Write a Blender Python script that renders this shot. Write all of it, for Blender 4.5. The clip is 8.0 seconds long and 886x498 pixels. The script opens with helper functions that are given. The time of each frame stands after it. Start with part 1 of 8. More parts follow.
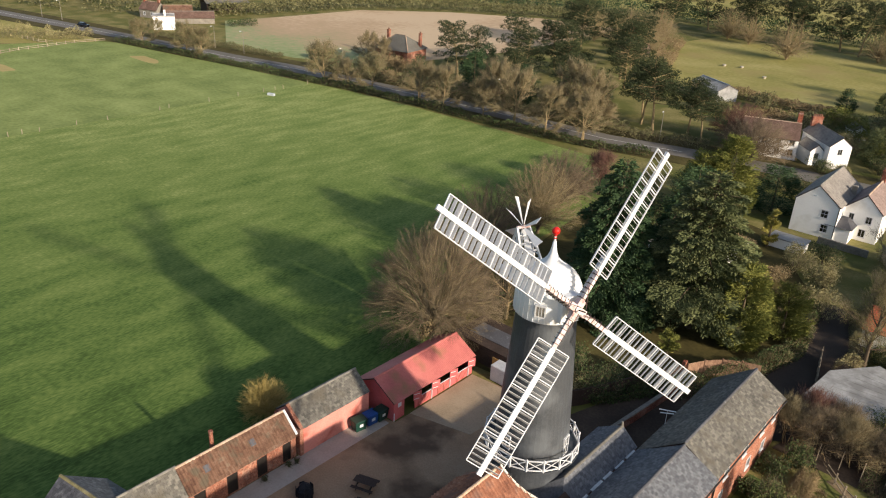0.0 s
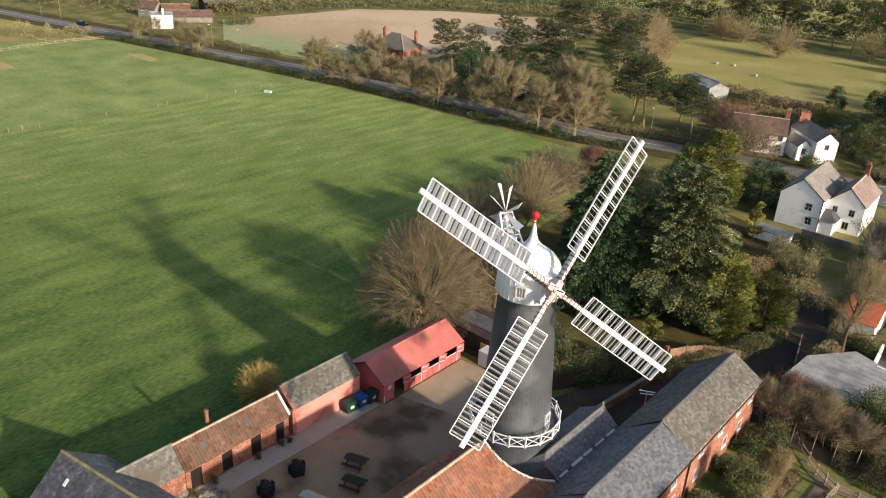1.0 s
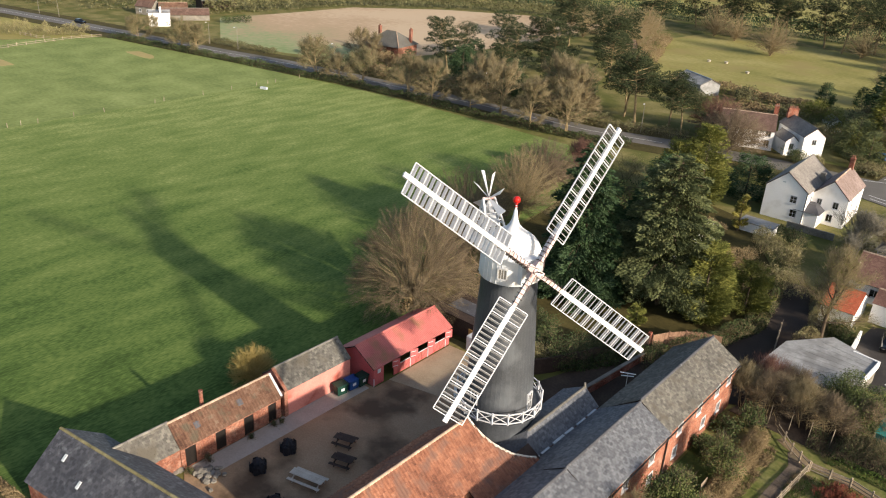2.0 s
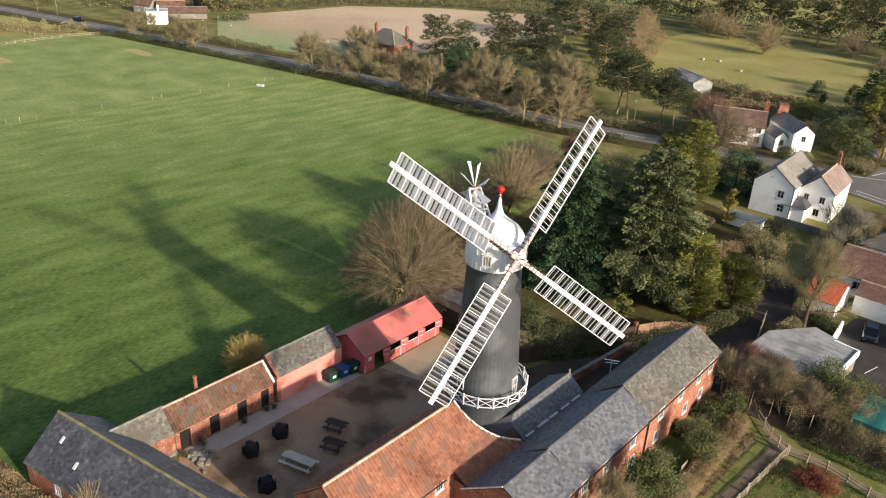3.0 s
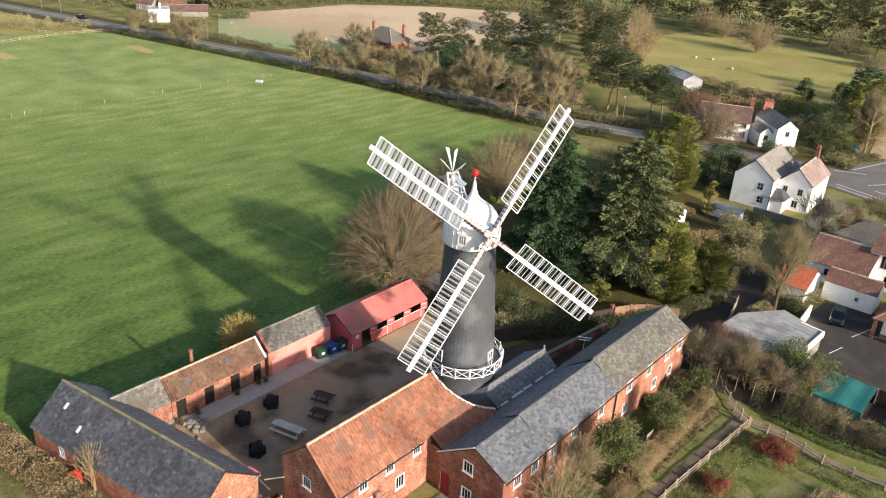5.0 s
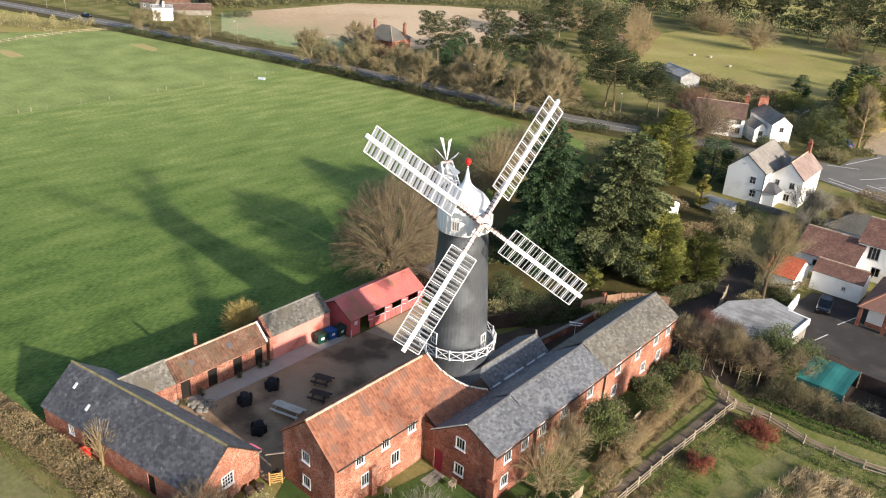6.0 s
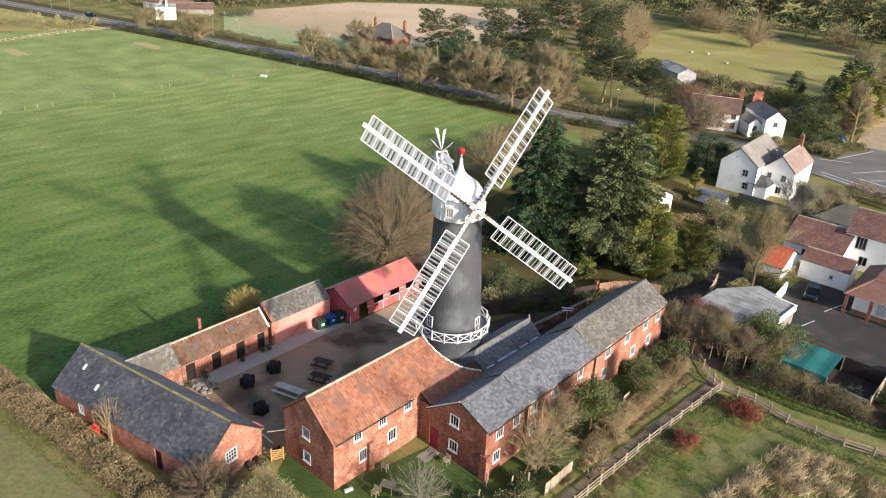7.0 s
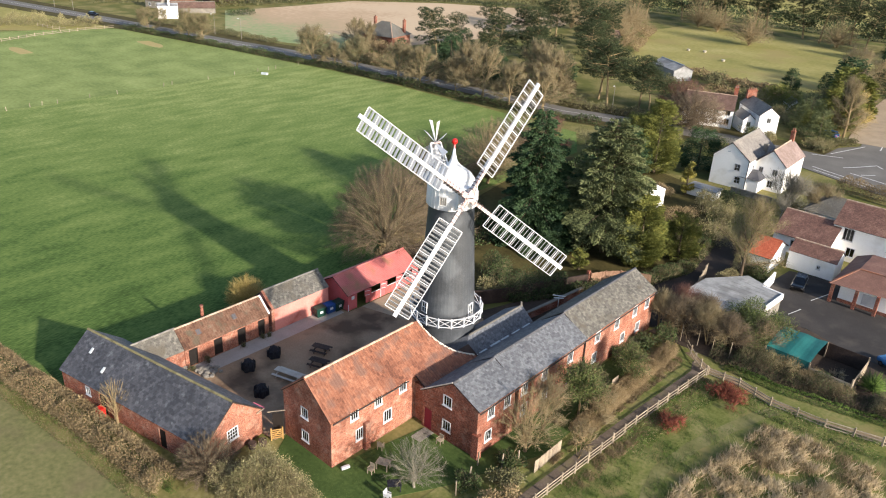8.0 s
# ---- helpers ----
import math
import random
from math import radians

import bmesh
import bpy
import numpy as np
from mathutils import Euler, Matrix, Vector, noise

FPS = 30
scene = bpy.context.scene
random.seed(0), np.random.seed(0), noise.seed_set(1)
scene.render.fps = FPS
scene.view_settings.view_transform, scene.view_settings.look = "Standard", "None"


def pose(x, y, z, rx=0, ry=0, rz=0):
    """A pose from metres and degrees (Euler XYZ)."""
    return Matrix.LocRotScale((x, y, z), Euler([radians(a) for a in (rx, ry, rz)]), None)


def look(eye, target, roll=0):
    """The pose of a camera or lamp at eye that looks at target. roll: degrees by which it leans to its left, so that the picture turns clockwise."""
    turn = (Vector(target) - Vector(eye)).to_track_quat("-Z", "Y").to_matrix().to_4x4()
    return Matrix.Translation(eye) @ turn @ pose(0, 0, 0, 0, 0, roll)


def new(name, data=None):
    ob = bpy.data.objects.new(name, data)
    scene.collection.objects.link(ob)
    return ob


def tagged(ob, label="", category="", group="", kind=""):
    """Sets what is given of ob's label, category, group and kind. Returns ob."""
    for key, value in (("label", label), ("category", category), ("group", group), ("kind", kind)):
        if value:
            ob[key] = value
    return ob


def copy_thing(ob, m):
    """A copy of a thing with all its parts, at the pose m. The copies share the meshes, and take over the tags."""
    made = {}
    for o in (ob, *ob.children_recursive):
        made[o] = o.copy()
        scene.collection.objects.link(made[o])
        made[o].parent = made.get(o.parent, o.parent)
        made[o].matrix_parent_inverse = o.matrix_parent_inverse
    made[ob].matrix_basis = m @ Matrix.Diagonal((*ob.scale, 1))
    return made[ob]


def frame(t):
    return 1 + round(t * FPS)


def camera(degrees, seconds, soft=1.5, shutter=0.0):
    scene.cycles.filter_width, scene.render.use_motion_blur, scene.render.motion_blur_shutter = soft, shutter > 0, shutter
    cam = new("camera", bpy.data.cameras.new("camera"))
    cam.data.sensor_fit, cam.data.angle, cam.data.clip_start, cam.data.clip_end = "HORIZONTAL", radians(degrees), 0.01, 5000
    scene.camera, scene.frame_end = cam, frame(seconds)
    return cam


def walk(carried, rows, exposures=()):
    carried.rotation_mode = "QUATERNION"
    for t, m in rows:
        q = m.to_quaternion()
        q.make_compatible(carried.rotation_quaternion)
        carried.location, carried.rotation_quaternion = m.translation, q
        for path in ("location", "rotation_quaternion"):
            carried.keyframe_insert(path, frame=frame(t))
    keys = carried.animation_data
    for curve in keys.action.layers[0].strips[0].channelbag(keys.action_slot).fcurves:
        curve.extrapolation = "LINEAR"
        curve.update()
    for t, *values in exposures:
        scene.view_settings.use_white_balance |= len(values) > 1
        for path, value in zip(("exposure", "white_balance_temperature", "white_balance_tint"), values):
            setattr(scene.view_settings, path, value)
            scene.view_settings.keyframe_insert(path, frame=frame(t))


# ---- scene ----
cam = camera(60.2, 8.0, soft=1.1)
METRES, EYE, TILT, LEAN, TURN = 22.0, 45.4, 0.0, 0.0, 40.4
PATH = [
    (0, (0.082, -0.1, 46.164), (-1.097, 1.277, 45.32), 3.0),
    (0.5, (1.398, -0.816, 46.253), (0.22, 0.561, 45.407), 3.0),
    (1, (2.715, -1.477, 46.176), (1.538, -0.098, 45.332), 3.0),
    (1.5, (4.024, -2.134, 46.045), (2.848, -0.753, 45.201), 3.0),
    (3, (7.32, -3.583, 46.058), (6.149, -2.199, 45.212), 3.1),
    (3.5, (8.353, -4.003, 46.1), (7.182, -2.619, 45.254), 3.1),
    (4, (9.461, -4.421, 46.192), (8.289, -3.038, 45.346), 3.2),
    (4.5, (10.663, -5.017, 46.362), (9.49, -3.635, 45.515), 3.2),
    (6, (14.406, -7.379, 46.504), (13.226, -6.004, 45.655), 3.1),
    (6.5, (15.628, -8.265, 46.501), (14.447, -6.892, 45.651), 3.0),
    (7, (16.931, -9.125, 46.518), (15.747, -7.755, 45.668), 2.9),
    (7.5, (18.204, -9.941, 46.565), (17.019, -8.572, 45.714), 2.9),
    (8, (19.364, -10.7, 46.58), (18.177, -9.333, 45.729), 2.8),
]
walk(cam, [(t, look(eye, target, roll)) for t, eye, target, roll in PATH], [(0.0, 0.5, 6800, 12), (0.5, 0.57, 6780, 12), (3.5, 0.65, 6650, 12), (4.0, 0.66, 6620, 12), (4.5, 0.86, 6580, 12), (6.5, 0.93, 6350, 12), (8.0, 0.9, 6250, 12)])

# ---- daylight: low winter sun from the east side of the yard, blue sky ----
SUN_WAY = Vector((52.0, -2.2, 18.4)).normalized()
world = bpy.data.worlds.new("sky")
scene.world = world
world.use_nodes = True
wn = world.node_tree
wn.nodes.clear()
w_out = wn.nodes.new("ShaderNodeOutputWorld")
w_bg = wn.nodes.new("ShaderNodeBackground")
w_sky = wn.nodes.new("ShaderNodeTexSky")
w_sky.sky_type, w_sky.sun_disc = "NISHITA", False
w_sky.sun_elevation = math.asin(SUN_WAY.z)
w_sky.sun_rotation = math.atan2(SUN_WAY.x, SUN_WAY.y)
w_sky.dust_density, w_sky.air_density = 1.5, 1.0
w_bg.inputs["Strength"].default_value = 0.14
wn.links.new(w_sky.outputs[0], w_bg.inputs["Color"])
wn.links.new(w_bg.outputs[0], w_out.inputs["Surface"])
sun_data = bpy.data.lights.new("sun", "SUN")
sun_data.energy, sun_data.angle, sun_data.color = 5.0, radians(1.6), (1.0, 0.9, 0.76)
sun_lamp = new("sun", sun_data)
sun_lamp.matrix_world = look(SUN_WAY * 300, (0, 0, 0))

# ---- materials ----
def lin(h):
    """Linear colour from an sRGB hex string."""
    out = []
    for i in (0, 2, 4):
        v = int(h[i:i + 2], 16) / 255
        out.append(v / 12.92 if v <= 0.04045 else ((v + 0.055) / 1.055) ** 2.4)
    return (*out, 1.0)


def material(name, stops, scale=1.0, fine=12.0, rough=0.85, metal=0.0, bump=0.3, island=0.0, piece=0.0, detail=4.0, stain=None, stain_scale=0.25, stain_at=0.58, squash=(1, 1, 1), spec=0.3, bump_d=0.05, grainy=0.4, drift=None):
    """Base colour from a ramp over coarse and fine noise in world space. island, piece: how far each loose piece of a mesh, or each object, shifts along
    the ramp. stain: a second colour in patches."""
    m = bpy.data.materials.new(name)
    m.use_nodes = True
    nt = m.node_tree
    bsdf = nt.nodes["Principled BSDF"]
    bsdf.inputs["Roughness"].default_value = rough
    bsdf.inputs["Metallic"].default_value = metal
    bsdf.inputs["Specular IOR Level"].default_value = spec
    geo = nt.nodes.new("ShaderNodeNewGeometry")
    mapping = nt.nodes.new("ShaderNodeVectorMath")
    mapping.operation = "MULTIPLY"
    mapping.inputs[1].default_value = squash
    nt.links.new(geo.outputs["Position"], mapping.inputs[0])

    def noise_at(s, d=detail):
        n = nt.nodes.new("ShaderNodeTexNoise")
        n.inputs["Scale"].default_value, n.inputs["Detail"].default_value = s, d
        nt.links.new(mapping.outputs[0], n.inputs["Vector"])
        return n.outputs["Fac"]

    def maths(op, a, b):
        n = nt.nodes.new("ShaderNodeMath")
        n.operation = op
        for i, v in enumerate((a, b)):
            if isinstance(v, (int, float)):
                n.inputs[i].default_value = v
            else:
                nt.links.new(v, n.inputs[i])
        return n.outputs[0]

    coarse, grain = noise_at(scale), noise_at(fine, 6.0)
    fac = maths("ADD", maths("MULTIPLY", coarse, 1 - grainy), maths("MULTIPLY", grain, grainy))
    fac = maths("ADD", maths("MULTIPLY", maths("SUBTRACT", fac, 0.5), 2.2), 0.5)
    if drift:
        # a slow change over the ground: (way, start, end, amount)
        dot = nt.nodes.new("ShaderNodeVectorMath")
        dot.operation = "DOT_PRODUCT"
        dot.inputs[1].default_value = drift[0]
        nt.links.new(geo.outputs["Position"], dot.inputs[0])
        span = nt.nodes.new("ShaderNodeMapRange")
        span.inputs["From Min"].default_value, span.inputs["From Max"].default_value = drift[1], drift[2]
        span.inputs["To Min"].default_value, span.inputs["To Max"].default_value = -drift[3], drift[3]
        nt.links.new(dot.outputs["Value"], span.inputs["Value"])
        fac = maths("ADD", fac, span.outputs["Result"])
    if island:
        fac = maths("ADD", fac, maths("MULTIPLY", maths("SUBTRACT", geo.outputs["Random Per Island"], 0.5), island))
    if piece:
        info = nt.nodes.new("ShaderNodeObjectInfo")
        fac = maths("ADD", fac, maths("MULTIPLY", maths("SUBTRACT", info.outputs["Random"], 0.5), piece))
    ramp = nt.nodes.new("ShaderNodeValToRGB")
    while len(ramp.color_ramp.elements) < len(stops):
        ramp.color_ramp.elements.new(0.5)
    for i, c in enumerate(stops):
        e = ramp.color_ramp.elements[i]
        e.position = i / max(1, len(stops) - 1)
        e.color = lin(c)
    nt.links.new(fac, ramp.inputs["Fac"])
    colour = ramp.outputs["Color"]
    if stain:
        mix = nt.nodes.new("ShaderNodeMix")
        mix.data_type = "RGBA"
        mask = nt.nodes.new("ShaderNodeMapRange")
        mask.inputs["From Min"].default_value, mask.inputs["From Max"].default_value = stain_at - 0.06, stain_at + 0.08
        nt.links.new(noise_at(stain_scale, 5.0), mask.inputs["Value"])
        nt.links.new(mask.outputs["Result"], mix.inputs["Factor"])
        nt.links.new(colour, mix.inputs["A"])
        mix.inputs["B"].default_value = lin(stain)
        colour = mix.outputs["Result"]
    nt.links.new(colour, bsdf.inputs["Base Color"])
    if bump:
        b = nt.nodes.new("ShaderNodeBump")
        b.inputs["Strength"].default_value, b.inputs["Distance"].default_value = bump, bump_d
        nt.links.new(grain, b.inputs["Height"])
        nt.links.new(b.outputs["Normal"], bsdf.inputs["Normal"])
    return m


def brick_material(name, a, b, mortar, stain):
    """Weathered brickwork in courses of 75 mm, on upright walls of any direction."""
    m = bpy.data.materials.new(name)
    m.use_nodes = True
    nt = m.node_tree
    bsdf = nt.nodes["Principled BSDF"]
    bsdf.inputs["Roughness"].default_value = 0.9
    bsdf.inputs["Specular IOR Level"].default_value = 0.2
    geo = nt.nodes.new("ShaderNodeNewGeometry")
    sep = nt.nodes.new("ShaderNodeSeparateXYZ")
    nt.links.new(geo.outputs["Position"], sep.inputs[0])
    along = nt.nodes.new("ShaderNodeMath")
    along.operation = "ADD"
    nt.links.new(sep.outputs["X"], along.inputs[0])
    nt.links.new(sep.outputs["Y"], along.inputs[1])
    comb = nt.nodes.new("ShaderNodeCombineXYZ")
    nt.links.new(along.outputs[0], comb.inputs["X"])
    nt.links.new(sep.outputs["Z"], comb.inputs["Y"])
    tex = nt.nodes.new("ShaderNodeTexBrick")
    tex.inputs["Scale"].default_value = 1.0
    tex.inputs["Brick Width"].default_value, tex.inputs["Row Height"].default_value = 0.225, 0.075
    tex.inputs["Mortar Size"].default_value = 0.008
    tex.inputs["Color1"].default_value, tex.inputs["Color2"].default_value, tex.inputs["Mortar"].default_value = lin(a), lin(b), lin(mortar)
    nt.links.new(comb.outputs[0], tex.inputs["Vector"])
    n1 = nt.nodes.new("ShaderNodeTexNoise")
    n1.inputs["Scale"].default_value, n1.inputs["Detail"].default_value = 0.55, 7.0
    n2 = nt.nodes.new("ShaderNodeTexNoise")
    n2.inputs["Scale"].default_value, n2.inputs["Detail"].default_value = 7.0, 8.0
    for n in (n1, n2):
        nt.links.new(geo.outputs["Position"], n.inputs["Vector"])
    mask = nt.nodes.new("ShaderNodeMapRange")
    mask.inputs["From Min"].default_value, mask.inputs["From Max"].default_value, mask.inputs["To Max"].default_value = 0.44, 0.68, 0.65
    nt.links.new(n1.outputs["Fac"], mask.inputs["Value"])
    mix = nt.nodes.new("ShaderNodeMix")
    mix.data_type = "RGBA"
    nt.links.new(mask.outputs["Result"], mix.inputs["Factor"])
    nt.links.new(tex.outputs["Color"], mix.inputs["A"])
    mix.inputs["B"].default_value = lin(stain)
    n3 = nt.nodes.new("ShaderNodeTexNoise")
    n3.inputs["Scale"].default_value, n3.inputs["Detail"].default_value = 1.1, 8.0
    shift = nt.nodes.new("ShaderNodeVectorMath")
    shift.inputs[1].default_value = (31.0, 17.0, 9.0)
    nt.links.new(geo.outputs["Position"], shift.inputs[0])
    nt.links.new(shift.outputs[0], n3.inputs["Vector"])
    worn = nt.nodes.new("ShaderNodeMapRange")
    worn.inputs["From Min"].default_value, worn.inputs["From Max"].default_value, worn.inputs["To Max"].default_value = 0.52, 0.7, 0.5
    nt.links.new(n3.outputs["Fac"], worn.inputs["Value"])
    pale = nt.nodes.new("ShaderNodeMix")
    pale.data_type = "RGBA"
    nt.links.new(worn.outputs["Result"], pale.inputs["Factor"])
    nt.links.new(mix.outputs["Result"], pale.inputs["A"])
    pale.inputs["B"].default_value = lin(mortar)
    hsv = nt.nodes.new("ShaderNodeHueSaturation")
    val = nt.nodes.new("ShaderNodeMapRange")
    val.inputs["From Min"].default_value, val.inputs["From Max"].default_value = 0.3, 0.7
    val.inputs["To Min"].default_value, val.inputs["To Max"].default_value = 0.6, 1.36
    nt.links.new(n2.outputs["Fac"], val.inputs["Value"])
    nt.links.new(val.outputs["Result"], hsv.inputs["Value"])
    nt.links.new(pale.outputs["Result"], hsv.inputs["Color"])
    nt.links.new(hsv.outputs["Color"], bsdf.inputs["Base Color"])
    bump = nt.nodes.new("ShaderNodeBump")
    bump.inputs["Strength"].default_value, bump.inputs["Distance"].default_value = 0.5, 0.02
    nt.links.new(tex.outputs["Fac"], bump.inputs["Height"])
    bump.invert = True
    nt.links.new(bump.outputs["Normal"], bsdf.inputs["Normal"])
    return m


M = {}
M["brick"] = brick_material("red_brick", "96553f", "673529", "a08474", "553328")
M["brick_pale"] = brick_material("orange_brick", "a4634a", "784132", "b09482", "653d31")
M["pantile"] = material("clay_pantile", ["5e3c30", "7e5341", "93644e", "a87f69"], 0.4, 7, 0.85, bump=0.3, island=0.42, stain="74564a", stain_scale=0.8, stain_at=0.56)
M["pantile_old"] = material("lichened_pantile", ["463027", "5f4537", "725646", "7c6a5a"], 0.6, 7, 0.9, island=0.4, stain="5c5244", stain_scale=0.9, stain_at=0.62)
M["tile_brown"] = material("brown_clay_tile", ["4e3c34", "665046", "786258"], 0.6, 6, 0.85, island=0.4)
M["tile_orange"] = material("bright_orange_tile", ["9a4e36", "b45e42", "c47454"], 0.6, 6, 0.8, island=0.4)
M["tile_red"] = material("red_brown_clay_tile", ["57403a", "6e5147", "846759"], 0.6, 6, 0.85, island=0.4)
M["slate"] = material("dark_slate", ["323236", "434347", "56565a"], 0.4, 5, 0.65, island=0.75, bump=0.15, stain="6c6e71", stain_scale=1.6, stain_at=0.65, spec=0.5)
M["slate_grey"] = material("weathered_grey_slate", ["4c4a45", "625f58", "79756c"], 0.35, 4, 0.75, island=0.75, bump=0.2, stain="5a554b", stain_scale=0.5, stain_at=0.6, grainy=0.65)
M["slate_blue"] = material("blue_grey_slate", ["4b4d51", "606266", "76787b"], 0.4, 5, 0.65, island=0.7, bump=0.15, stain="696b6f", stain_scale=1.1, stain_at=0.74, grainy=0.7)
M["ridge"] = material("lichened_ridge_tile", ["5a5440", "78704f", "928a6a"], 1.2, 9, 0.95, piece=0.3)
M["ridge_clay"] = material("clay_ridge_tile", ["8a7260", "a8917c", "c0ad9a"], 1.2, 9, 0.9, piece=0.4)
M["ridge_grey"] = material("grey_ridge_tile", ["55534f", "74716a", "8a867c"], 1.2, 9, 0.9, piece=0.4)
M["lead"] = material("lead_flashing", ["9aa0a4", "b4babd", "c6cccf"], 1.0, 8, 0.6)
M["mortar"] = material("lime_mortar_verge", ["b0a596", "cfc6b8", "ddd6ca"], 1.5, 9, 0.9)
M["pink"] = material("pink_limewash", ["b47468", "cc8478", "d69488"], 0.5, 6, 0.9, stain="a8584c", stain_scale=0.4, stain_at=0.6)
M["red_wood"] = material("red_painted_boards", ["a44a4a", "ba5c5c", "c86c6a"], 0.7, 9, 0.6, piece=0.25)
M["red_roof"] = material("red_painted_sheet", ["9a5450", "b0645e", "bc726a"], 0.5, 5, 0.55, stain="8c664c", stain_scale=0.35, stain_at=0.6)
M["tar"] = material("black_tarred_brick", ["303337", "3e4145", "4e5256"], 0.5, 7, 0.5, bump=0.35, stain="565a5e", stain_scale=0.35, stain_at=0.6, spec=0.4)
M["white"] = material("white_gloss_paint", ["b9bbbe", "c9cacc", "d4d5d6"], 0.8, 7, 0.4, bump=0.05)
M["cap_white"] = material("white_cap_boards", ["c4c7cb", "d2d4d6", "dcdddf"], 0.6, 7, 0.5, bump=0.1)
M["dirty_white"] = material("grubby_white_paint", ["969799", "b2b3b4", "c4c4c4"], 0.9, 8, 0.55, bump=0.1)
M["iron"] = material("rusty_pink_ironwork", ["94706a", "c9b8b4", "e2dad7"], 2.0, 9, 0.6, piece=0.4)
M["rust"] = material("dark_rusty_iron", ["3c2c2a", "5a4642", "74605b"], 3, 10, 0.7, piece=0.4)
M["iron_dark"] = material("dark_ironwork", ["22201f", "34302e"], 2, 10, 0.6)
M["red_gloss"] = material("red_gloss_paint", ["b01c18", "c8241e"], 1, 8, 0.35)
M["render_white"] = material("white_render", ["e2e0db", "eeece8", "f4f2ee"], 0.3, 6, 0.85, stain="dad6cd", stain_scale=0.3, stain_at=0.66)
M["gravel"] = material("brown_yard_gravel", ["7f674f", "967c62", "a88e74"], 0.25, 7, 0.95, bump=0.4, stain="5a4838", stain_scale=0.17, stain_at=0.56)
M["concrete"] = material("pale_concrete", ["8a837b", "9c948b", "aaa299"], 0.4, 6, 0.9)
M["sandy"] = material("sandy_concrete", ["85755f", "988770", "a5957e"], 0.4, 6, 0.9)
M["asphalt"] = material("worn_asphalt", ["54504b", "64605a", "726e68"], 0.2, 8, 0.85, bump=0.2)
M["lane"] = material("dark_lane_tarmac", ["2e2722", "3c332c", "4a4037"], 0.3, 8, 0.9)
M["paint_line"] = material("white_road_paint", ["b5b5b2", "d0d0cc"], 1.0, 8, 0.7)
# drift: greener near grass with its shadow put into the colour, paler far off
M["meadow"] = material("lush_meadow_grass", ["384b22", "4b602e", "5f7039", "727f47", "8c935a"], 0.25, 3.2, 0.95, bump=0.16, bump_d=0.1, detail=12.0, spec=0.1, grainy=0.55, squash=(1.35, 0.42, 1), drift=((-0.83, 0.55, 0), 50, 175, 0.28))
M["lawn"] = material("garden_grass", ["2e3e1e", "42522a", "5a6838"], 0.25, 3.0, 0.95, bump=0.5, spec=0.1)
M["rough_grass"] = material("rough_mixed_grass", ["4e4c28", "666238", "7c744a", "8e845a"], 0.16, 2.2, 0.95, bump=0.6, spec=0.1, stain="5a5c30", stain_scale=0.14, stain_at=0.52)
M["old_pasture"] = material("worn_olive_pasture", ["5a683a", "6e7a46", "7f8a52", "929a62"], 0.12, 1.2, 0.95, bump=0.2, bump_d=0.15, detail=11.0, spec=0.1)
M["crop"] = material("young_crop_strip", ["4c5030", "60613c", "726e48", "827a58"], 0.12, 2.0, 0.95, bump=0.5, spec=0.1, stain="6a6046", stain_scale=0.1, stain_at=0.6, grainy=0.55)
M["paddock"] = material("winter_paddock_grass", ["70703c", "89824c", "a09664"], 0.06, 0.8, 0.95, bump=0.4, spec=0.1, detail=8.0, stain="8a7e50", stain_scale=0.05, stain_at=0.6)
M["plough"] = material("tilled_field_greening_at_one_side", ["78865a", "8a9068", "a08e70", "aa9276", "b8a286"], 0.03, 0.5, 0.95, spec=0.1, drift=((0.0, 1.0, 0), 146, 186, 0.42))
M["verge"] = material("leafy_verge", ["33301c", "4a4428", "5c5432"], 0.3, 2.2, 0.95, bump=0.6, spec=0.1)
M["soil"] = material("dark_soil", ["2e2620", "40352c", "52463a"], 0.3, 4, 0.95)
M["sand"] = material("bare_sandy_patch", ["8e8052", "a4935f"], 0.6, 4, 0.95)
M["bark"] = material("grey_brown_bark", ["3a3128", "54483a", "6c5e4c"], 1.5, 8, 0.95, bump=0.6)
M["bark_pale"] = material("pale_sunlit_bark", ["6a5a44", "8a7858", "a3916e"], 1.5, 8, 0.95, bump=0.4)
M["twig"] = material("brown_bare_twigs", ["4b4135", "685b49", "82745d"], 0.8, 6, 0.95, island=0.5, bump=0)
M["twig_tan"] = material("tan_twigs", ["5c503a", "786c50", "94886a"], 0.8, 6, 0.95, island=0.6, bump=0)
M["twig_gold"] = material("golden_brown_twigs", ["84703e", "a89254", "c0ac70"], 0.8, 6, 0.95, island=0.5, bump=0)
M["twig_red"] = material("russet_twigs", ["4c3630", "684a40", "7c5c50"], 0.8, 6, 0.95, island=0.6, bump=0)
M["conifer_dark"] = material("dark_conifer_needles", ["263822", "384c30", "52644a"], 0.5, 5, 0.85, island=0.5, bump=0, spec=0.12)
M["conifer"] = material("green_conifer_needles", ["3e462c", "585f3e", "7a7e58"], 0.4, 5, 0.85, island=0.5, bump=0, spec=0.12)
M["tile_grey"] = material("faded_grey_tile", ["6a655f", "807a73", "948e86"], 0.5, 6, 0.85, island=0.4)
M["tile_faded"] = material("faded_brown_tile", ["6c5c54", "82716a", "968680"], 0.5, 6, 0.85, island=0.4)
M["conifer_far"] = material("olive_pine_needles", ["232b1b", "373f29", "4f563c"], 0.4, 5, 0.85, island=0.5, bump=0, spec=0.12)
M["conifer_gold"] = material("yellow_green_conifer", ["4a5026", "686c36", "8a8848"], 0.4, 5, 0.85, island=0.5, bump=0, spec=0.12)
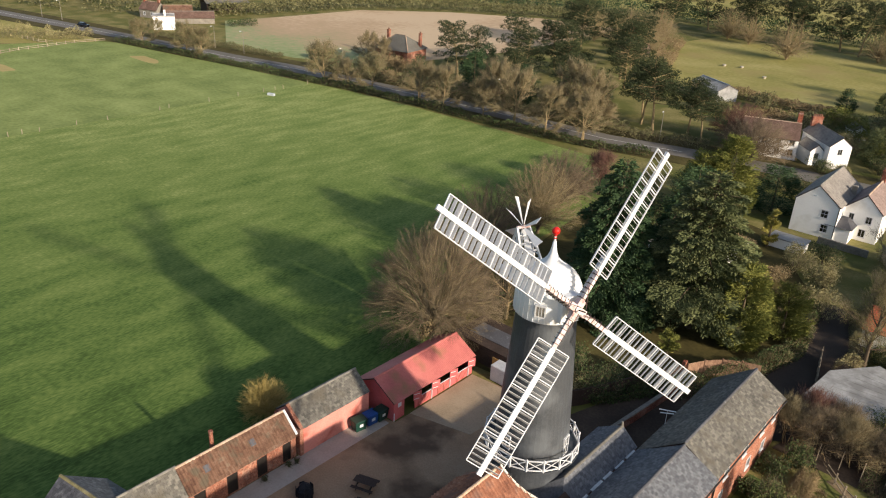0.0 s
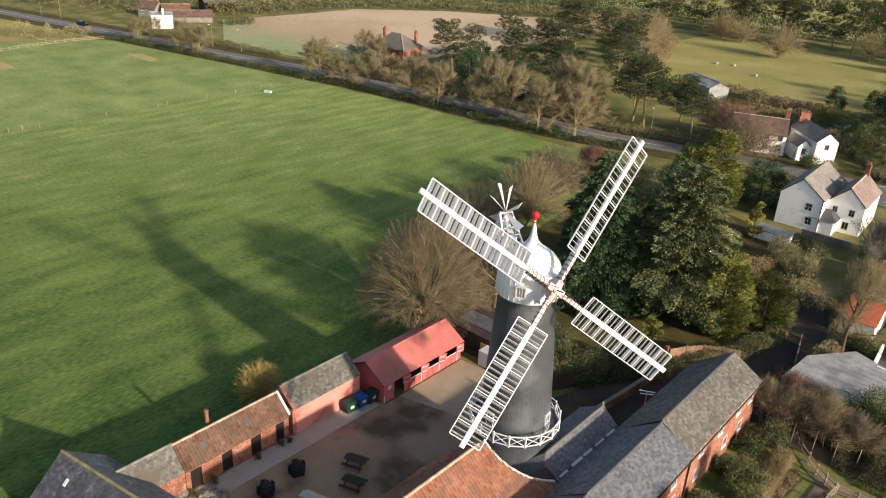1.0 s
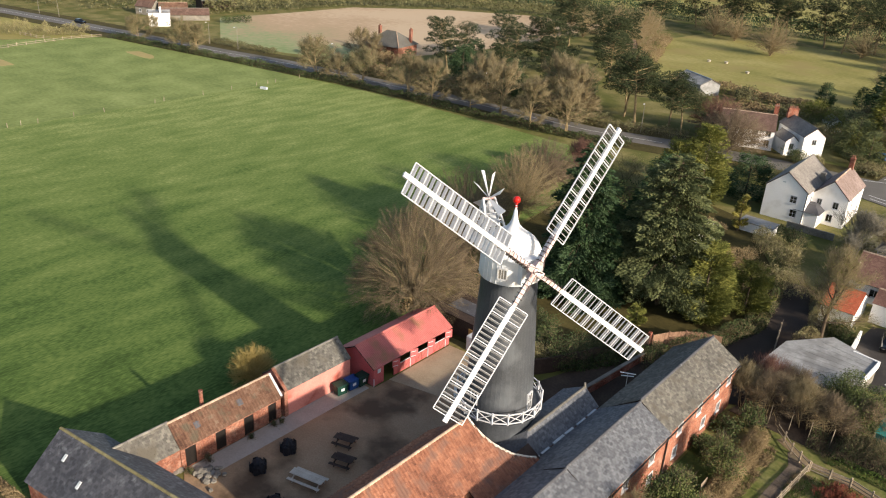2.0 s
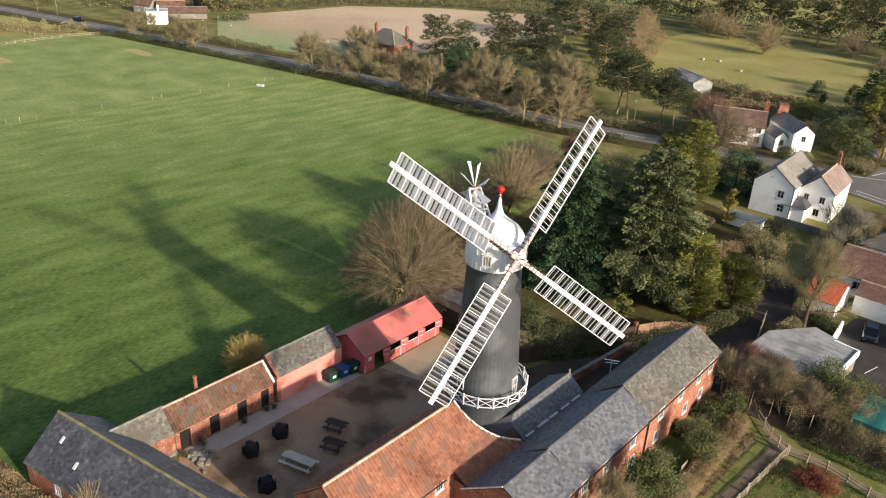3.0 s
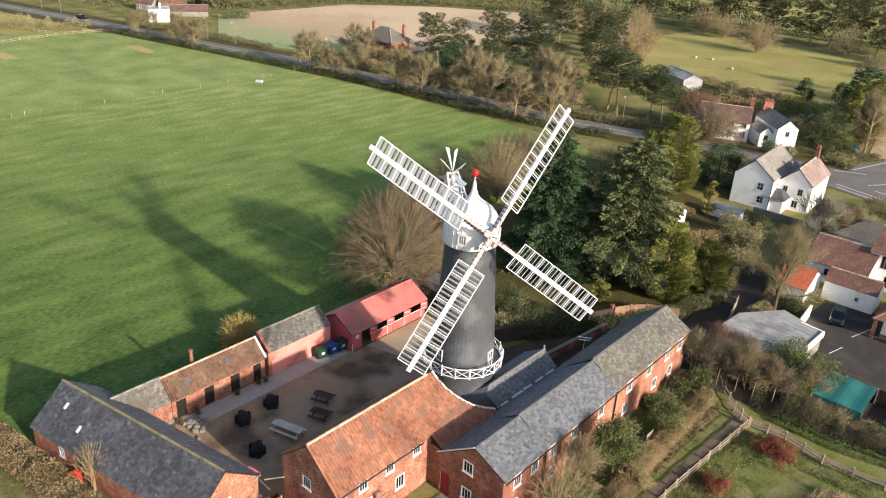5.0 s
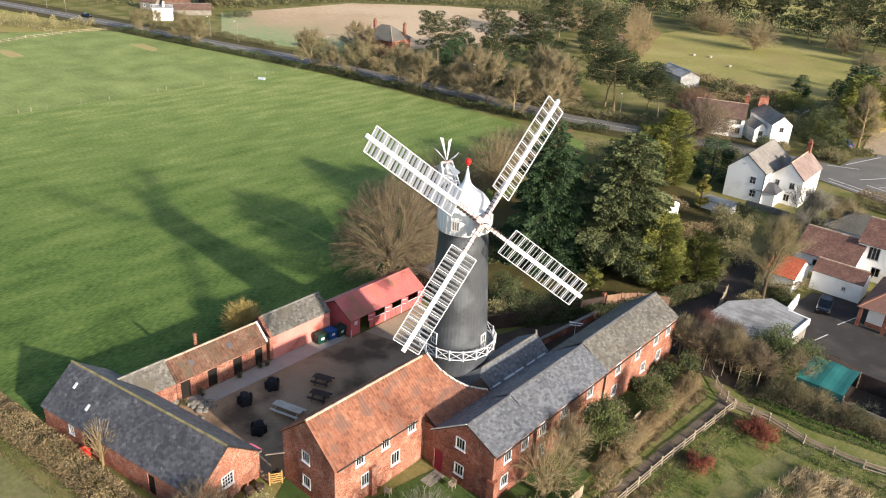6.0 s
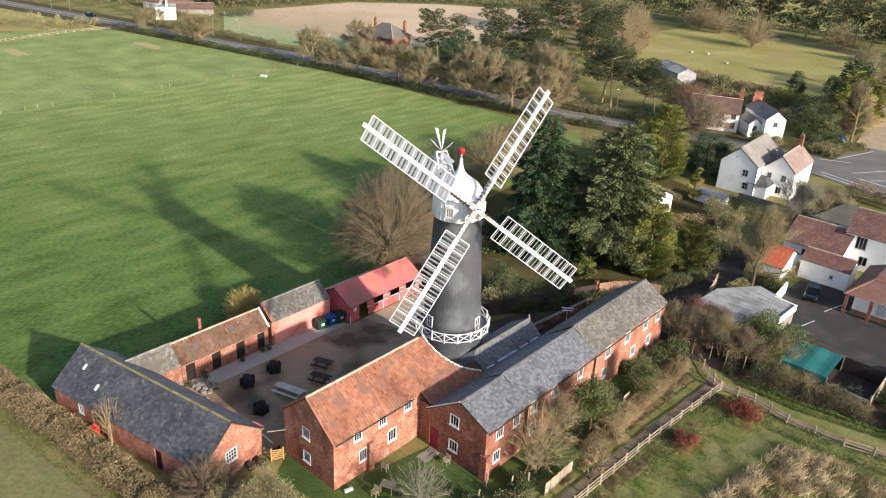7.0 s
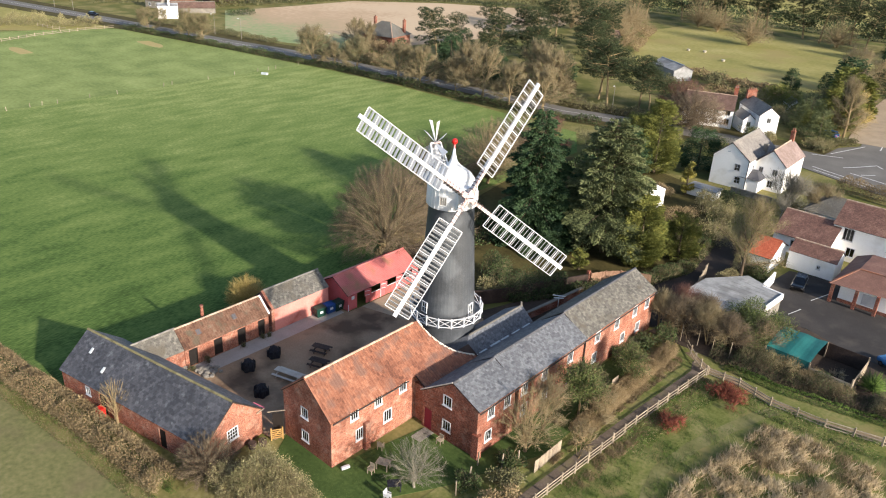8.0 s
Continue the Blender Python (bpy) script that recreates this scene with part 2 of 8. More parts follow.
M["gold_leaf"] = material("golden_conifer", ["6a6428", "8c8440", "a89e58"], 0.5, 5, 0.85, island=0.5, bump=0)
M["shrub"] = material("olive_shrub_leaves", ["44442a", "605f40", "807c58"], 0.4, 5, 0.9, island=0.6, bump=0)
M["evergreen"] = material("evergreen_shrub", ["26331a", "3a4824", "566338"], 0.4, 5, 0.8, island=0.6, bump=0)
M["laurel"] = material("glossy_olive_leaves", ["323c1c", "4a552a", "6a713e"], 0.4, 5, 0.75, island=0.6, bump=0)
M["dead_leaf"] = material("tan_dead_stems", ["60523a", "806e50", "9a8866"], 0.4, 5, 0.95, island=0.6, bump=0)
M["straw"] = material("straw_tussock", ["96825f", "b4a07c", "cab896"], 0.3, 3, 0.95, island=0.6, bump=0)
M["blade"] = material("grass_blades", ["33461a", "4b5f26", "66763a"], 0.3, 3, 0.95, island=0.6, bump=0)
M["timber"] = material("weathered_timber", ["74695a", "8f8270", "a89b86"], 1.0, 9, 0.9, piece=0.5)
M["timber_pale"] = material("bleached_timber", ["a4988a", "bcb1a2", "cec5b8"], 1.0, 9, 0.9, piece=0.3)
M["timber_new"] = material("pale_new_timber", ["8a6c40", "a8844e", "b8965e"], 1.0, 9, 0.85, piece=0.3)
M["timber_red"] = material("red_brown_fence_boards", ["6a5040", "886a56", "9c8068"], 1.0, 8, 0.9, piece=0.4)
M["dark_timber"] = material("dark_brown_boards", ["2a211c", "3c302a", "4c3e36"], 1.0, 8, 0.85, piece=0.4)
M["black_cloth"] = material("black_canvas", ["101014", "1c1d23", "2a2c34"], 3, 12, 0.7)
M["dark_door"] = material("black_stable_door", ["14100e", "221c18"], 1, 8, 0.7)
M["door_red"] = material("crimson_door_paint", ["7c2434", "922c3e"], 1, 8, 0.5)
M["bin_green"] = material("dark_green_plastic", ["123028", "1c4034"], 1, 8, 0.45)
M["bin_blue"] = material("blue_plastic", ["12386e", "1a4c8c"], 1, 8, 0.45)
M["teal"] = material("teal_netting", ["174e4c", "20605c", "2a6e68"], 0.5, 6, 0.7)
M["felt"] = material("pale_roof_felt", ["777775", "91918f", "a5a5a3"], 0.5, 4, 0.8, stain="767573", stain_scale=0.35, stain_at=0.52)
M["car_black"] = material("black_car_paint", ["0a0b0d", "121316"], 1, 6, 0.2, bump=0, spec=0.6)
M["car_blue"] = material("blue_car_paint", ["2a5a86", "3a6c98"], 1, 6, 0.25, bump=0, spec=0.6)
M["rubber"] = material("black_rubber", ["0c0c0c", "161616"], 2, 8, 0.8)
M["chrome"] = material("bright_metal", ["b0b0b0", "c8c8c8"], 1, 8, 0.25, metal=1.0, bump=0)
M["red_plastic"] = material("red_plastic", ["c01a16", "d8281e"], 1, 6, 0.45)
M["pink_cloth"] = material("pink_cloth", ["c05a6e", "d06c7e"], 1, 6, 0.8)
M["stone"] = material("grey_stone", ["5c5852", "78736a", "908a7e"], 1.0, 6, 0.9)
M["wool"] = material("off_white_wool", ["9a9484", "b4ac9c"], 2, 9, 0.95)
M["shrub_pale"] = material("pale_olive_leaves", ["5c5a3a", "7e7852", "a0966e"], 0.4, 5, 0.9, island=0.7, bump=0)
M["twig_grey"] = material("pale_grey_twigs", ["5a564c", "746f62", "8e8878"], 0.8, 6, 0.95, island=0.6, bump=0)
M["red_stem"] = material("dark_red_stems", ["562c20", "764030", "90584a"], 0.8, 6, 0.95, island=0.6, bump=0)
M["field_green"] = material("green_field_grass", ["444a24", "5a6030", "727044", "887f58"], 0.3, 3.0, 0.95, bump=0.5, spec=0.1, stain="7a7048", stain_scale=0.35, stain_at=0.58, detail=8.0)
M["worn_path"] = material("worn_grassy_path", ["565632", "6a6842", "7e7854"], 0.4, 3, 0.95, bump=0.3, spec=0.1)
M["bare_path"] = material("bare_trodden_path", ["62543f", "7a6a54", "908066"], 0.6, 4, 0.95, bump=0.3, spec=0.1)
M["track"] = material("trodden_dark_earth", ["483e33", "5e5246", "74675a"], 0.7, 5, 0.95, bump=0.4, stain="665c44", stain_scale=0.5, stain_at=0.6)
M["carpark"] = material("grey_car_park_tarmac", ["2a2725", "353230", "423e3b"], 0.3, 8, 0.9, bump=0.2, stain="46413c", stain_scale=0.35, stain_at=0.6)
glass = bpy.data.materials.new("window_glass")
glass.use_nodes = True
gb = glass.node_tree.nodes["Principled BSDF"]
gb.inputs["Transmission Weight"].default_value = 1.0
gb.inputs["Roughness"].default_value = 0.03
gb.inputs["Base Color"].default_value = (0.35, 0.4, 0.4, 1)
M["glass"] = glass

# ---- building blocks ----
def mesh_of(name, verts, faces, mat):
    me = bpy.data.meshes.new(name)
    me.from_pydata([tuple(v) for v in verts], [], faces)
    me.materials.append(mat)
    me.update()
    return me


def part(name, bm, mat, parent, label="", at=None, kind=""):
    """Links a bmesh (or a ready mesh) as ONE mesh object under a thing or a part."""
    if isinstance(bm, bmesh.types.BMesh):
        me = bpy.data.meshes.new(name)
        bmesh.ops.recalc_face_normals(bm, faces=bm.faces)
        bm.to_mesh(me)
        bm.free()
        me.materials.append(mat)
    else:
        me = bm
    ob = new(name, me)
    if parent:
        ob.parent = parent
    if at is not None:
        ob.matrix_basis = at
    return tagged(ob, label, kind=kind)


def thing(name, label, category, x=0, y=0, z=0, yaw=0, group="", kind=""):
    ob = new(name)
    ob.matrix_basis = pose(x, y, z, 0, 0, yaw)
    ob.empty_display_size = 0.2
    return tagged(ob, label, category, group, kind)


def box(bm, x0, x1, y0, y1, z0, z1, m=None, bevel=0.0):
    r = bmesh.ops.create_cube(bm, size=1)
    t = Matrix.Translation(((x0 + x1) / 2, (y0 + y1) / 2, (z0 + z1) / 2)) @ Matrix.Diagonal((x1 - x0, y1 - y0, z1 - z0, 1))
    bmesh.ops.transform(bm, matrix=(m @ t) if m else t, verts=r["verts"])
    if bevel:
        edges = list({e for v in r["verts"] for e in v.link_edges})
        bmesh.ops.bevel(bm, geom=edges, offset=bevel, segments=1, affect="EDGES")
    return bm


def boxed(*a, **k):
    return box(bmesh.new(), *a, **k)


def tube(bm, a, b, r0, r1=None, n=8):
    """A round bar from a to b."""
    a, b = Vector(a), Vector(b)
    r1 = r0 if r1 is None else r1
    d = b - a
    m = Matrix.Translation((a + b) / 2) @ d.to_track_quat("Z", "Y").to_matrix().to_4x4()
    bmesh.ops.create_cone(bm, cap_ends=True, segments=n, radius1=r0, radius2=r1, depth=d.length, matrix=m)
    return bm


def beam(bm, a, b, w, h, up=(0, 0, 1)):
    """A square bar from a to b, w wide and h deep."""
    a, b = Vector(a), Vector(b)
    d = (b - a).normalized()
    side = d.cross(Vector(up))
    if side.length < 1e-4:
        side = d.cross(Vector((1, 0, 0)))
    side.normalize()
    top = side.cross(d)
    m = Matrix((side, d, top)).transposed().to_4x4()
    m.translation = (a + b) / 2
    length = (b - a).length
    return box(bm, -w / 2, w / 2, -length / 2, length / 2, -h / 2, h / 2, m)


def lathe(bm, rings, n=32, centre=(0, 0)):
    """A turned body from (radius, height) rings."""
    rows = []
    for r, z in rings:
        rows.append([bm.verts.new((centre[0] + r * math.cos(2 * math.pi * k / n), centre[1] + r * math.sin(2 * math.pi * k / n), z)) for k in range(n)])
    for p, q in zip(rows, rows[1:]):
        for k in range(n):
            bm.faces.new((p[k], p[(k + 1) % n], q[(k + 1) % n], q[k]))
    bm.faces.new(rows[-1])
    bm.faces.new(list(reversed(rows[0])))
    return bm


def prism(bm, outline, z0, z1, m=None):
    """An upright prism over a plan outline."""
    lo = [bm.verts.new((x, y, z0)) for x, y in outline]
    hi = [bm.verts.new((x, y, z1)) for x, y in outline]
    n = len(outline)
    bm.faces.new(list(reversed(lo)))
    bm.faces.new(hi)
    for k in range(n):
        bm.faces.new((lo[k], lo[(k + 1) % n], hi[(k + 1) % n], hi[k]))
    if m:
        bmesh.ops.transform(bm, matrix=m, verts=lo + hi)
    return bm


def frame_matrix(origin, u, v, w):
    """A matrix whose axes are u, v, w at origin."""
    m = Matrix((Vector(u), Vector(v), Vector(w))).transposed().to_4x4()
    m.translation = Vector(origin)
    return m


def clip_half(poly, a, b):
    """The part of a convex polygon on the left of the line a to b."""
    out = []
    for i, p in enumerate(poly):
        q = poly[(i + 1) % len(poly)]
        sp = (b[0] - a[0]) * (p[1] - a[1]) - (b[1] - a[1]) * (p[0] - a[0])
        sq = (b[0] - a[0]) * (q[1] - a[1]) - (b[1] - a[1]) * (q[0] - a[0])
        if sp >= -1e-6:
            out.append(p)
        if (sp < -1e-6 and sq > 1e-6) or (sp > 1e-6 and sq < -1e-6):
            t = sp / (sp - sq)
            out.append((p[0] + (q[0] - p[0]) * t, p[1] + (q[1] - p[1]) * t))
    return out


def wall_mesh(length, height, thick, holes=(), gable=None, height2=None):
    """A wall in its own plane: s along x, thickness along y (0 outside), z up, with openings (s, z, w, h) right through. gable: (apex s, apex z);
    height, height2: eaves at the left and right end."""
    bm = bmesh.new()
    height2 = height if height2 is None else height2
    top = max(height, height2, gable[1] if gable else 0)
    xs = sorted({0.0, length, *[round(h[0] - h[2] / 2, 4) for h in holes], *[round(h[0] + h[2] / 2, 4) for h in holes]})
    zs = sorted({0.0, top, *[round(h[1], 4) for h in holes], *[round(h[1] + h[3], 4) for h in holes]})
    for j in range(len(zs) - 1):
        run = None
        for i in range(len(xs) - 1):
            cx, cz = (xs[i] + xs[i + 1]) / 2, (zs[j] + zs[j + 1]) / 2
            solid = not any(abs(cx - h[0]) < h[2] / 2 and h[1] < cz < h[1] + h[3] for h in holes)
            if solid and run is None:
                run = xs[i]
            if run is not None and (not solid or i == len(xs) - 2):
                end = xs[i + 1] if solid else xs[i]
                poly = [(run, zs[j]), (end, zs[j]), (end, zs[j + 1]), (run, zs[j + 1])]
                if gable:
                    poly = clip_half(poly, (length, height2), gable)
                    poly = clip_half(poly, gable, (0.0, height)) if len(poly) > 2 else poly
                if len(poly) > 2:
                    lo = [bm.verts.new((p[0], 0, p[1])) for p in poly]
                    hi = [bm.verts.new((p[0], thick, p[1])) for p in poly]
                    bm.faces.new(lo)
                    bm.faces.new(list(reversed(hi)))
                    for k in range(len(poly)):
                        bm.faces.new((lo[k], hi[k], hi[(k + 1) % len(poly)], lo[(k + 1) % len(poly)]))
                run = None
    bmesh.ops.remove_doubles(bm, verts=bm.verts, dist=0.0005)
    return bm


def fit_window(parent, m, s, z, w, h, thick, bars=3, rows=1, mat="white", inset=0.06, surround=0.075):
    """A timber window in an opening of a wall whose plane is m: frame, sill, glazing bars and a pane."""
    bm = bmesh.new()
    f = surround
    for a in ((-w / 2 - 0.03, -w / 2 + f, 0, h), (w / 2 - f, w / 2 + 0.03, 0, h)):
        box(bm, a[0], a[1], -0.02, 0.1, a[2], a[3])
    box(bm, -w / 2 + f, w / 2 - f, -0.02, 0.1, h - f, h + 0.03)
    box(bm, -w / 2 + f, w / 2 - f, -0.02, 0.1, 0, f)
    win = part("window", bm, M[mat], parent, at=m @ Matrix.Translation((s, 0, z)))
    part("sill", boxed(-w / 2 - 0.08, w / 2 + 0.08, -0.08, 0.05, -0.08, -0.003), M[mat], win)
    part("pane", boxed(-w / 2 + f, w / 2 - f, 0.045, 0.055, f, h - f), M["glass"], win)
    for k in range(bars):
        x = -w / 2 + f + (w - 2 * f) * (k + 1) / (bars + 1)
        part("glazing_bar", boxed(x - 0.022, x + 0.022, 0.0, 0.042, f, h - f), M[mat], win)
    for k in range(rows - 1):
        zz = f + (h - 2 * f) * (k + 1) / rows
        part("glazing_bar", boxed(-w / 2 + f, w / 2 - f, -0.006, 0.036, zz - 0.02, zz + 0.02), M[mat], win)
    return win


def fit_door(parent, m, s, w, h, mat="dark_door", z=0.02, ajar=0, label=""):
    """A ledged door leaf hung in an opening."""
    d = part("door", boxed(-w / 2 + 0.03, w / 2 - 0.03, 0.145, 0.17, h * 0.44, h * 0.44 + 0.12), M[mat], parent, label, at=m @ Matrix.Translation((s, 0, z)))
    n = max(3, int(w / 0.16))
    for k in range(n):
        part("plank", boxed(-w / 2 + w * k / n + 0.003, -w / 2 + w * (k + 1) / n - 0.003, 0.1, 0.142, 0, h), M[mat], d)
    part("handle", boxed(w / 2 - 0.18, w / 2 - 0.08, 0.06, 0.097, h * 0.48, h * 0.48 + 0.04), M["iron_dark"], d)
    return d


def slope_pieces(kind, length, run, seed, skip=None):
    """Verts and faces of one roof slope covered piece by piece: x along the ridge, y down the slope, z out. skip(x, y) leaves pieces out."""
    rnd = random.Random(seed)
    verts, faces = [], []
    if kind == "pantile":
        cw, ch = 0.31, 0.32
        rows, cols = max(1, round(run / ch)), max(1, round(length / cw))
        ch, cw = run / rows, length / cols
        prof = ((0.0, 0.02), (0.2, 0.0), (0.52, 0.0), (0.78, 0.085), (1.0, 0.05))
        for r in range(rows):
            for c in range(cols):
                if skip and skip((c + 0.5) * cw, (r + 0.5) * ch):
                    continue
                lift, jy = rnd.uniform(0, 0.012), rnd.uniform(-0.012, 0.012)
                b = len(verts)
                for t, zz in prof:
                    x = (c + t) * cw
                    verts.append((x, r * ch - 0.04 + jy, zz + lift))
                    verts.append((x, (r + 1) * ch + 0.02 + jy, zz + lift + 0.035))
                    verts.append((x, (r + 1) * ch + 0.02 + jy, zz + lift))
                for k in range(4):
                    a, d = b + 3 * k, b + 3 * k + 3
                    faces.append((a, a + 1, d + 1, d))
                    faces.append((a + 1, a + 2, d + 2, d + 1))
    elif kind == "slate":
        cw, ch = 0.32, 0.26
        rows, cols = max(1, round(run / ch)), max(1, round(length / cw))
        ch, cw = run / rows, length / cols
        for r in range(rows):
            for c in range(cols + (r % 2)):
                x0 = (c - 0.5 * (r % 2)) * cw
                x1 = min(length, x0 + cw) - 0.006
                x0 = max(0, x0) + 0.006
                if x1 - x0 < 0.02 or (skip and skip((x0 + x1) / 2, (r + 0.5) * ch)):
                    continue
                lift, jy = rnd.uniform(0, 0.008), rnd.uniform(-0.012, 0.012)
                tw = rnd.uniform(-0.006, 0.006)
                b = len(verts)
                y0, y1 = r * ch - 0.03, (r + 1) * ch + 0.015 + jy
                verts += [(x0, y0, lift), (x1, y0, lift), (x1, y1, lift + 0.03 + tw), (x0, y1, lift + 0.03 - tw), (x1, y1, lift), (x0, y1, lift)]
                faces += [(b, b + 3, b + 2, b + 1), (b + 3, b + 5, b + 4, b + 2)]
    else:  # profiled sheet
        pitch = 0.2
        cols = max(2, int(length / pitch))
        b = 0
        for c in range(cols * 2 + 1):
            x = length * c / (cols * 2)
            zz = 0.035 if c % 2 else 0.0
            verts += [(x, 0, zz), (x, run, zz)]
        for c in range(cols * 2):
            faces.append((2 * c, 2 * c + 1, 2 * c + 3, 2 * c + 2))
    return verts, faces


def roof_slope(parent, a, b, down, kind, mat, seed, deck_mat="dark_timber", skip=None, deck=True, label=""):
    """One slope of a roof: a to b along the ridge, down the vector from the ridge to the eaves."""
    a, b, down = Vector(a), Vector(b), Vector(down)
    u, v = (b - a).normalized(), down.normalized()
    w = u.cross(v)
    if w.z < 0:
        w = -w
    m = frame_matrix(a + w * 0.06, u, v, w)
    verts, faces = slope_pieces(kind, (b - a).length, down.length, seed, skip)
    s = part("roof_slope", mesh_of("roof_slope", verts, faces, M[mat]), None, parent, label, at=m, kind="stuff")
    if deck:
        part("roof_deck", boxed(0, (b - a).length, 0, down.length - 0.03, -0.12, -0.03), M[deck_mat], s)
    return s


def ridge_run(parent, a, b, mat, r=0.13, step=0.45):
    """Half-round ridge tiles laid end to end along a ridge, each one a piece."""
    a, b = Vector(a), Vector(b)
    n = max(1, int((b - a).length / step))
    d = (b - a) / n
    u = d.normalized()
    side = u.cross(Vector((0, 0, 1))).normalized()
    up = side.cross(u)
    verts, faces = [], []
    for e in (-0.01, d.length - 0.012):
        for k in range(6):
            t = math.pi * k / 5
            rr = r * (1.0 if e < 0 else 1.06)
            verts.append((e, math.cos(t) * rr, math.sin(t) * rr - 0.02))
    for k in range(5):
        faces.append((k, k + 1, k + 7, k + 6))
    me = mesh_of("ridge_tile", verts, faces, M[mat])
    rnd = random.Random(int(a.x * 7 + a.y * 13 + n))
    for k in range(n):
        p = a + d * k
        m = frame_matrix(p + Vector((0, 0, 0.07 + rnd.uniform(-0.008, 0.01))), u, side, up)
        part("ridge_tile", me, None, parent, at=m @ pose(0, 0, 0, 0, 0, rnd.uniform(-1, 1)))


def block(th, x0, x1, y0, y1, eave, ridge, along="y", wall="brick", roof="slate", kind="slate", ridge_mat="ridge_grey", over=0.25, verge=0.12, thick=0.3,
          south=(), east=(), north=(), west=(), eave2=None, ridge_at=0.5, seed=1, deck_mat="dark_timber", doors=True, ends=(True, True)):
    """A gabled range. south, east, north, west: openings (kind, s, z, w, h, bars) of the walls towards -y, +x, +y, -x, s from the wall's left end seen from
    outside. along: the way the ridge runs. eave2: another eaves height on the far (+) side of the ridge."""
    eave2 = eave if eave2 is None else eave2
    lx, ly = x1 - x0, y1 - y0
    sides = {
        "south": (frame_matrix((x0, y0, 0), (1, 0, 0), (0, 1, 0), (0, 0, 1)), lx, south),
        "east": (frame_matrix((x1, y0, 0), (0, 1, 0), (-1, 0, 0), (0, 0, 1)), ly, east),
        "north": (frame_matrix((x1, y1, 0), (-1, 0, 0), (0, -1, 0), (0, 0, 1)), lx, north),
        "west": (frame_matrix((x0, y1, 0), (0, -1, 0), (1, 0, 0), (0, 0, 1)), ly, west),
    }
    for key, (m, length, holes) in sides.items():
        is_gable = (key in ("south", "north")) == (along == "y")
        cut = [(o[1], o[2], o[3], o[4]) for o in holes]
        if is_gable:
            if (key in ("south", "west") and not ends[0]) or (key in ("north", "east") and not ends[1]):
                continue
            apex = length * ridge_at if key in ("south", "east") else length * (1 - ridge_at)
            ends_h = (eave, eave2) if key in ("south", "east") else (eave2, eave)
            bm = wall_mesh(length, ends_h[0], thick, cut, (apex, ridge), ends_h[1])
        else:
            hgt = eave if key in ("south", "west") else eave2
            bm = wall_mesh(length - 2 * thick, hgt, thick, [(c[0] - thick, *c[1:]) for c in cut])
            m = m @ Matrix.Translation((thick, 0, 0))
        w = part("wall", bm, M[wall], th, at=m)
        shift = 0 if is_gable else thick
        for o in holes:
            if o[0] == "window":
                fit_window(th, m, o[1] - shift, o[2], o[3], o[4], thick, *(o[5:] or (3,)))
            elif o[0] == "door":
                fit_door(th, m, o[1] - shift, o[3], o[4] - 0.04, o[5] if len(o) > 5 else "dark_door")
    if along == "y":
        rx = x0 + lx * ridge_at
        a, b = Vector((rx, y0 - verge, ridge)), Vector((rx, y1 + verge, ridge))
        d1, d2 = Vector((x0 - rx, 0, eave - ridge)), Vector((x1 - rx, 0, eave2 - ridge))
    else:
        ry = y0 + ly * ridge_at
        a, b = Vector((x0 - verge, ry, ridge)), Vector((x1 + verge, ry, ridge))
        d1, d2 = Vector((0, y0 - ry, eave - ridge)), Vector((0, y1 - ry, eave2 - ridge))
    for k, d in enumerate((d1, d2)):
        roof_slope(th, a, b, d * (1 + over / d.length), kind, roof, seed * 10 + k, deck_mat)
    ridge_run(th, a, b, ridge_mat)
    return th


def chimney(th, x, y, z0, z1, w=0.6, d=0.45, pots=2, mat="brick"):
    bm = bmesh.new()
    box(bm, x - w / 2, x + w / 2, y - d / 2, y + d / 2, z0, z1)
    box(bm, x - w / 2 - 0.06, x + w / 2 + 0.06, y - d / 2 - 0.06, y + d / 2 + 0.06, z1 - 0.22, z1 - 0.05)
    c = part("chimney", bm, M[mat], th)
    for k in range(pots):
        px = x + (k - (pots - 1) / 2) * w / max(1, pots) * 0.9
        part("chimney_pot", lathe(bmesh.new(), [(0.13, z1 - 0.02), (0.12, z1 + 0.35), (0.15, z1 + 0.42)], 10, (px, y)), M["pantile"], c)
    return c


def sheet(name, outline, z, mat, label, category, thick=0.15):
    """A flat piece of ground laid over the ground sheet."""
    bm = bmesh.new()
    prism(bm, outline, z - thick, z)
    ob = part(name, bm, M[mat], None, label, kind="structure")
    return tagged(ob, "", category)

# ---- plants: twigs are three-sided spikes, foliage is many small sprays ----
def spikes(a, b, r):
    """Verts and faces of three-sided spikes from points a to points b, r thick at the foot."""
    a, b = np.asarray(a, float), np.asarray(b, float)
    n = len(a)
    d = b - a
    d /= np.maximum(np.linalg.norm(d, axis=1, keepdims=True), 1e-6)
    ref = np.where(np.abs(d[:, 2:3]) > 0.9, np.array([[1.0, 0, 0]]), np.array([[0, 0, 1.0]]))
    s = np.cross(d, ref)
    s /= np.linalg.norm(s, axis=1, keepdims=True)
    t = np.cross(d, s)
    r = np.broadcast_to(np.asarray(r, float), (n,))[:, None]
    v = np.empty((n, 4, 3))
    for k in range(3):
        ang = 2 * math.pi * k / 3
        v[:, k] = a + r * (math.cos(ang) * s + math.sin(ang) * t)
    v[:, 3] = b
    base = 4 * np.arange(n)[:, None]
    f = np.concatenate([base + np.array([[k, (k + 1) % 3, 3]]) for k in range(3)])
    return v.reshape(-1, 3), f


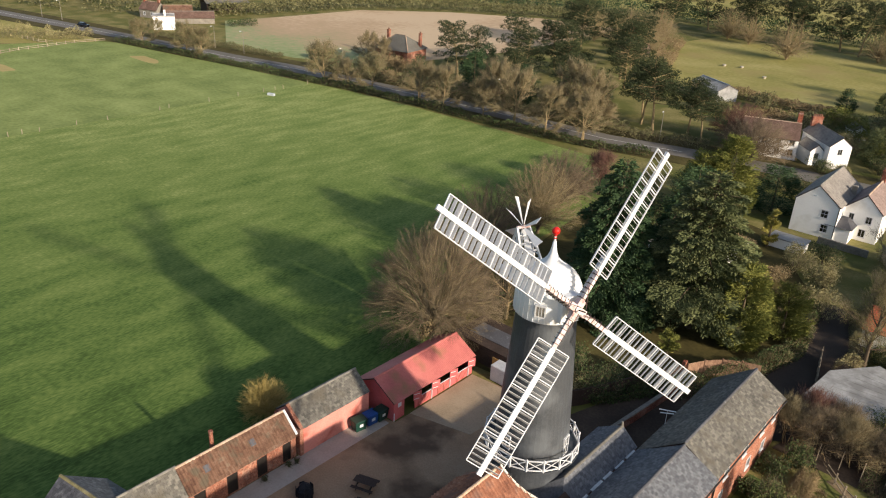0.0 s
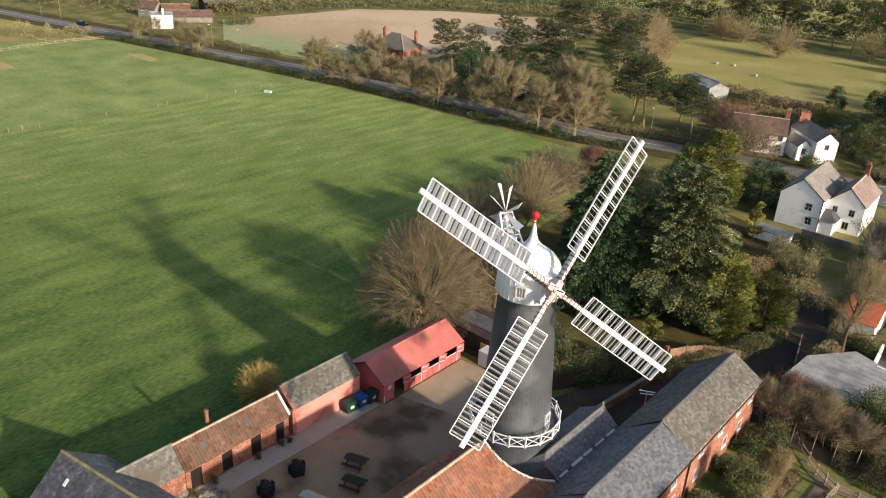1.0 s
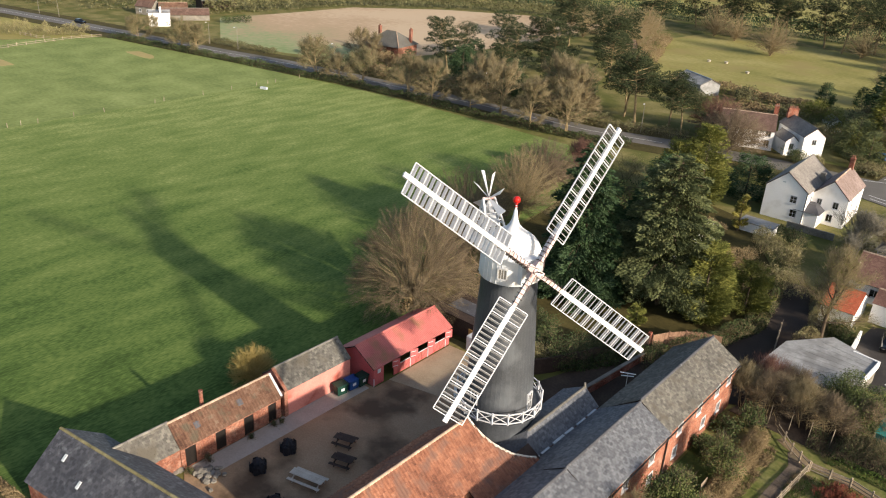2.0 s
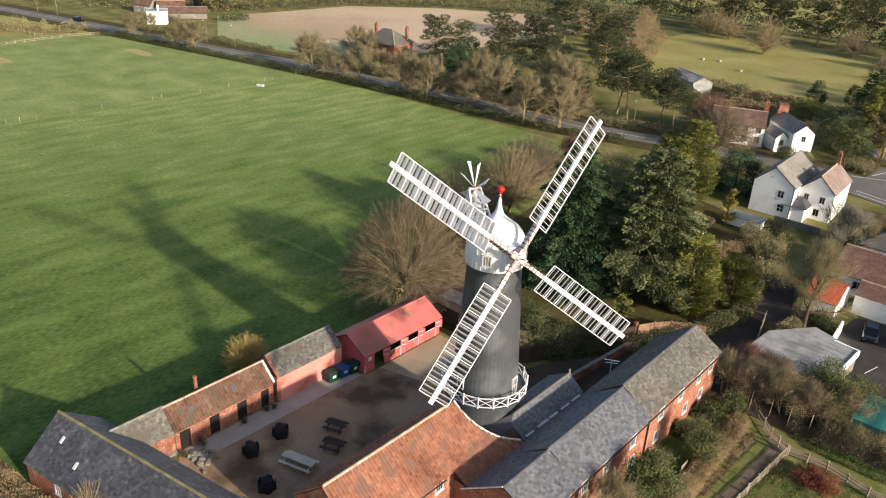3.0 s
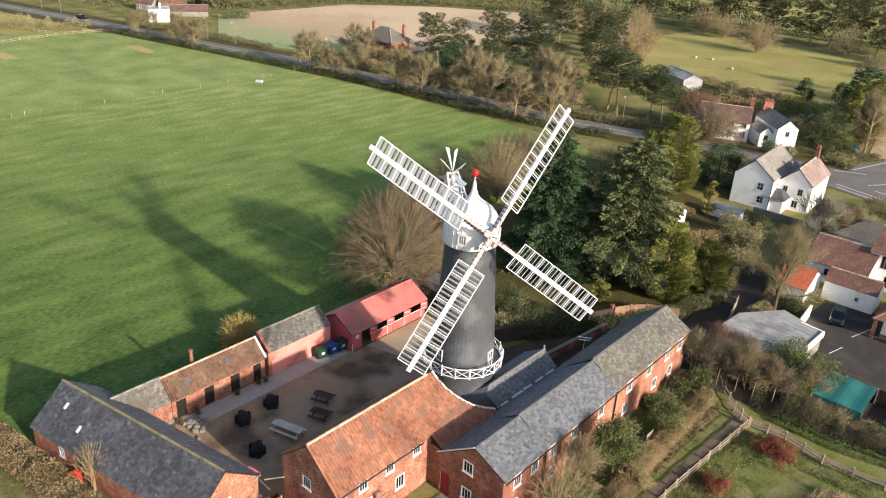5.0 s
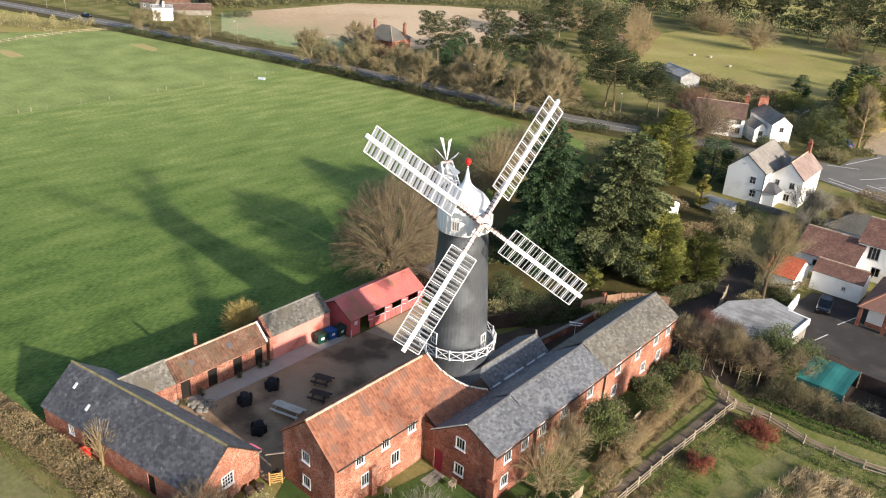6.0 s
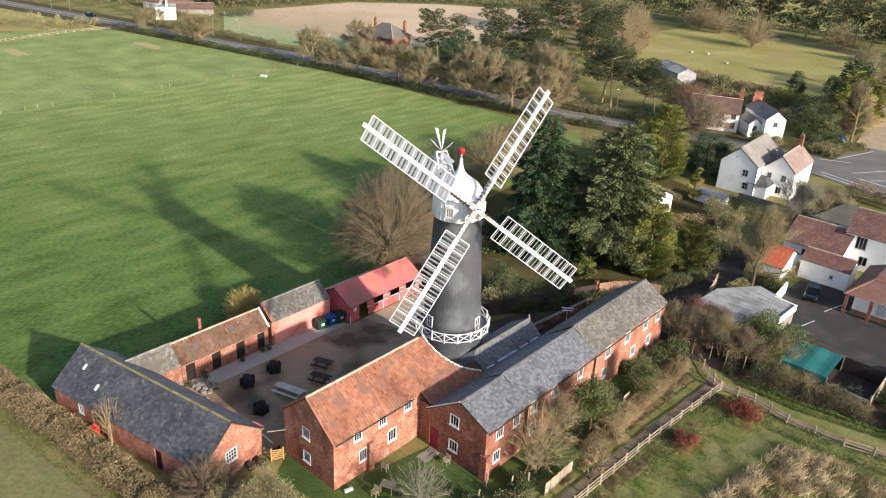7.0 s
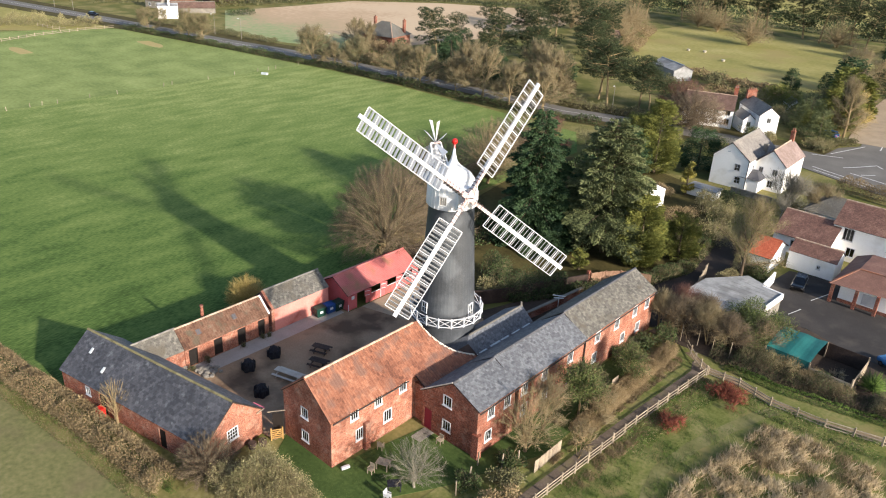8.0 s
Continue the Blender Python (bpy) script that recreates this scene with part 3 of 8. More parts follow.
def sprays(p, out, length, width, rs, droop=0.2, stray=0.45):
    """Small bent leaf sprays at points p that lean along out: two triangles each."""
    n = len(p)
    d = out + rs.normal(0, stray, (n, 3))
    d[:, 2] -= droop
    d /= np.maximum(np.linalg.norm(d, axis=1, keepdims=True), 1e-6)
    s = np.cross(d, rs.normal(0, 1, (n, 3)))
    s /= np.maximum(np.linalg.norm(s, axis=1, keepdims=True), 1e-6)
    ln = length * rs.uniform(0.6, 1.3, (n, 1))
    wd = width * rs.uniform(0.6, 1.3, (n, 1))
    v = np.empty((n, 4, 3))
    v[:, 0] = p
    v[:, 1] = p + d * ln * 0.55 + s * wd
    v[:, 2] = p + d * ln + np.array([0, 0, -1.0]) * ln * 0.12
    v[:, 3] = p + d * ln * 0.5 - s * wd
    base = 4 * np.arange(n)[:, None]
    f = np.concatenate([base + np.array([[0, 1, 2]]), base + np.array([[0, 2, 3]])])
    return v.reshape(-1, 3), f


def fast_mesh(name, pieces, mat):
    vs, fs, off = [], [], 0
    for v, f in pieces:
        vs.append(v)
        fs.append(f + off)
        off += len(v)
    v, f = np.concatenate(vs).astype(np.float32), np.concatenate(fs).astype(np.int32)
    me = bpy.data.meshes.new(name)
    me.vertices.add(len(v))
    me.vertices.foreach_set("co", v.ravel())
    me.loops.add(f.size)
    me.loops.foreach_set("vertex_index", f.ravel())
    me.polygons.add(len(f))
    me.polygons.foreach_set("loop_start", np.arange(0, f.size, 3, dtype=np.int32))
    me.materials.append(mat)
    me.update(calc_edges=True)
    return me


def limb(bm, pts, r0, r1, n=6):
    """A tapering, bending limb through points."""
    rows = []
    for i, p in enumerate(pts):
        a, b = Vector(pts[max(0, i - 1)]), Vector(pts[min(len(pts) - 1, i + 1)])
        d = (b - a).normalized()
        s = d.cross(Vector((0.3, 0.9, 0.2))).normalized()
        t = d.cross(s)
        r = r0 + (r1 - r0) * i / (len(pts) - 1)
        rows.append([bm.verts.new(Vector(p) + (s * math.cos(2 * math.pi * k / n) + t * math.sin(2 * math.pi * k / n)) * r) for k in range(n)])
    for p, q in zip(rows, rows[1:]):
        for k in range(n):
            bm.faces.new((p[k], p[(k + 1) % n], q[(k + 1) % n], q[k]))
    return bm


def wander(rnd, start, way, length, steps, lift, crook=0.18):
    pts = [Vector(start)]
    d = Vector(way).normalized()
    for k in range(steps):
        d = (d + Vector((rnd.gauss(0, crook), rnd.gauss(0, crook), rnd.gauss(0, crook * 0.6) + lift))).normalized()
        pts.append(pts[-1] + d * length / steps)
    return pts


def bare_tree(name, label, h, r, seed, twigs=4000, bark="bark", twig="twig", leaf=None, leaves=0, low=0.12, thin=0.02, stems=1, round_=0.55, category="tree", twig_len=0.9, leaf_size=0.3, fuzz=0.14):
    """A leafless tree: trunk with forking limbs, and a crown of fine twigs; leaf: ivy or dead leaves scattered in the crown."""
    rnd, rs = random.Random(seed), np.random.RandomState(seed)
    th = thing(name, label, category)
    bm = bmesh.new()
    ends, ways = [], []
    centre = Vector((0, 0, h * (1 - round_ * 0.85)))
    for st in range(stems):
        lean = Vector((rnd.gauss(0, 0.05 + 0.12 * (stems > 1)), rnd.gauss(0, 0.05 + 0.12 * (stems > 1)), 1))
        foot = Vector((rnd.uniform(-0.3, 0.3), rnd.uniform(-0.3, 0.3), -0.1)) * (stems > 1) + Vector((0, 0, -0.1 * (stems == 1)))
        tr = wander(rnd, foot, lean, h * 0.74, 6, 0.02, 0.06)
        tr_r = 0.022 * h / stems ** 0.6
        limb(bm, tr, tr_r, tr_r * 0.35, 8)
        count = max(5, int(16 / stems ** 0.7))
        for k in range(count):
            f = low / 0.74 + (1 - low / 0.74) * (k + 0.5) / count
            i = min(5, int(f * 6))
            p = tr[i].lerp(tr[i + 1], f * 6 - i)
            a = k * 2.4 + rnd.uniform(-0.4, 0.4)
            up = 0.12 + 2.4 * f * f + rnd.uniform(-0.1, 0.35)
            way = Vector((math.cos(a), math.sin(a), up)).normalized()
            # how far to the domed outline of the crown along this way
            rel = p - Vector((0, 0, h * 0.42))
            A = (way.x ** 2 + way.y ** 2) / r ** 2 + way.z ** 2 / (h * 0.57) ** 2
            B = (rel.x * way.x + rel.y * way.y) / r ** 2 + rel.z * way.z / (h * 0.57) ** 2
            C = (rel.x ** 2 + rel.y ** 2) / r ** 2 + rel.z ** 2 / (h * 0.57) ** 2 - 1
            far = (math.sqrt(max(0.02, B * B - A * C)) - B) / A * rnd.uniform(0.82, 0.98)
            pts = wander(rnd, p, way, far, 5, 0.03, 0.16)
            limb(bm, pts, tr_r * (0.5 - 0.25 * f), 0.02, 5)
            for j in range(7):
                g = 0.25 + 0.7 * j / 7
                ii = min(4, int(g * 5))
                q = pts[ii].lerp(pts[ii + 1], g * 5 - ii)
                dd = (pts[ii + 1] - pts[ii]).normalized()
                w2 = (dd + Vector((rnd.gauss(0, 0.6), rnd.gauss(0, 0.6), rnd.gauss(0.1, 0.4)))).normalized()
                sub = wander(rnd, q, w2, far * (0.5 - 0.25 * g), 3, 0.03, 0.2)
                limb(bm, sub, 0.035, 0.015, 4)
                for e in range(4):
                    ends.append(tuple(sub[e]))
                    ways.append(tuple((sub[min(3, e + 1)] - sub[max(0, e - 1)]).normalized()))
            for e in range(2, 6):
                ends.append(tuple(pts[e]))
                ways.append(tuple(way))
    part("trunk", bm, M[bark], th)
    ends, ways = np.array(ends), np.array(ways)
    k = rs.randint(0, len(ends), twigs)
    a = ends[k] + rs.normal(0, fuzz * r ** 0.5, (twigs, 3))
    rad = ends[k] - np.array([0, 0, h * 0.3])
    rad /= np.maximum(np.linalg.norm(rad, axis=1, keepdims=True), 1e-6)
    d = ways[k] * 0.6 + rad * 0.55 + rs.normal(0, 0.33, (twigs, 3)) + np.array([0, 0, 0.12])
    d /= np.linalg.norm(d, axis=1, keepdims=True)
    b = a + d * rs.uniform(0.4, 1.3, (twigs, 1)) * twig_len
    keep = (a[:, 2] > 0.05) & (b[:, 2] > 0.02)
    crown = part("crown", fast_mesh("crown", [spikes(a[keep], b[keep], rs.uniform(0.5, 1.2, keep.sum()) * thin)], M[twig]), None, th, kind="stuff")
    if leaf:
        k = rs.randint(0, len(ends), leaves)
        p = ends[k] + rs.normal(0, 0.35, (leaves, 3))
        p = p[p[:, 2] > 0.1]
        part("foliage", fast_mesh("foliage", [sprays(p, rs.normal(0, 1, p.shape), leaf_size, leaf_size * 0.33, rs)], M[leaf]), None, th, kind="stuff")
    return th


def broom(name, label, h, r, seed, limbs=160, twigs=12000, bark="bark_pale", twig="twig", low=0.04, trunk=0.3, thin=0.013, twig_len=0.9, limb_r=0.05, base=0.2, category="tree", leaf=None, leaves=0, leaf_size=0.14, crook=0.02, boughs=0):
    """A leafless tree or shrub with a smooth domed crown: many curved limbs fan out from a short trunk, or fork from its boughs, to the outline, with twigs along
    their outer half."""
    rnd, rs = random.Random(seed), np.random.RandomState(seed)
    th = thing(name, label, category)
    bm = bmesh.new()
    limb(bm, [(0, 0, -0.1), (0.03 * h * rnd.uniform(-1, 1), 0.03 * h * rnd.uniform(-1, 1), h * trunk)], 0.022 * h + 0.03, 0.014 * h + 0.02, 8)
    starts, ways = [], []
    mains = []
    for k in range(boughs):
        el = math.asin(min(0.97, 0.08 + 0.9 * (k + 0.5) / boughs))
        a = k * 2.39996 + rnd.uniform(-0.2, 0.2)
        tip = Vector((math.cos(a) * math.cos(el) * r, math.sin(a) * math.cos(el) * r, base * h + (1 - base) * h * math.sin(el))) * 0.86
        s = Vector((rnd.gauss(0, 0.15), rnd.gauss(0, 0.15), h * trunk * rnd.uniform(0.15, 0.9)))
        pts = [s.lerp(tip, t) + Vector((rnd.gauss(0, 0.03) * r, rnd.gauss(0, 0.03) * r, math.sin(math.pi * t) * rnd.uniform(0.02, 0.07) * h)) * (t > 0) for t in (0, 0.2, 0.4, 0.6, 0.8, 1.0)]
        limb(bm, pts, 0.013 * h, 0.025, 5)
        mains.append((tip.normalized(), pts))
    for k in range(limbs):
        u = (k + 0.5) / limbs
        el = math.asin(min(1.0, low + (1 - low) * u * 1.02)) if u < 0.98 else math.pi / 2
        a = k * 2.39996 + rnd.uniform(-0.15, 0.15)
        grow = rnd.uniform(0.84, 1.02)
        target = Vector((math.cos(a) * math.cos(el) * r * grow, math.sin(a) * math.cos(el) * r * grow, base * h + (1 - base) * h * math.sin(el) * grow))
        z0 = h * trunk * rnd.uniform(0.25, 1.0)
        s = Vector((rnd.gauss(0, 0.1), rnd.gauss(0, 0.1), z0))
        if mains:
            pts = max(mains, key=lambda q: q[0].dot(target.normalized()) + rnd.uniform(0, 0.04))[1]
            g = rnd.uniform(0.6, 3.4)
            s = pts[int(g)].lerp(pts[int(g) + 1], g - int(g))
        mid = s.lerp(target, 0.5) + Vector((0, 0, (target - s).length * rnd.uniform(0.02, 0.14))) + Vector((rnd.gauss(0, 0.05), rnd.gauss(0, 0.05), 0)) * r
        pts = [(s * (1 - t) ** 2 + mid * 2 * t * (1 - t) + target * t * t) for t in (0, 0.25, 0.5, 0.75, 1.0)]
        pts = [q + Vector((rnd.gauss(0, crook), rnd.gauss(0, crook), rnd.gauss(0, crook))) * r for q in pts]
        limb(bm, pts, limb_r * rnd.uniform(0.6, 1.3), 0.012, 3 if k % 3 else 4)
        for t in range(1, 5):
            for e in (0.15, 0.5, 0.85):
                starts.append(tuple(pts[t - 1].lerp(pts[t], e)))
                ways.append(tuple((pts[t] - pts[t - 1]).normalized()))
    part("trunk", bm, M[bark], th)
    starts, ways = np.array(starts), np.array(ways)
    m = len(starts)
    wgt = np.tile(np.repeat([0.3, 0.8, 1.3, 1.5], 3), m // 12)
    k = rs.choice(m, twigs, p=wgt / wgt.sum())
    a = starts[k] + rs.normal(0, 0.02 * r, (twigs, 3))
    d = ways[k] + rs.normal(0, 0.55, (twigs, 3))
    d /= np.linalg.norm(d, axis=1, keepdims=True)
    b = a + d * rs.uniform(0.4, 1.2, (twigs, 1)) * twig_len
    ok = (b[:, 2] > 0.05) & (a[:, 2] > 0.03)
    part("crown", fast_mesh("crown", [spikes(a[ok], b[ok], rs.uniform(0.6, 1.3, ok.sum()) * thin)], M[twig]), None, th, kind="stuff")
    if leaf:
        k = rs.choice(m, leaves, p=wgt / wgt.sum())
        q = starts[k] + rs.normal(0, 0.05 * r, (leaves, 3))
        q = q[q[:, 2] > 0.05]
        part("foliage", fast_mesh("foliage", [sprays(q, rs.normal(0, 1, q.shape), leaf_size, leaf_size * 0.35, rs)], M[leaf]), None, th, kind="stuff")
    return th


def fir(name, label, h, r, seed, mat="conifer", n=60000, power=0.75, bare=0.05, size=0.34, lift=0.25, droop=0.35, lumps=0.22, dense=9, category="conifer", bark="bark"):
    """A spruce or cedar: straight trunk and many bending limbs, each carrying a flat fan of small needle sprays, with dark gaps between the fans."""
    rnd, rs = random.Random(seed), np.random.RandomState(seed)
    th = thing(name, label, category)
    bm = limb(bmesh.new(), [(0, 0, -0.1), (0.05, 0, h * 0.4), (0, 0.05, h * 0.97)], 0.016 * h + 0.08, 0.03, 8)
    count = int(h * dense)
    f = (np.arange(count) + rs.uniform(0, 1, count)) / count
    z = h * (bare + (0.985 - bare) * f)
    reach = r * np.maximum(0.05, (1 - z / h) ** power) * np.clip(rs.normal(0.92, lumps, count), 0.45, 1.25)
    reach *= np.minimum(1.0, 0.7 + f * 3)
    ang = np.arange(count) * 2.39996 + rs.uniform(-0.35, 0.35, count)
    rise = lift * (0.5 + f) + rs.normal(0, 0.1, count)
    for k in range(count):
        if reach[k] > 1.2:
            way = Vector((math.cos(ang[k]), math.sin(ang[k]), 0))
            pts = [Vector((0, 0, z[k])) + way * reach[k] * t + Vector((0, 0, (rise[k] * t - droop * t * t) * reach[k])) for t in (0, 0.45, 0.9)]
            limb(bm, pts, 0.05 + 0.01 * reach[k], 0.012, 3)
    part("trunk", bm, M[bark], th)
    w = reach ** 1.6 + 0.05
    k = rs.choice(count, n, p=w / w.sum())
    t = rs.uniform(0.06, 1.0, n) ** 0.62
    L = reach[k]
    d = np.column_stack([np.cos(ang[k]), np.sin(ang[k]), np.zeros(n)])
    side = np.column_stack([-d[:, 1], d[:, 0], np.zeros(n)])
    span = (0.42 * L * np.sqrt(np.clip(1.02 - t, 0, 1)) * (0.35 + t) + 0.1) * rs.uniform(-1, 1, n)
    p = d * (L * t + np.abs(span) * 0.25)[:, None] + side * span[:, None]
    p[:, 2] = z[k] + (rise[k] * t - droop * t * t) * L - np.abs(rs.normal(0, 0.14, n)) - 0.25 * droop * np.abs(span)
    p[:, 2] = np.clip(p[:, 2], 0.12, h)
    out = d * 0.9 + side * np.sign(span)[:, None] * 0.7 + np.array([0, 0, 0.35 * lift])
    part("crown", fast_mesh("crown", [sprays(p, out, size, size * 0.17, rs, 0.25 * droop, 0.28)], M[mat]), None, th, kind="stuff")
    return th


def cypress(name, label, h, r, seed, mat="conifer", n=16000, power=0.6, bare=0.0, size=0.5, ragged=0.12, droop=0.1, category="conifer", bark="bark"):
    """A dense column or cone of foliage: overlapping clumps of sprays on the outline, ragged tips, darker hollows between."""
    rnd, rs = random.Random(seed), np.random.RandomState(seed)
    th = thing(name, label, category)
    part("trunk", limb(bmesh.new(), [(0, 0, -0.1), (0.05, 0, h * 0.4), (0, 0.05, h * 0.96)], 0.016 * h + 0.1, 0.03, 8), M[bark], th)
    wide = lambda f: min(1.0, 0.62 + 1.6 * (f - bare)) * max(0.0, 1 - f) ** power
    lumps = int(16 * h * r / 4)
    fs = np.linspace(bare + 0.01, 0.985, 200)
    ws = np.array([wide(f) for f in fs]) + 0.08
    cf = rs.choice(fs, lumps, p=ws / ws.sum())
    ang = np.arange(lumps) * 2.39996 + rs.uniform(-0.4, 0.4, lumps)
    rad = np.array([wide(f) for f in cf]) * r * np.clip(rs.normal(0.86, ragged, lumps), 0.45, 1.2)
    centre = np.column_stack([np.cos(ang) * rad, np.sin(ang) * rad, cf * h])
    outw = np.column_stack([np.cos(ang), np.sin(ang), np.full(lumps, 0.25)])
    k = rs.randint(0, lumps, n)
    side = np.column_stack([-np.sin(ang[k]), np.cos(ang[k]), np.zeros(n)])
    cs = 0.10 * r + 0.22
    u = rs.uniform(-1, 0.55, (n, 1))
    p = centre[k] + outw[k] * u * cs * 1.9 + side * rs.normal(0, 0.55, (n, 1)) * cs * (1.0 - 0.5 * u)
    p[:, 2] += rs.normal(0, 0.4, n) * cs - droop * (u[:, 0] + 1) * cs * 1.5 + 0.3
    p[:, 2] = np.clip(p[:, 2], 0.15, h)
    part("crown", fast_mesh("crown", [sprays(p, outw[k] * 1.1 + side * rs.normal(0, 0.55, (n, 1)), size, size * 0.11, rs, droop, 0.25)], M[mat]), None, th, kind="stuff")
    return th


def pine(name, label, h, r, seed, mat="conifer", n=6000, bare=0.42, clumps=26, category="pine tree", bark="bark_pale", size=0.34):
    """A pine: tall clear trunk and flattened, separate clumps of needles."""
    rnd, rs = random.Random(seed), np.random.RandomState(seed)
    th = thing(name, label, category)
    tr = wander(rnd, (0, 0, -0.1), (rnd.gauss(0, 0.06), rnd.gauss(0, 0.06), 1), h * 0.93, 6, 0.02, 0.05)
    bm = limb(bmesh.new(), tr, 0.018 * h + 0.06, 0.06, 8)
    pts, outs = [], []
    for k in range(clumps):
        f = (k + 0.5) / clumps
        z = h * (bare + (0.96 - bare) * f)
        reach = r * (1 - 0.72 * max(0, f - 0.25) ** 1.3) * rnd.uniform(0.3, 0.95)
        a = k * 2.4 + rnd.uniform(-0.5, 0.5)
        i = min(5, int(z / h / 0.93 * 6))
        base = tr[i].lerp(tr[i + 1], min(1, z / h / 0.93 * 6 - i))
        c = Vector((base.x + math.cos(a) * reach, base.y + math.sin(a) * reach, z + 0.25 * rnd.random() * r * 0.3))
        limb(bm, [base - Vector((0, 0, 0.5)), base.lerp(c, 0.6) - Vector((0, 0, 0.25)), c], 0.09, 0.03, 4)
        cr = r * rnd.uniform(0.17, 0.32)
        m = n // clumps
        q = rs.normal(0, 1, (m, 3))
        q /= np.linalg.norm(q, axis=1, keepdims=True)
        rad = rs.uniform(0.35, 1.0, (m, 1)) ** 0.5
        pts.append(np.array(c) + q * rad * cr * np.array([1, 1, 0.36]) * rs.uniform(0.85, 1.15, (m, 1)))
        outs.append(q * np.array([1, 1, 0.7]) + np.array([0, 0, 0.35]))
    part("trunk", bm, M[bark], th)
    part("crown", fast_mesh("crown", [sprays(np.concatenate(pts), np.concatenate(outs), size, size * 0.2, rs, 0.0)], M[mat]), None, th, kind="stuff")
    return th


def bush(name, label, h, r, seed, leaf="shrub", twig="twig", n=2500, twigs=600, size=0.22, category="shrub", ratio=1.0):
    """A shrub of several lumps: stems from the ground, twigs and leaves with an uneven outline."""
    rnd, rs = random.Random(seed), np.random.RandomState(seed)
    th = thing(name, label, category)
    lumps = [(Vector((rnd.gauss(0, 0.42) * r, rnd.gauss(0, 0.42) * r * ratio, h * rnd.uniform(0.4, 0.72))), rnd.uniform(0.4, 0.6)) for _ in range(9)]
    bm = bmesh.new()
    for c, s in lumps:
        limb(bm, [(c.x * 0.2, c.y * 0.2, -0.05), (c.x * 0.6, c.y * 0.6, c.z * 0.55), c], 0.05, 0.015, 4)
    part("stem_mass", bm, M["bark"], th, kind="stuff")
    pts, outs = [], []
    for c, s in lumps:
        m = n // len(lumps)
        q = rs.normal(0, 1, (m, 3))
        q /= np.linalg.norm(q, axis=1, keepdims=True)
        rad = rs.uniform(0.2, 1.0, (m, 1)) ** 0.5 * rs.uniform(0.8, 1.2, (m, 1))
        p = np.array(c) + q * rad * np.array([r * s, r * s, h * s * 0.75])
        pts.append(p)
        outs.append(q + np.array([0, 0, 0.2]))
    p, o = np.concatenate(pts), np.concatenate(outs)
    ok = p[:, 2] > 0.06
    p, o = p[ok], o[ok]
    if n:
        part("foliage", fast_mesh("foliage", [sprays(p, o, size, size * 0.3, rs, 0.1)], M[leaf]), None, th, kind="stuff")
    k = rs.randint(0, len(p), twigs)
    d = o[k] + rs.normal(0, 0.4, (twigs, 3)) + np.array([0, 0, 0.5])
    d /= np.linalg.norm(d, axis=1, keepdims=True)
    a = p[k] * np.array([0.9, 0.9, 0.85])
    part("twig_mass", fast_mesh("twig_mass", [spikes(a, a + d * rs.uniform(0.3, 0.9, (twigs, 1)), 0.014)], M[twig]), None, th, kind="stuff")
    return th


def hedge(name, label, path, width, height, seed, leaf="shrub", twig="twig", per=220, twigs=120, size=0.2, ragged=0.25, category="hedge"):
    """A hedge or bank of growth along a plan line, as one mass of leaves and twigs."""
    rs = np.random.RandomState(seed)
    pts = np.array(path, float)
    seg = np.linalg.norm(np.diff(pts, axis=0), axis=1)
    total = seg.sum()
    cum = np.concatenate([[0], np.cumsum(seg)])

    def place(n):
        t = rs.uniform(0, total, n)
        i = np.clip(np.searchsorted(cum, t) - 1, 0, len(seg) - 1)
        f = (t - cum[i]) / seg[i]
        d = (pts[i + 1] - pts[i]) / seg[i][:, None]
        nrm = np.stack([-d[:, 1], d[:, 0]], 1)
        top = height * (1 + ragged * (np.sin(t * 0.9 + seed) * 0.5 + np.sin(t * 2.3 + seed * 2) * 0.35 + np.sin(t * 0.23) * 0.5))
        ang = rs.uniform(0, math.pi, n)
        rad = rs.uniform(0.25, 1.0, n) ** 0.5
        c, s = np.cos(ang) * rad, np.sin(ang) * rad
        xy = pts[i] + (pts[i + 1] - pts[i]) * f[:, None] + nrm * (np.sign(c) * np.abs(c) ** 0.7 * width / 2)[:, None]
        p = np.column_stack([xy, 0.04 + top * np.abs(s) ** 0.75])
        o = np.column_stack([nrm * c[:, None], s]) + rs.normal(0, 0.3, (n, 3))
        return p, o

    pieces_l, pieces_t = [], []
    n = int(per * total)
    root = thing(name, label, category, kind="stuff")
    if n:
        p, o = place(n)
        part("foliage", fast_mesh("foliage", [sprays(p, o, size, size * 0.32, rs, 0.1)], M[leaf]), None, root, kind="stuff")
    n = int(twigs * total)
    if n:
        p, o = place(n)
        d = o * 0.5 + np.array([0, 0, 0.6]) + rs.normal(0, 0.4, (n, 3))
        d /= np.linalg.norm(d, axis=1, keepdims=True)
        a = p * np.array([1, 1, 0.75])
        part("twig_mass", fast_mesh("twig_mass", [spikes(a, a + d * rs.uniform(0.25, 0.8, (n, 1)) * min(1.0, height), 0.016)], M[twig]), None, root, kind="stuff")
    return root


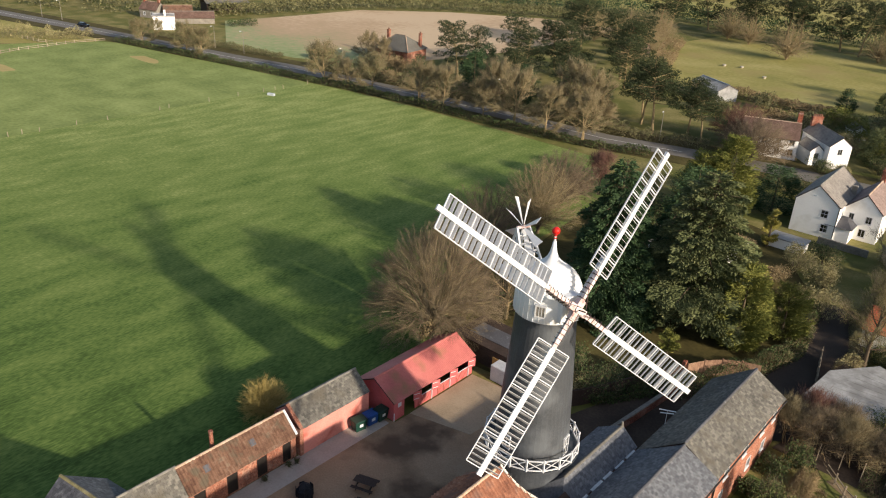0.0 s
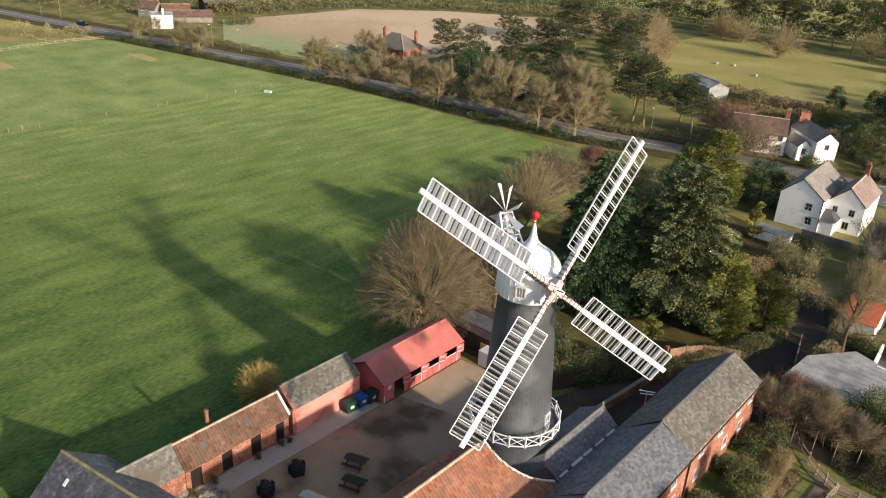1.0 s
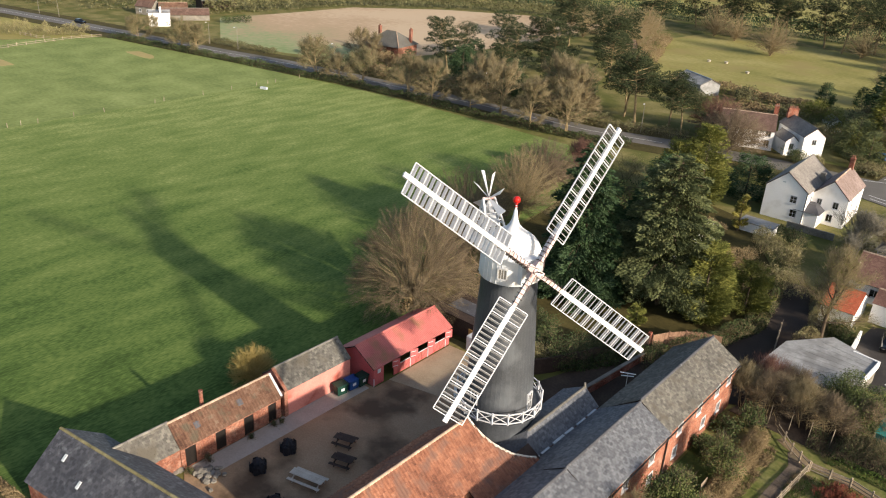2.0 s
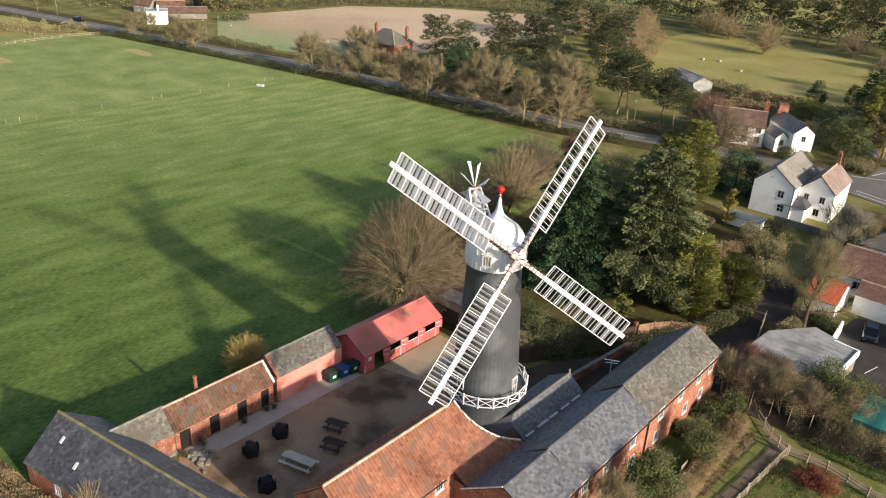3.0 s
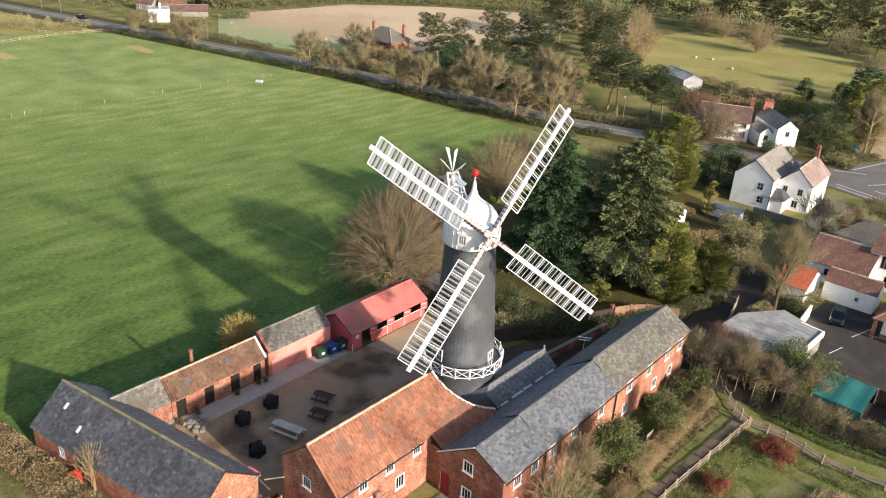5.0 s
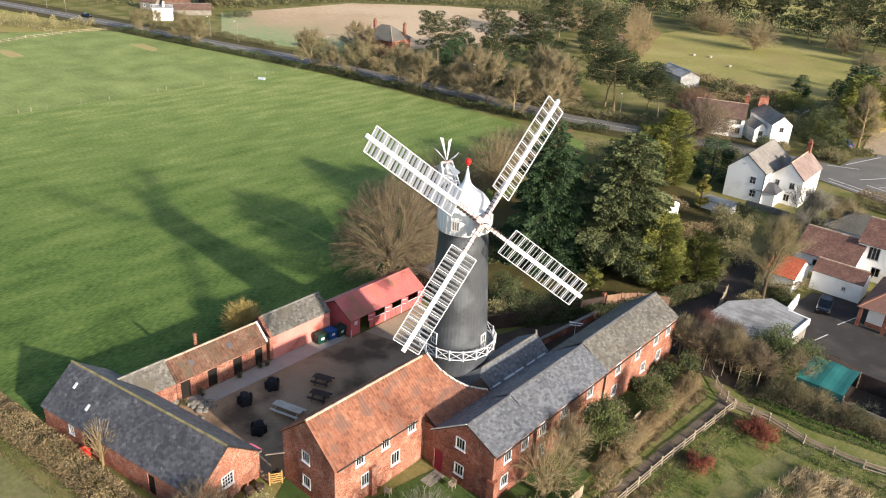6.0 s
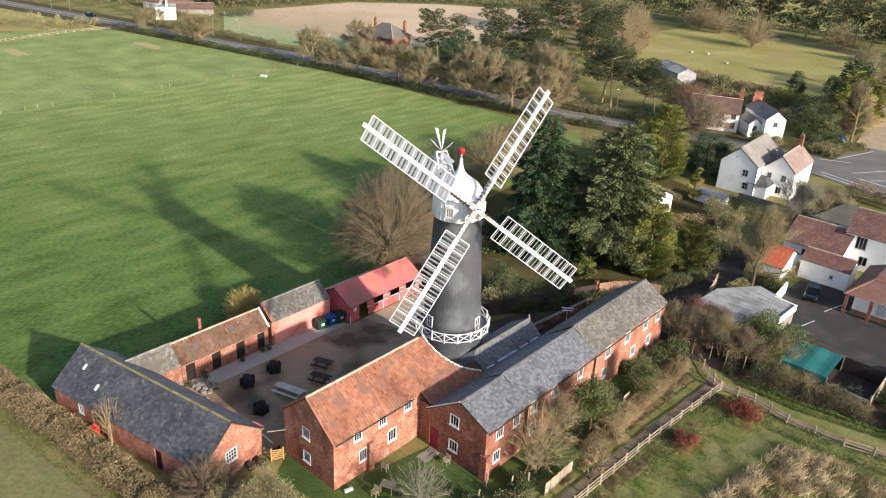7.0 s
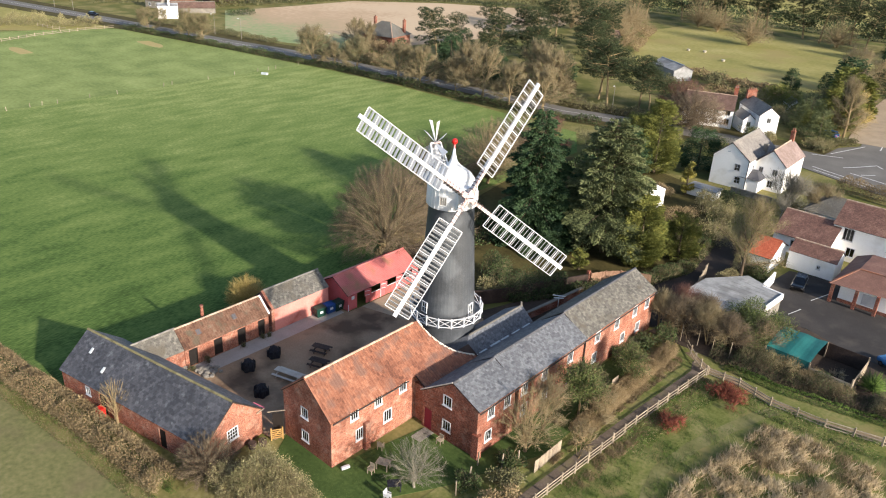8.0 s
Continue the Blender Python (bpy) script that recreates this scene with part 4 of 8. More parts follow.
def tufts(name, label, outline, n, height, seed, mat, lean=0.4, wide=0.02, clump=0.0, category="grass"):
    """Blades of grass scattered over a plan outline; clump gathers them into tussocks."""
    rs = np.random.RandomState(seed)
    poly = np.array(outline, float)
    lo, hi = poly.min(0), poly.max(0)
    pts = np.empty((0, 2))
    while len(pts) < n:
        q = rs.uniform(lo, hi, (n * 2, 2))
        if clump:
            c = rs.uniform(lo, hi, (max(4, n // 60), 2))
            q = c[rs.randint(0, len(c), n * 2)] + rs.normal(0, clump, (n * 2, 2))
        inside = np.zeros(len(q), bool)
        j = len(poly) - 1
        for i in range(len(poly)):
            xi, yi, xj, yj = *poly[i], *poly[j]
            inside ^= ((yi > q[:, 1]) != (yj > q[:, 1])) & (q[:, 0] < (xj - xi) * (q[:, 1] - yi) / (yj - yi + 1e-9) + xi)
            j = i
        pts = np.concatenate([pts, q[inside]])
    pts = pts[:n]
    a = np.column_stack([pts, np.full(n, -0.01)])
    d = np.column_stack([rs.normal(0, lean, (n, 2)), np.ones(n)])
    b = a + d * height * rs.uniform(0.4, 1.3, (n, 1))
    return tagged(part(name, fast_mesh(name, [spikes(a, b, rs.uniform(0.6, 1.4, n) * wide)], M[mat]), None, None, label, kind="stuff"), "", category)


def put(th, x, y, z=0, turn=0, scale=1.0):
    th.matrix_basis = pose(x, y, z, 0, 0, turn) @ Matrix.Diagonal((scale, scale, scale, 1))
    return th


def again(th, x, y, turn=0, scale=1.0, high=None):
    """Another plant of the same kind elsewhere."""
    c = copy_thing(th, Matrix())
    c.matrix_basis = pose(x, y, 0, 0, 0, turn) @ Matrix.Diagonal((scale, scale, scale * (high or 1.0), 1))
    return c

# ---- ground, fields, roads ----
bm = bmesh.new()
N = 60
grid = [[bm.verts.new((-1800 + 3600 * i / N, -1800 + 3600 * j / N, -0.02)) for j in range(N + 1)] for i in range(N + 1)]
for i in range(N):
    for j in range(N):
        bm.faces.new((grid[i][j], grid[i + 1][j], grid[i + 1][j + 1], grid[i][j + 1]))
tagged(part("ground", bm, M["rough_grass"], None, "rough winter grass and earth all round the buildings", kind="structure"), "", "ground")

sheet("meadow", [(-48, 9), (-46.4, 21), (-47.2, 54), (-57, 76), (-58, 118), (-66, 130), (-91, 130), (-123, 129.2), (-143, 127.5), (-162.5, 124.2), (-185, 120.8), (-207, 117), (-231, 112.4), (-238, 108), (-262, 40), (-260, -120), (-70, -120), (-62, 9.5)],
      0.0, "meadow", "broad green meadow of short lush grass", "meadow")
sheet("old_pasture", [(-154.5, -100), (-154.5, 125), (-185, 120.3), (-207, 116.5), (-230.5, 112), (-236, 107), (-260, 40), (-258, -100)], 0.008, "old_pasture", "worn olive-brown pasture beyond the old fence line", "pasture")
sheet("crop_field", [(-70, -60), (-64, 9), (-52, 7.2), (-29, 9.6), (-10, 14), (0, -60)], 0.01, "crop", "thin green crop on brown earth", "field")
sheet("far_meadow", [(-262, 60), (-236, 107), (-240, 112), (-300, 112), (-420, 60), (-420, -60), (-262, -60)], 0.005, "paddock", "pale green far pasture", "field")
sheet("ploughed_field", [(-212, 138), (-184, 142), (-168, 150), (-158, 170), (-150, 215), (-156, 284), (-190, 278), (-222, 256), (-246, 226), (-247, 193), (-250, 163)], 0.01, "plough", "tan tilled field with a greening near edge", "field")
sheet("paddock", [(-97, 212), (-113, 238), (-126, 273), (-123, 302), (-93, 307), (-73, 310), (-40, 306), (-40, 240), (-46, 206), (-76, 209)], 0.01, "paddock", "sunlit winter paddock of yellow-green grass", "paddock")
sheet("far_pasture", [(-420, 345), (60, 345), (60, 700), (-420, 700)], 0.01, "paddock", "bright far pasture behind the wood", "field")

# road along the meadow, its far end and the junction by the white house
def ribbon(name, centre, width, z, mat, label, category):
    left, right = [], []
    for i, p in enumerate(centre):
        a, b = Vector(centre[max(0, i - 1)]), Vector(centre[min(len(centre) - 1, i + 1)])
        d = (b - a).normalized()
        nrm = Vector((-d.y, d.x))
        left.append(tuple(Vector(p) + nrm * width / 2))
        right.append(tuple(Vector(p) - nrm * width / 2))
    bm = bmesh.new()
    lv = [bm.verts.new((*p, z)) for p in left]
    rv = [bm.verts.new((*p, z)) for p in right]
    for i in range(len(centre) - 1):
        bm.faces.new((lv[i], rv[i], rv[i + 1], lv[i + 1]))
    return tagged(part(name, bm, M[mat], None, label, kind="structure"), "", category)


ROAD = [(-340, 99), (-265, 114.5), (-240, 119.3), (-220, 122.8), (-195, 127.4), (-174, 132.4), (-150, 136.0), (-124, 139), (-108, 140.8), (-92, 141.8), (-78, 142.8), (-62.5, 147.2), (-42, 152), (-22, 153.5), (0, 153), (40, 150)]
ribbon("road_verge", ROAD, 17.0, 0.03, "verge", "leaf-strewn verge along the road", "verge")
ribbon("road", ROAD, 7.0, 0.06, "asphalt", "worn grey asphalt road beside the meadow", "road")
ribbon("road_line", ROAD[:12], 0.16, 0.07, "paint_line", "worn white centre line of the road", "road marking")
sheet("junction", [(-27, 146), (-22.5, 157), (-22, 165), (-19, 170), (-24, 204), (-24, 260), (-10, 260), (-4, 180), (30, 160), (30, 136), (-8, 140)], 0.08, "asphalt", "wide asphalt junction with white markings", "road")
sheet("yard", [(-44, 22.5), (-44, 41.8), (-41.3, 42.5), (-41, 54), (-34, 55), (-29, 53), (-24, 48), (-23, 40), (-28.4, 36), (-28.4, 22), (-40, 20)], 0.03, "gravel", "brown gravel courtyard with damp patches", "yard")
sheet("concrete_strip", [(-44, 23.2), (-44, 42), (-41.6, 42), (-41.8, 23)], 0.045, "concrete", "pale worn concrete apron along the stables", "pavement")
sheet("stable_apron", [(-41.25, 44.5), (-41.25, 54), (-34.5, 54.5), (-35, 46.2)], 0.05, "sandy", "sandy concrete apron before the red stables", "pavement")
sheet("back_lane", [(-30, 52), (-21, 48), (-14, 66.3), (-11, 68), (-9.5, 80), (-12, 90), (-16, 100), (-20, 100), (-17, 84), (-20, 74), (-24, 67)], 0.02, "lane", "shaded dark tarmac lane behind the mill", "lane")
# the conifers' shade is put into this grass by the darker verge colour
sheet("back_garden", [(-46.5, 55), (-38, 56), (-33.5, 55.2), (-29.2, 61), (-24.9, 70), (-19, 76), (-18, 84), (-21, 100), (-33, 118), (-48, 122), (-60, 112), (-55, 80)], 0.012, "verge", "garden grass under the conifers, coloured dark for their shade", "lawn")
sheet("car_park", [(-9, 79), (-7.5, 95), (-1, 97), (0, 108), (12, 108), (30, 96), (30, 76), (6, 78), (0, 80)], 0.04, "carpark", "dark grey asphalt pub car park", "car park")
sheet("garden_lawn", [(-28.3, 23.3), (-21.9, 23.3), (-20, 33), (-13.6, 33.3), (-13.6, 60), (-9.6, 60), (-9.6, 38), (-13, 29), (-18, 20), (-25, 18)], 0.02, "lawn", "mown garden grass beside the granary", "lawn")
sheet("field_grass", [(-14, 22), (-13.4, 30), (-9.2, 36), (-9.4, 63.5), (-9, 66), (16, 68), (40, 66), (40, 20), (10, 10)], 0.008, "field_green", "green rough grass inside the rail fence", "grass")
ribbon("footpath", [(-7.4, 30), (-6.95, 38.4), (-6.8, 41), (-6.4, 48), (-6.0, 53), (-5.4, 61), (-6.2, 63.2)], 1.25, 0.03, "track", "trodden dark earth track between hedge and fence", "path")
ribbon("fence_path", [(-8.0, 64.4), (-4.6, 62.6), (-1.4, 62.7), (2.6, 61.9), (5.0, 61.7), (8.4, 62.0), (13, 63.4), (22, 66)], 0.95, 0.034, "bare_path", "narrow worn path outside the rail fence", "path")
ribbon("mown_path", [(3.6, 60.6), (2.6, 58.8), (1.2, 54.2), (-0.1, 49.3), (-0.8, 43.7), (0.0, 40.2), (2.0, 34)], 1.3, 0.02, "worn_path", "grassy path worn across the rough field", "path")
sheet("side_road", [(-22.5, 172), (-27, 204), (-30, 260), (-20, 260), (-17, 204), (-12.5, 174)], 0.09, "sandy", "pale dusty side road climbing away", "road")

# brown soil whose dark colour also holds the shadow behind the mill
sheet("garden_bed", [(-30.5, 54), (-28.5, 60.5), (-24.5, 69.2), (-19.5, 74.5), (-16.5, 70), (-20.6, 66.5), (-20.6, 52), (-24, 51.4)], 0.03, "soil", "bare soil and leaf litter behind the mill, dark with painted-in shadow", "garden bed")
# dark soil colour here carries the thicket's shadows along with the litter
sheet("thicket_floor", [(-13.5, 65.2), (-4, 65.0), (4, 65.2), (14, 66.8), (24, 68.5), (24, 75), (14, 79), (-2.5, 80), (-4, 73), (-12, 72)], 0.028, "soil", "leaf litter and painted-in shade under the thicket and pen", "undergrowth")

# ---- windmill ----
CX, CY = -26.1, 42.6
mill = thing("windmill", "black tarred tower mill with white cap, sails and gallery", "windmill", CX, CY)
R_OF = lambda z: 3.42 - 0.062 * z
part("tower", lathe(bmesh.new(), [(R_OF(0) + 0.05, -0.1), (R_OF(0.3), 0.3)] + [(R_OF(z), z) for z in range(2, 19, 2)] + [(2.28, 18.6), (2.34, 18.75), (2.34, 19.0)], 48), M["tar"], mill, "black tarred brick tower, slightly streaked")

# cap: boarded skirt, ogee dome, mast and ball
bm = lathe(bmesh.new(), [(2.46, 18.75), (2.5, 18.8), (2.46, 20.0), (2.42, 20.6), (2.32, 21.0), (2.1, 21.45), (1.78, 21.85), (1.4, 22.15), (1.0, 22.42), (0.66, 22.7), (0.42, 23.0), (0.27, 23.35), (0.18, 23.75), (0.12, 24.2)], 48)
for f in bm.faces:
    f.smooth = True
cap = part("cap", bm, M["cap_white"], mill, "white boarded ogee cap")
for k in range(36):
    a = 2 * math.pi * k / 36
    bm = bmesh.new()
    beam(bm, (2.51 * math.cos(a), 2.51 * math.sin(a), 18.8), (2.44 * math.cos(a), 2.44 * math.sin(a), 20.6), 0.035, 0.035, (math.cos(a), math.sin(a), 0))
    part("batten", bm, M["cap_white"], cap)
part("mast", tube(bmesh.new(), (0, 0, 24.1), (0, 0, 24.75), 0.09, 0.07), M["white"], cap)
for z in (24.42, 24.62):
    part("mast_band", lathe(bmesh.new(), [(0.11, z), (0.11, z + 0.08)], 12), M["red_gloss"], cap)
bm = bmesh.new()
bmesh.ops.create_uvsphere(bm, u_segments=16, v_segments=10, radius=0.3, matrix=Matrix.Translation((0, 0, 25.0)))
for f in bm.faces:
    f.smooth = True
part("ball", bm, M["red_gloss"], cap, "red ball finial")

# wind shaft and sails
FACE = Vector((0.889, -0.367, 0.273)).normalized()
HUB = Vector((-22.85 - CX, 41.11 - CY, 20.6))
AXLE_U = Vector((1.34, 17.16, 18.74)).normalized()
AXLE_U = (AXLE_U - FACE * AXLE_U.dot(FACE)).normalized()
AXLE_V = FACE.cross(AXLE_U).normalized()
part("wind_shaft", tube(bmesh.new(), HUB + FACE * 0.35, HUB - FACE * 3.0, 0.26, 0.3, 12), M["iron"], mill)
bm = bmesh.new()
for k in range(2):
    d = (AXLE_U, AXLE_V)[k]
    beam(bm, HUB - d * 0.75, HUB + d * 0.75, 0.52, 0.5, FACE)
canister = part("canister", bm, M["iron"], mill, "pinkish iron poll end")
part("striking_rod", tube(bmesh.new(), HUB + FACE * 0.3, HUB + FACE * 1.1, 0.05), M["iron_dark"], canister)
# dormer behind the sails
bm = bmesh.new()
fa = Vector((FACE.x, FACE.y, 0)).normalized()
side = Vector((-fa.y, fa.x, 0))
fm = frame_matrix(fa * 1.9 + Vector((0, 0, 19.1)), side, fa, (0, 0, 1))
box(bm, -0.75, 0.75, 0, 0.95, 0, 2.1, fm)
storm = part("storm_hatch", bm, M["cap_white"], mill)
for da in (-0.8, 0.9):
    ang = math.atan2(fa.y, fa.x) + da
    wm = frame_matrix((2.46 * math.cos(ang), 2.46 * math.sin(ang), 19.25), (-math.sin(ang), math.cos(ang), 0), (-math.cos(ang), -math.sin(ang), 0), (0, 0, 1))
    bm = bmesh.new()
    for x0, x1, z0, z1 in ((-0.4, -0.3, 0, 0.95), (0.3, 0.4, 0, 0.95), (-0.3, 0.3, 0, 0.1), (-0.3, 0.3, 0.88, 1.0)):
        box(bm, x0, x1, -0.1, 0.15, z0, z1, wm)
    hatch = part("hatch", bm, M["dirty_white"], mill, "small grey cap hatch")
    part("pane", boxed(-0.3, 0.3, -0.05, -0.03, 0.1, 0.88, wm), M["stone"], hatch)
    for x in (-0.1, 0.1):
        part("glazing_bar", boxed(x - 0.02, x + 0.02, -0.08, -0.052, 0.1, 0.88, wm), M["dirty_white"], hatch)

SAIL_IN, SAIL_OUT, HALF, WEATHER = 3.05, 12.55, 1.28, radians(17)
BAYS, PER = 8, 3


def shutter_mesh(width, chord, tilt):
    bm = bmesh.new()
    box(bm, -chord / 2, chord / 2, 0, width, -0.012, 0.012, pose(0, 0, 0, 0, tilt, 0))
    bmesh.ops.recalc_face_normals(bm, faces=bm.faces)
    me = bpy.data.meshes.new("shutter")
    bm.to_mesh(me)
    bm.free()
    me.materials.append(M["dirty_white"])
    return me


BAY = (SAIL_OUT - SAIL_IN) / BAYS
SHUT = BAY / PER
SH_W = HALF - 0.25
shutter_me = shutter_mesh(SH_W, SHUT * 0.72, 66)
sail_dirs = (AXLE_U, AXLE_V, -AXLE_U, -AXLE_V)
for d in sail_dirs:
    across = FACE.cross(d).normalized()
    turned = across * math.cos(WEATHER) + FACE * math.sin(WEATHER)
    m = frame_matrix(HUB, d, turned, d.cross(turned))
    bm = bmesh.new()
    box(bm, 3.2, 13.0, -0.19, 0.19, -0.1, 0.1)
    sail = part("sail", bm, M["white"], mill, "white patent sail with open shutters", at=m)
    part("sail_root", boxed(0.6, 3.195, -0.15, 0.15, -0.12, 0.14), M["iron"], sail, "pink-white rust-stained timber root")
    part("spider_link", beam(bmesh.new(), (0.25, 0.06, 0.75), (1.7, 0.26, 0.2), 0.04, 0.04), M["rust"], sail)
    part("stock", boxed(0.3, SAIL_IN + 1.2, -0.13, 0.13, -0.36, -0.125), M["dirty_white"], sail)
    for k in range(6):
        x = 0.85 + k * 0.38
        part("clamp", boxed(x, x + 0.05, -0.19, 0.19, -0.38, 0.17), M["rust"], sail, "dark rusty iron strap")
        for sg in (-1, 1):
            part("bolt", boxed(x + 0.015, x + 0.07, min(0.18 * sg, 0.34 * sg), max(0.18 * sg, 0.34 * sg), -0.06, 0.0), M["iron_dark"], sail)
    for sgn in (-1, 1):
        part("side_rail", boxed(SAIL_IN, SAIL_OUT, sgn * HALF - 0.03, sgn * HALF + 0.03, -0.05, 0.05), M["white"], sail)
        for b in range(BAYS + 1):
            x = SAIL_IN + BAY * b
            y0, y1 = (0.19, HALF - 0.03) if sgn > 0 else (-HALF + 0.03, -0.19)
            part("sail_bar", boxed(x - 0.03, x + 0.03, y0, y1, -0.06, 0.06), M["white"], sail)
        for b in range(BAYS):
            for k in range(PER):
                x = SAIL_IN + BAY * b + SHUT * (k + 0.5)
                y = 0.2 if sgn > 0 else -0.2 - SH_W
                part("shutter", shutter_me, None, sail, at=Matrix.Translation((x, y, 0)))

# fantail on its staging behind the cap: two leaning ladder frames carry the fan
back = -fa
FAN = back * 4.2 + Vector((0, 0, 23.6))
stage = part("fan_stage", boxed(-1.45, 1.45, 0, 3.2, 0, 0.12, frame_matrix(back * 1.9 + Vector((0, 0, 20.1)), side, back, (0, 0, 1))), M["dirty_white"], mill)
for s in (-0.95, 0.95):
    top = FAN + side * s * 0.55
    near_, far_ = back * 2.0 + side * s + Vector((0, 0, 20.6)), back * 4.9 + side * s + Vector((0, 0, 20.2))
    mid_ = back * 3.3 + side * s + Vector((0, 0, 20.2))
    for a in (near_, mid_, far_):
        part("strut", beam(bmesh.new(), a, top, 0.15, 0.15), M["white"], stage)
    for k in range(6):
        t = 0.1 + 0.14 * k
        part("strut", beam(bmesh.new(), near_.lerp(top, t), mid_.lerp(top, t + 0.06), 0.07, 0.07), M["white"], stage)
        part("strut", beam(bmesh.new(), mid_.lerp(top, t), far_.lerp(top, t + 0.06), 0.07, 0.07), M["white"], stage)
for k in range(5):
    t = 0.15 + 0.17 * k
    ends = [(back * q + side * s + Vector((0, 0, z))).lerp(FAN + side * s * 0.55, t) for q, z in ((2.0, 20.6), (4.9, 20.2)) for s in (-0.95, 0.95)]
    part("rung", beam(bmesh.new(), ends[0], ends[1], 0.07, 0.07), M["white"], stage)
    part("rung", beam(bmesh.new(), ends[2], ends[3], 0.07, 0.07), M["white"], stage)
hub_part = part("fan_hub", tube(bmesh.new(), FAN - side * 0.55, FAN + side * 0.55, 0.13, 0.13, 12), M["iron"], mill)
for k in range(8):
    a = 2 * math.pi * k / 8 + 0.2
    d = back * math.cos(a) + Vector((0, 0, 1)) * math.sin(a)
    t = side.cross(d).normalized()
    face_n = (side * 0.62 + t * 0.78).normalized()
    wv = face_n.cross(d).normalized()
    bm = bmesh.new()
    vs = []
    for r, w in ((0.2, 0.07), (0.75, 0.15), (2.35, 0.34)):
        for sg in (-1, 1):
            for h in (-0.012, 0.012):
                vs.append(bm.verts.new(FAN + d * r + wv * (w * sg) + face_n * h))
    for i in (0, 4):
        a0, a1, b0, b1 = vs[i:i + 4]
        c0, c1, e0, e1 = vs[i + 4:i + 8]
        for q in ((a0, b0, e0, c0), (a1, c1, e1, b1), (a0, c0, c1, a1), (b0, b1, e1, e0)):
            bm.faces.new(q)
    bm.faces.new((vs[0], vs[1], vs[3], vs[2]))
    bm.faces.new((vs[8], vs[10], vs[11], vs[9]))
    part("fan_blade", bm, M["white"], hub_part)

# gallery with crossed white railing
GZ, GR, NP = 6.55, 3.78, 18
part("gallery_deck", lathe(bmesh.new(), [(R_OF(GZ) - 0.05, GZ - 0.1), (GR + 0.06, GZ - 0.1), (GR + 0.06, GZ), (R_OF(GZ) - 0.05, GZ)], 48), M["tar"], mill, "dark gallery deck")
P = [Vector((GR * math.cos(2 * math.pi * k / NP), GR * math.sin(2 * math.pi * k / NP), GZ)) for k in range(NP)]
UP = Vector((0, 0, 1))
for k in range(NP):
    p, q = P[k], P[(k + 1) % NP]
    part("railing_post", boxed(-0.06, 0.06, -0.06, 0.06, 0, 1.12, Matrix.Translation(p)), M["white"], mill)
    part("bracket", beam(bmesh.new(), p - UP * 0.1, Vector((p.x * R_OF(6.1) / GR, p.y * R_OF(6.1) / GR, GZ - 0.4)), 0.08, 0.1), M["tar"], mill)
    part("top_rail", beam(bmesh.new(), p + UP * 1.0, q + UP * 1.0, 0.08, 0.08), M["white"], mill)
    part("bottom_rail", beam(bmesh.new(), p + UP * 0.12, q + UP * 0.12, 0.08, 0.08), M["white"], mill)
    inw = -(p + q).normalized() * 0.03
    part("cross_brace", beam(bmesh.new(), p + UP * 0.17, q + UP * 0.95, 0.05, 0.05), M["white"], mill)
    part("cross_brace", beam(bmesh.new(), p + UP * 0.95 + inw, q + UP * 0.17 + inw, 0.05, 0.05), M["white"], mill)


def tower_window(ang, z, w, h):
    r = R_OF(z + h / 2) - 0.06
    m = frame_matrix((r * math.cos(ang), r * math.sin(ang), z), (-math.sin(ang), math.cos(ang), 0), (-math.cos(ang), -math.sin(ang), 0), (0, 0, 1))
    bm = bmesh.new()
    for a in ((-w / 2, -w / 2 + 0.09, 0, h), (w / 2 - 0.09, w / 2, 0, h), (-w / 2 + 0.09, w / 2 - 0.09, 0, 0.09), (-w / 2 + 0.09, w / 2 - 0.09, h - 0.09, h)):
        box(bm, a[0], a[1], -0.12, 0.3, a[2], a[3])
    win = part("window", bm, M["white"], mill, at=m)
    part("pane", boxed(-w / 2 + 0.09, w / 2 - 0.09, -0.06, -0.045, 0.09, h - 0.09), M["glass"], win)
    part("glazing_bar", boxed(-0.03, 0.03, -0.1, -0.062, 0.09, h - 0.09), M["white"], win)
    part("glazing_bar", boxed(-w / 2 + 0.09, w / 2 - 0.09, -0.1, -0.064, h / 2 - 0.03, h / 2 + 0.03), M["white"], win)


tower_window(math.radians(-98), 7.3, 0.8, 1.25)
tower_window(math.radians(8), 6.7, 0.8, 1.7)
tower_window(math.radians(95), 12.5, 0.8, 1.2)

# ---- granary: two-storey brick with pantile roof, running up to the tower ----
W = lambda s, z, w=0.75, h=1.0, b=3: ("window", s, z - 0.06, w * 1.2, h * 1.1, 2)
gran = thing("granary", "two-storey red brick granary with orange pantile roof", "barn")
block(gran, -28.4, -21.8, 23.2, 36.4, 5.05, 7.9, "y", "brick_pale", "pantile", "pantile", "ridge_clay", thick=0.35, over=0.2, seed=3, ends=(True, True),
      south=[W(3.0, 1.0, 0.8, 1.0, 1), W(3.0, 3.55, 0.8, 1.0, 1)],
      east=[W(2.7, 3.85), W(5.6, 3.85), W(8.75, 3.85, 0.75, 1.05), W(3.3, 1.35, 0.75, 1.15), W(6.8, 1.5, 0.85, 1.2)])
# the roof's end follows the tower in a curve
def verge_y(x):
    return 37.1 + 3.7 * max(0.0, (x + 25.1) / 4.6) ** 2.1


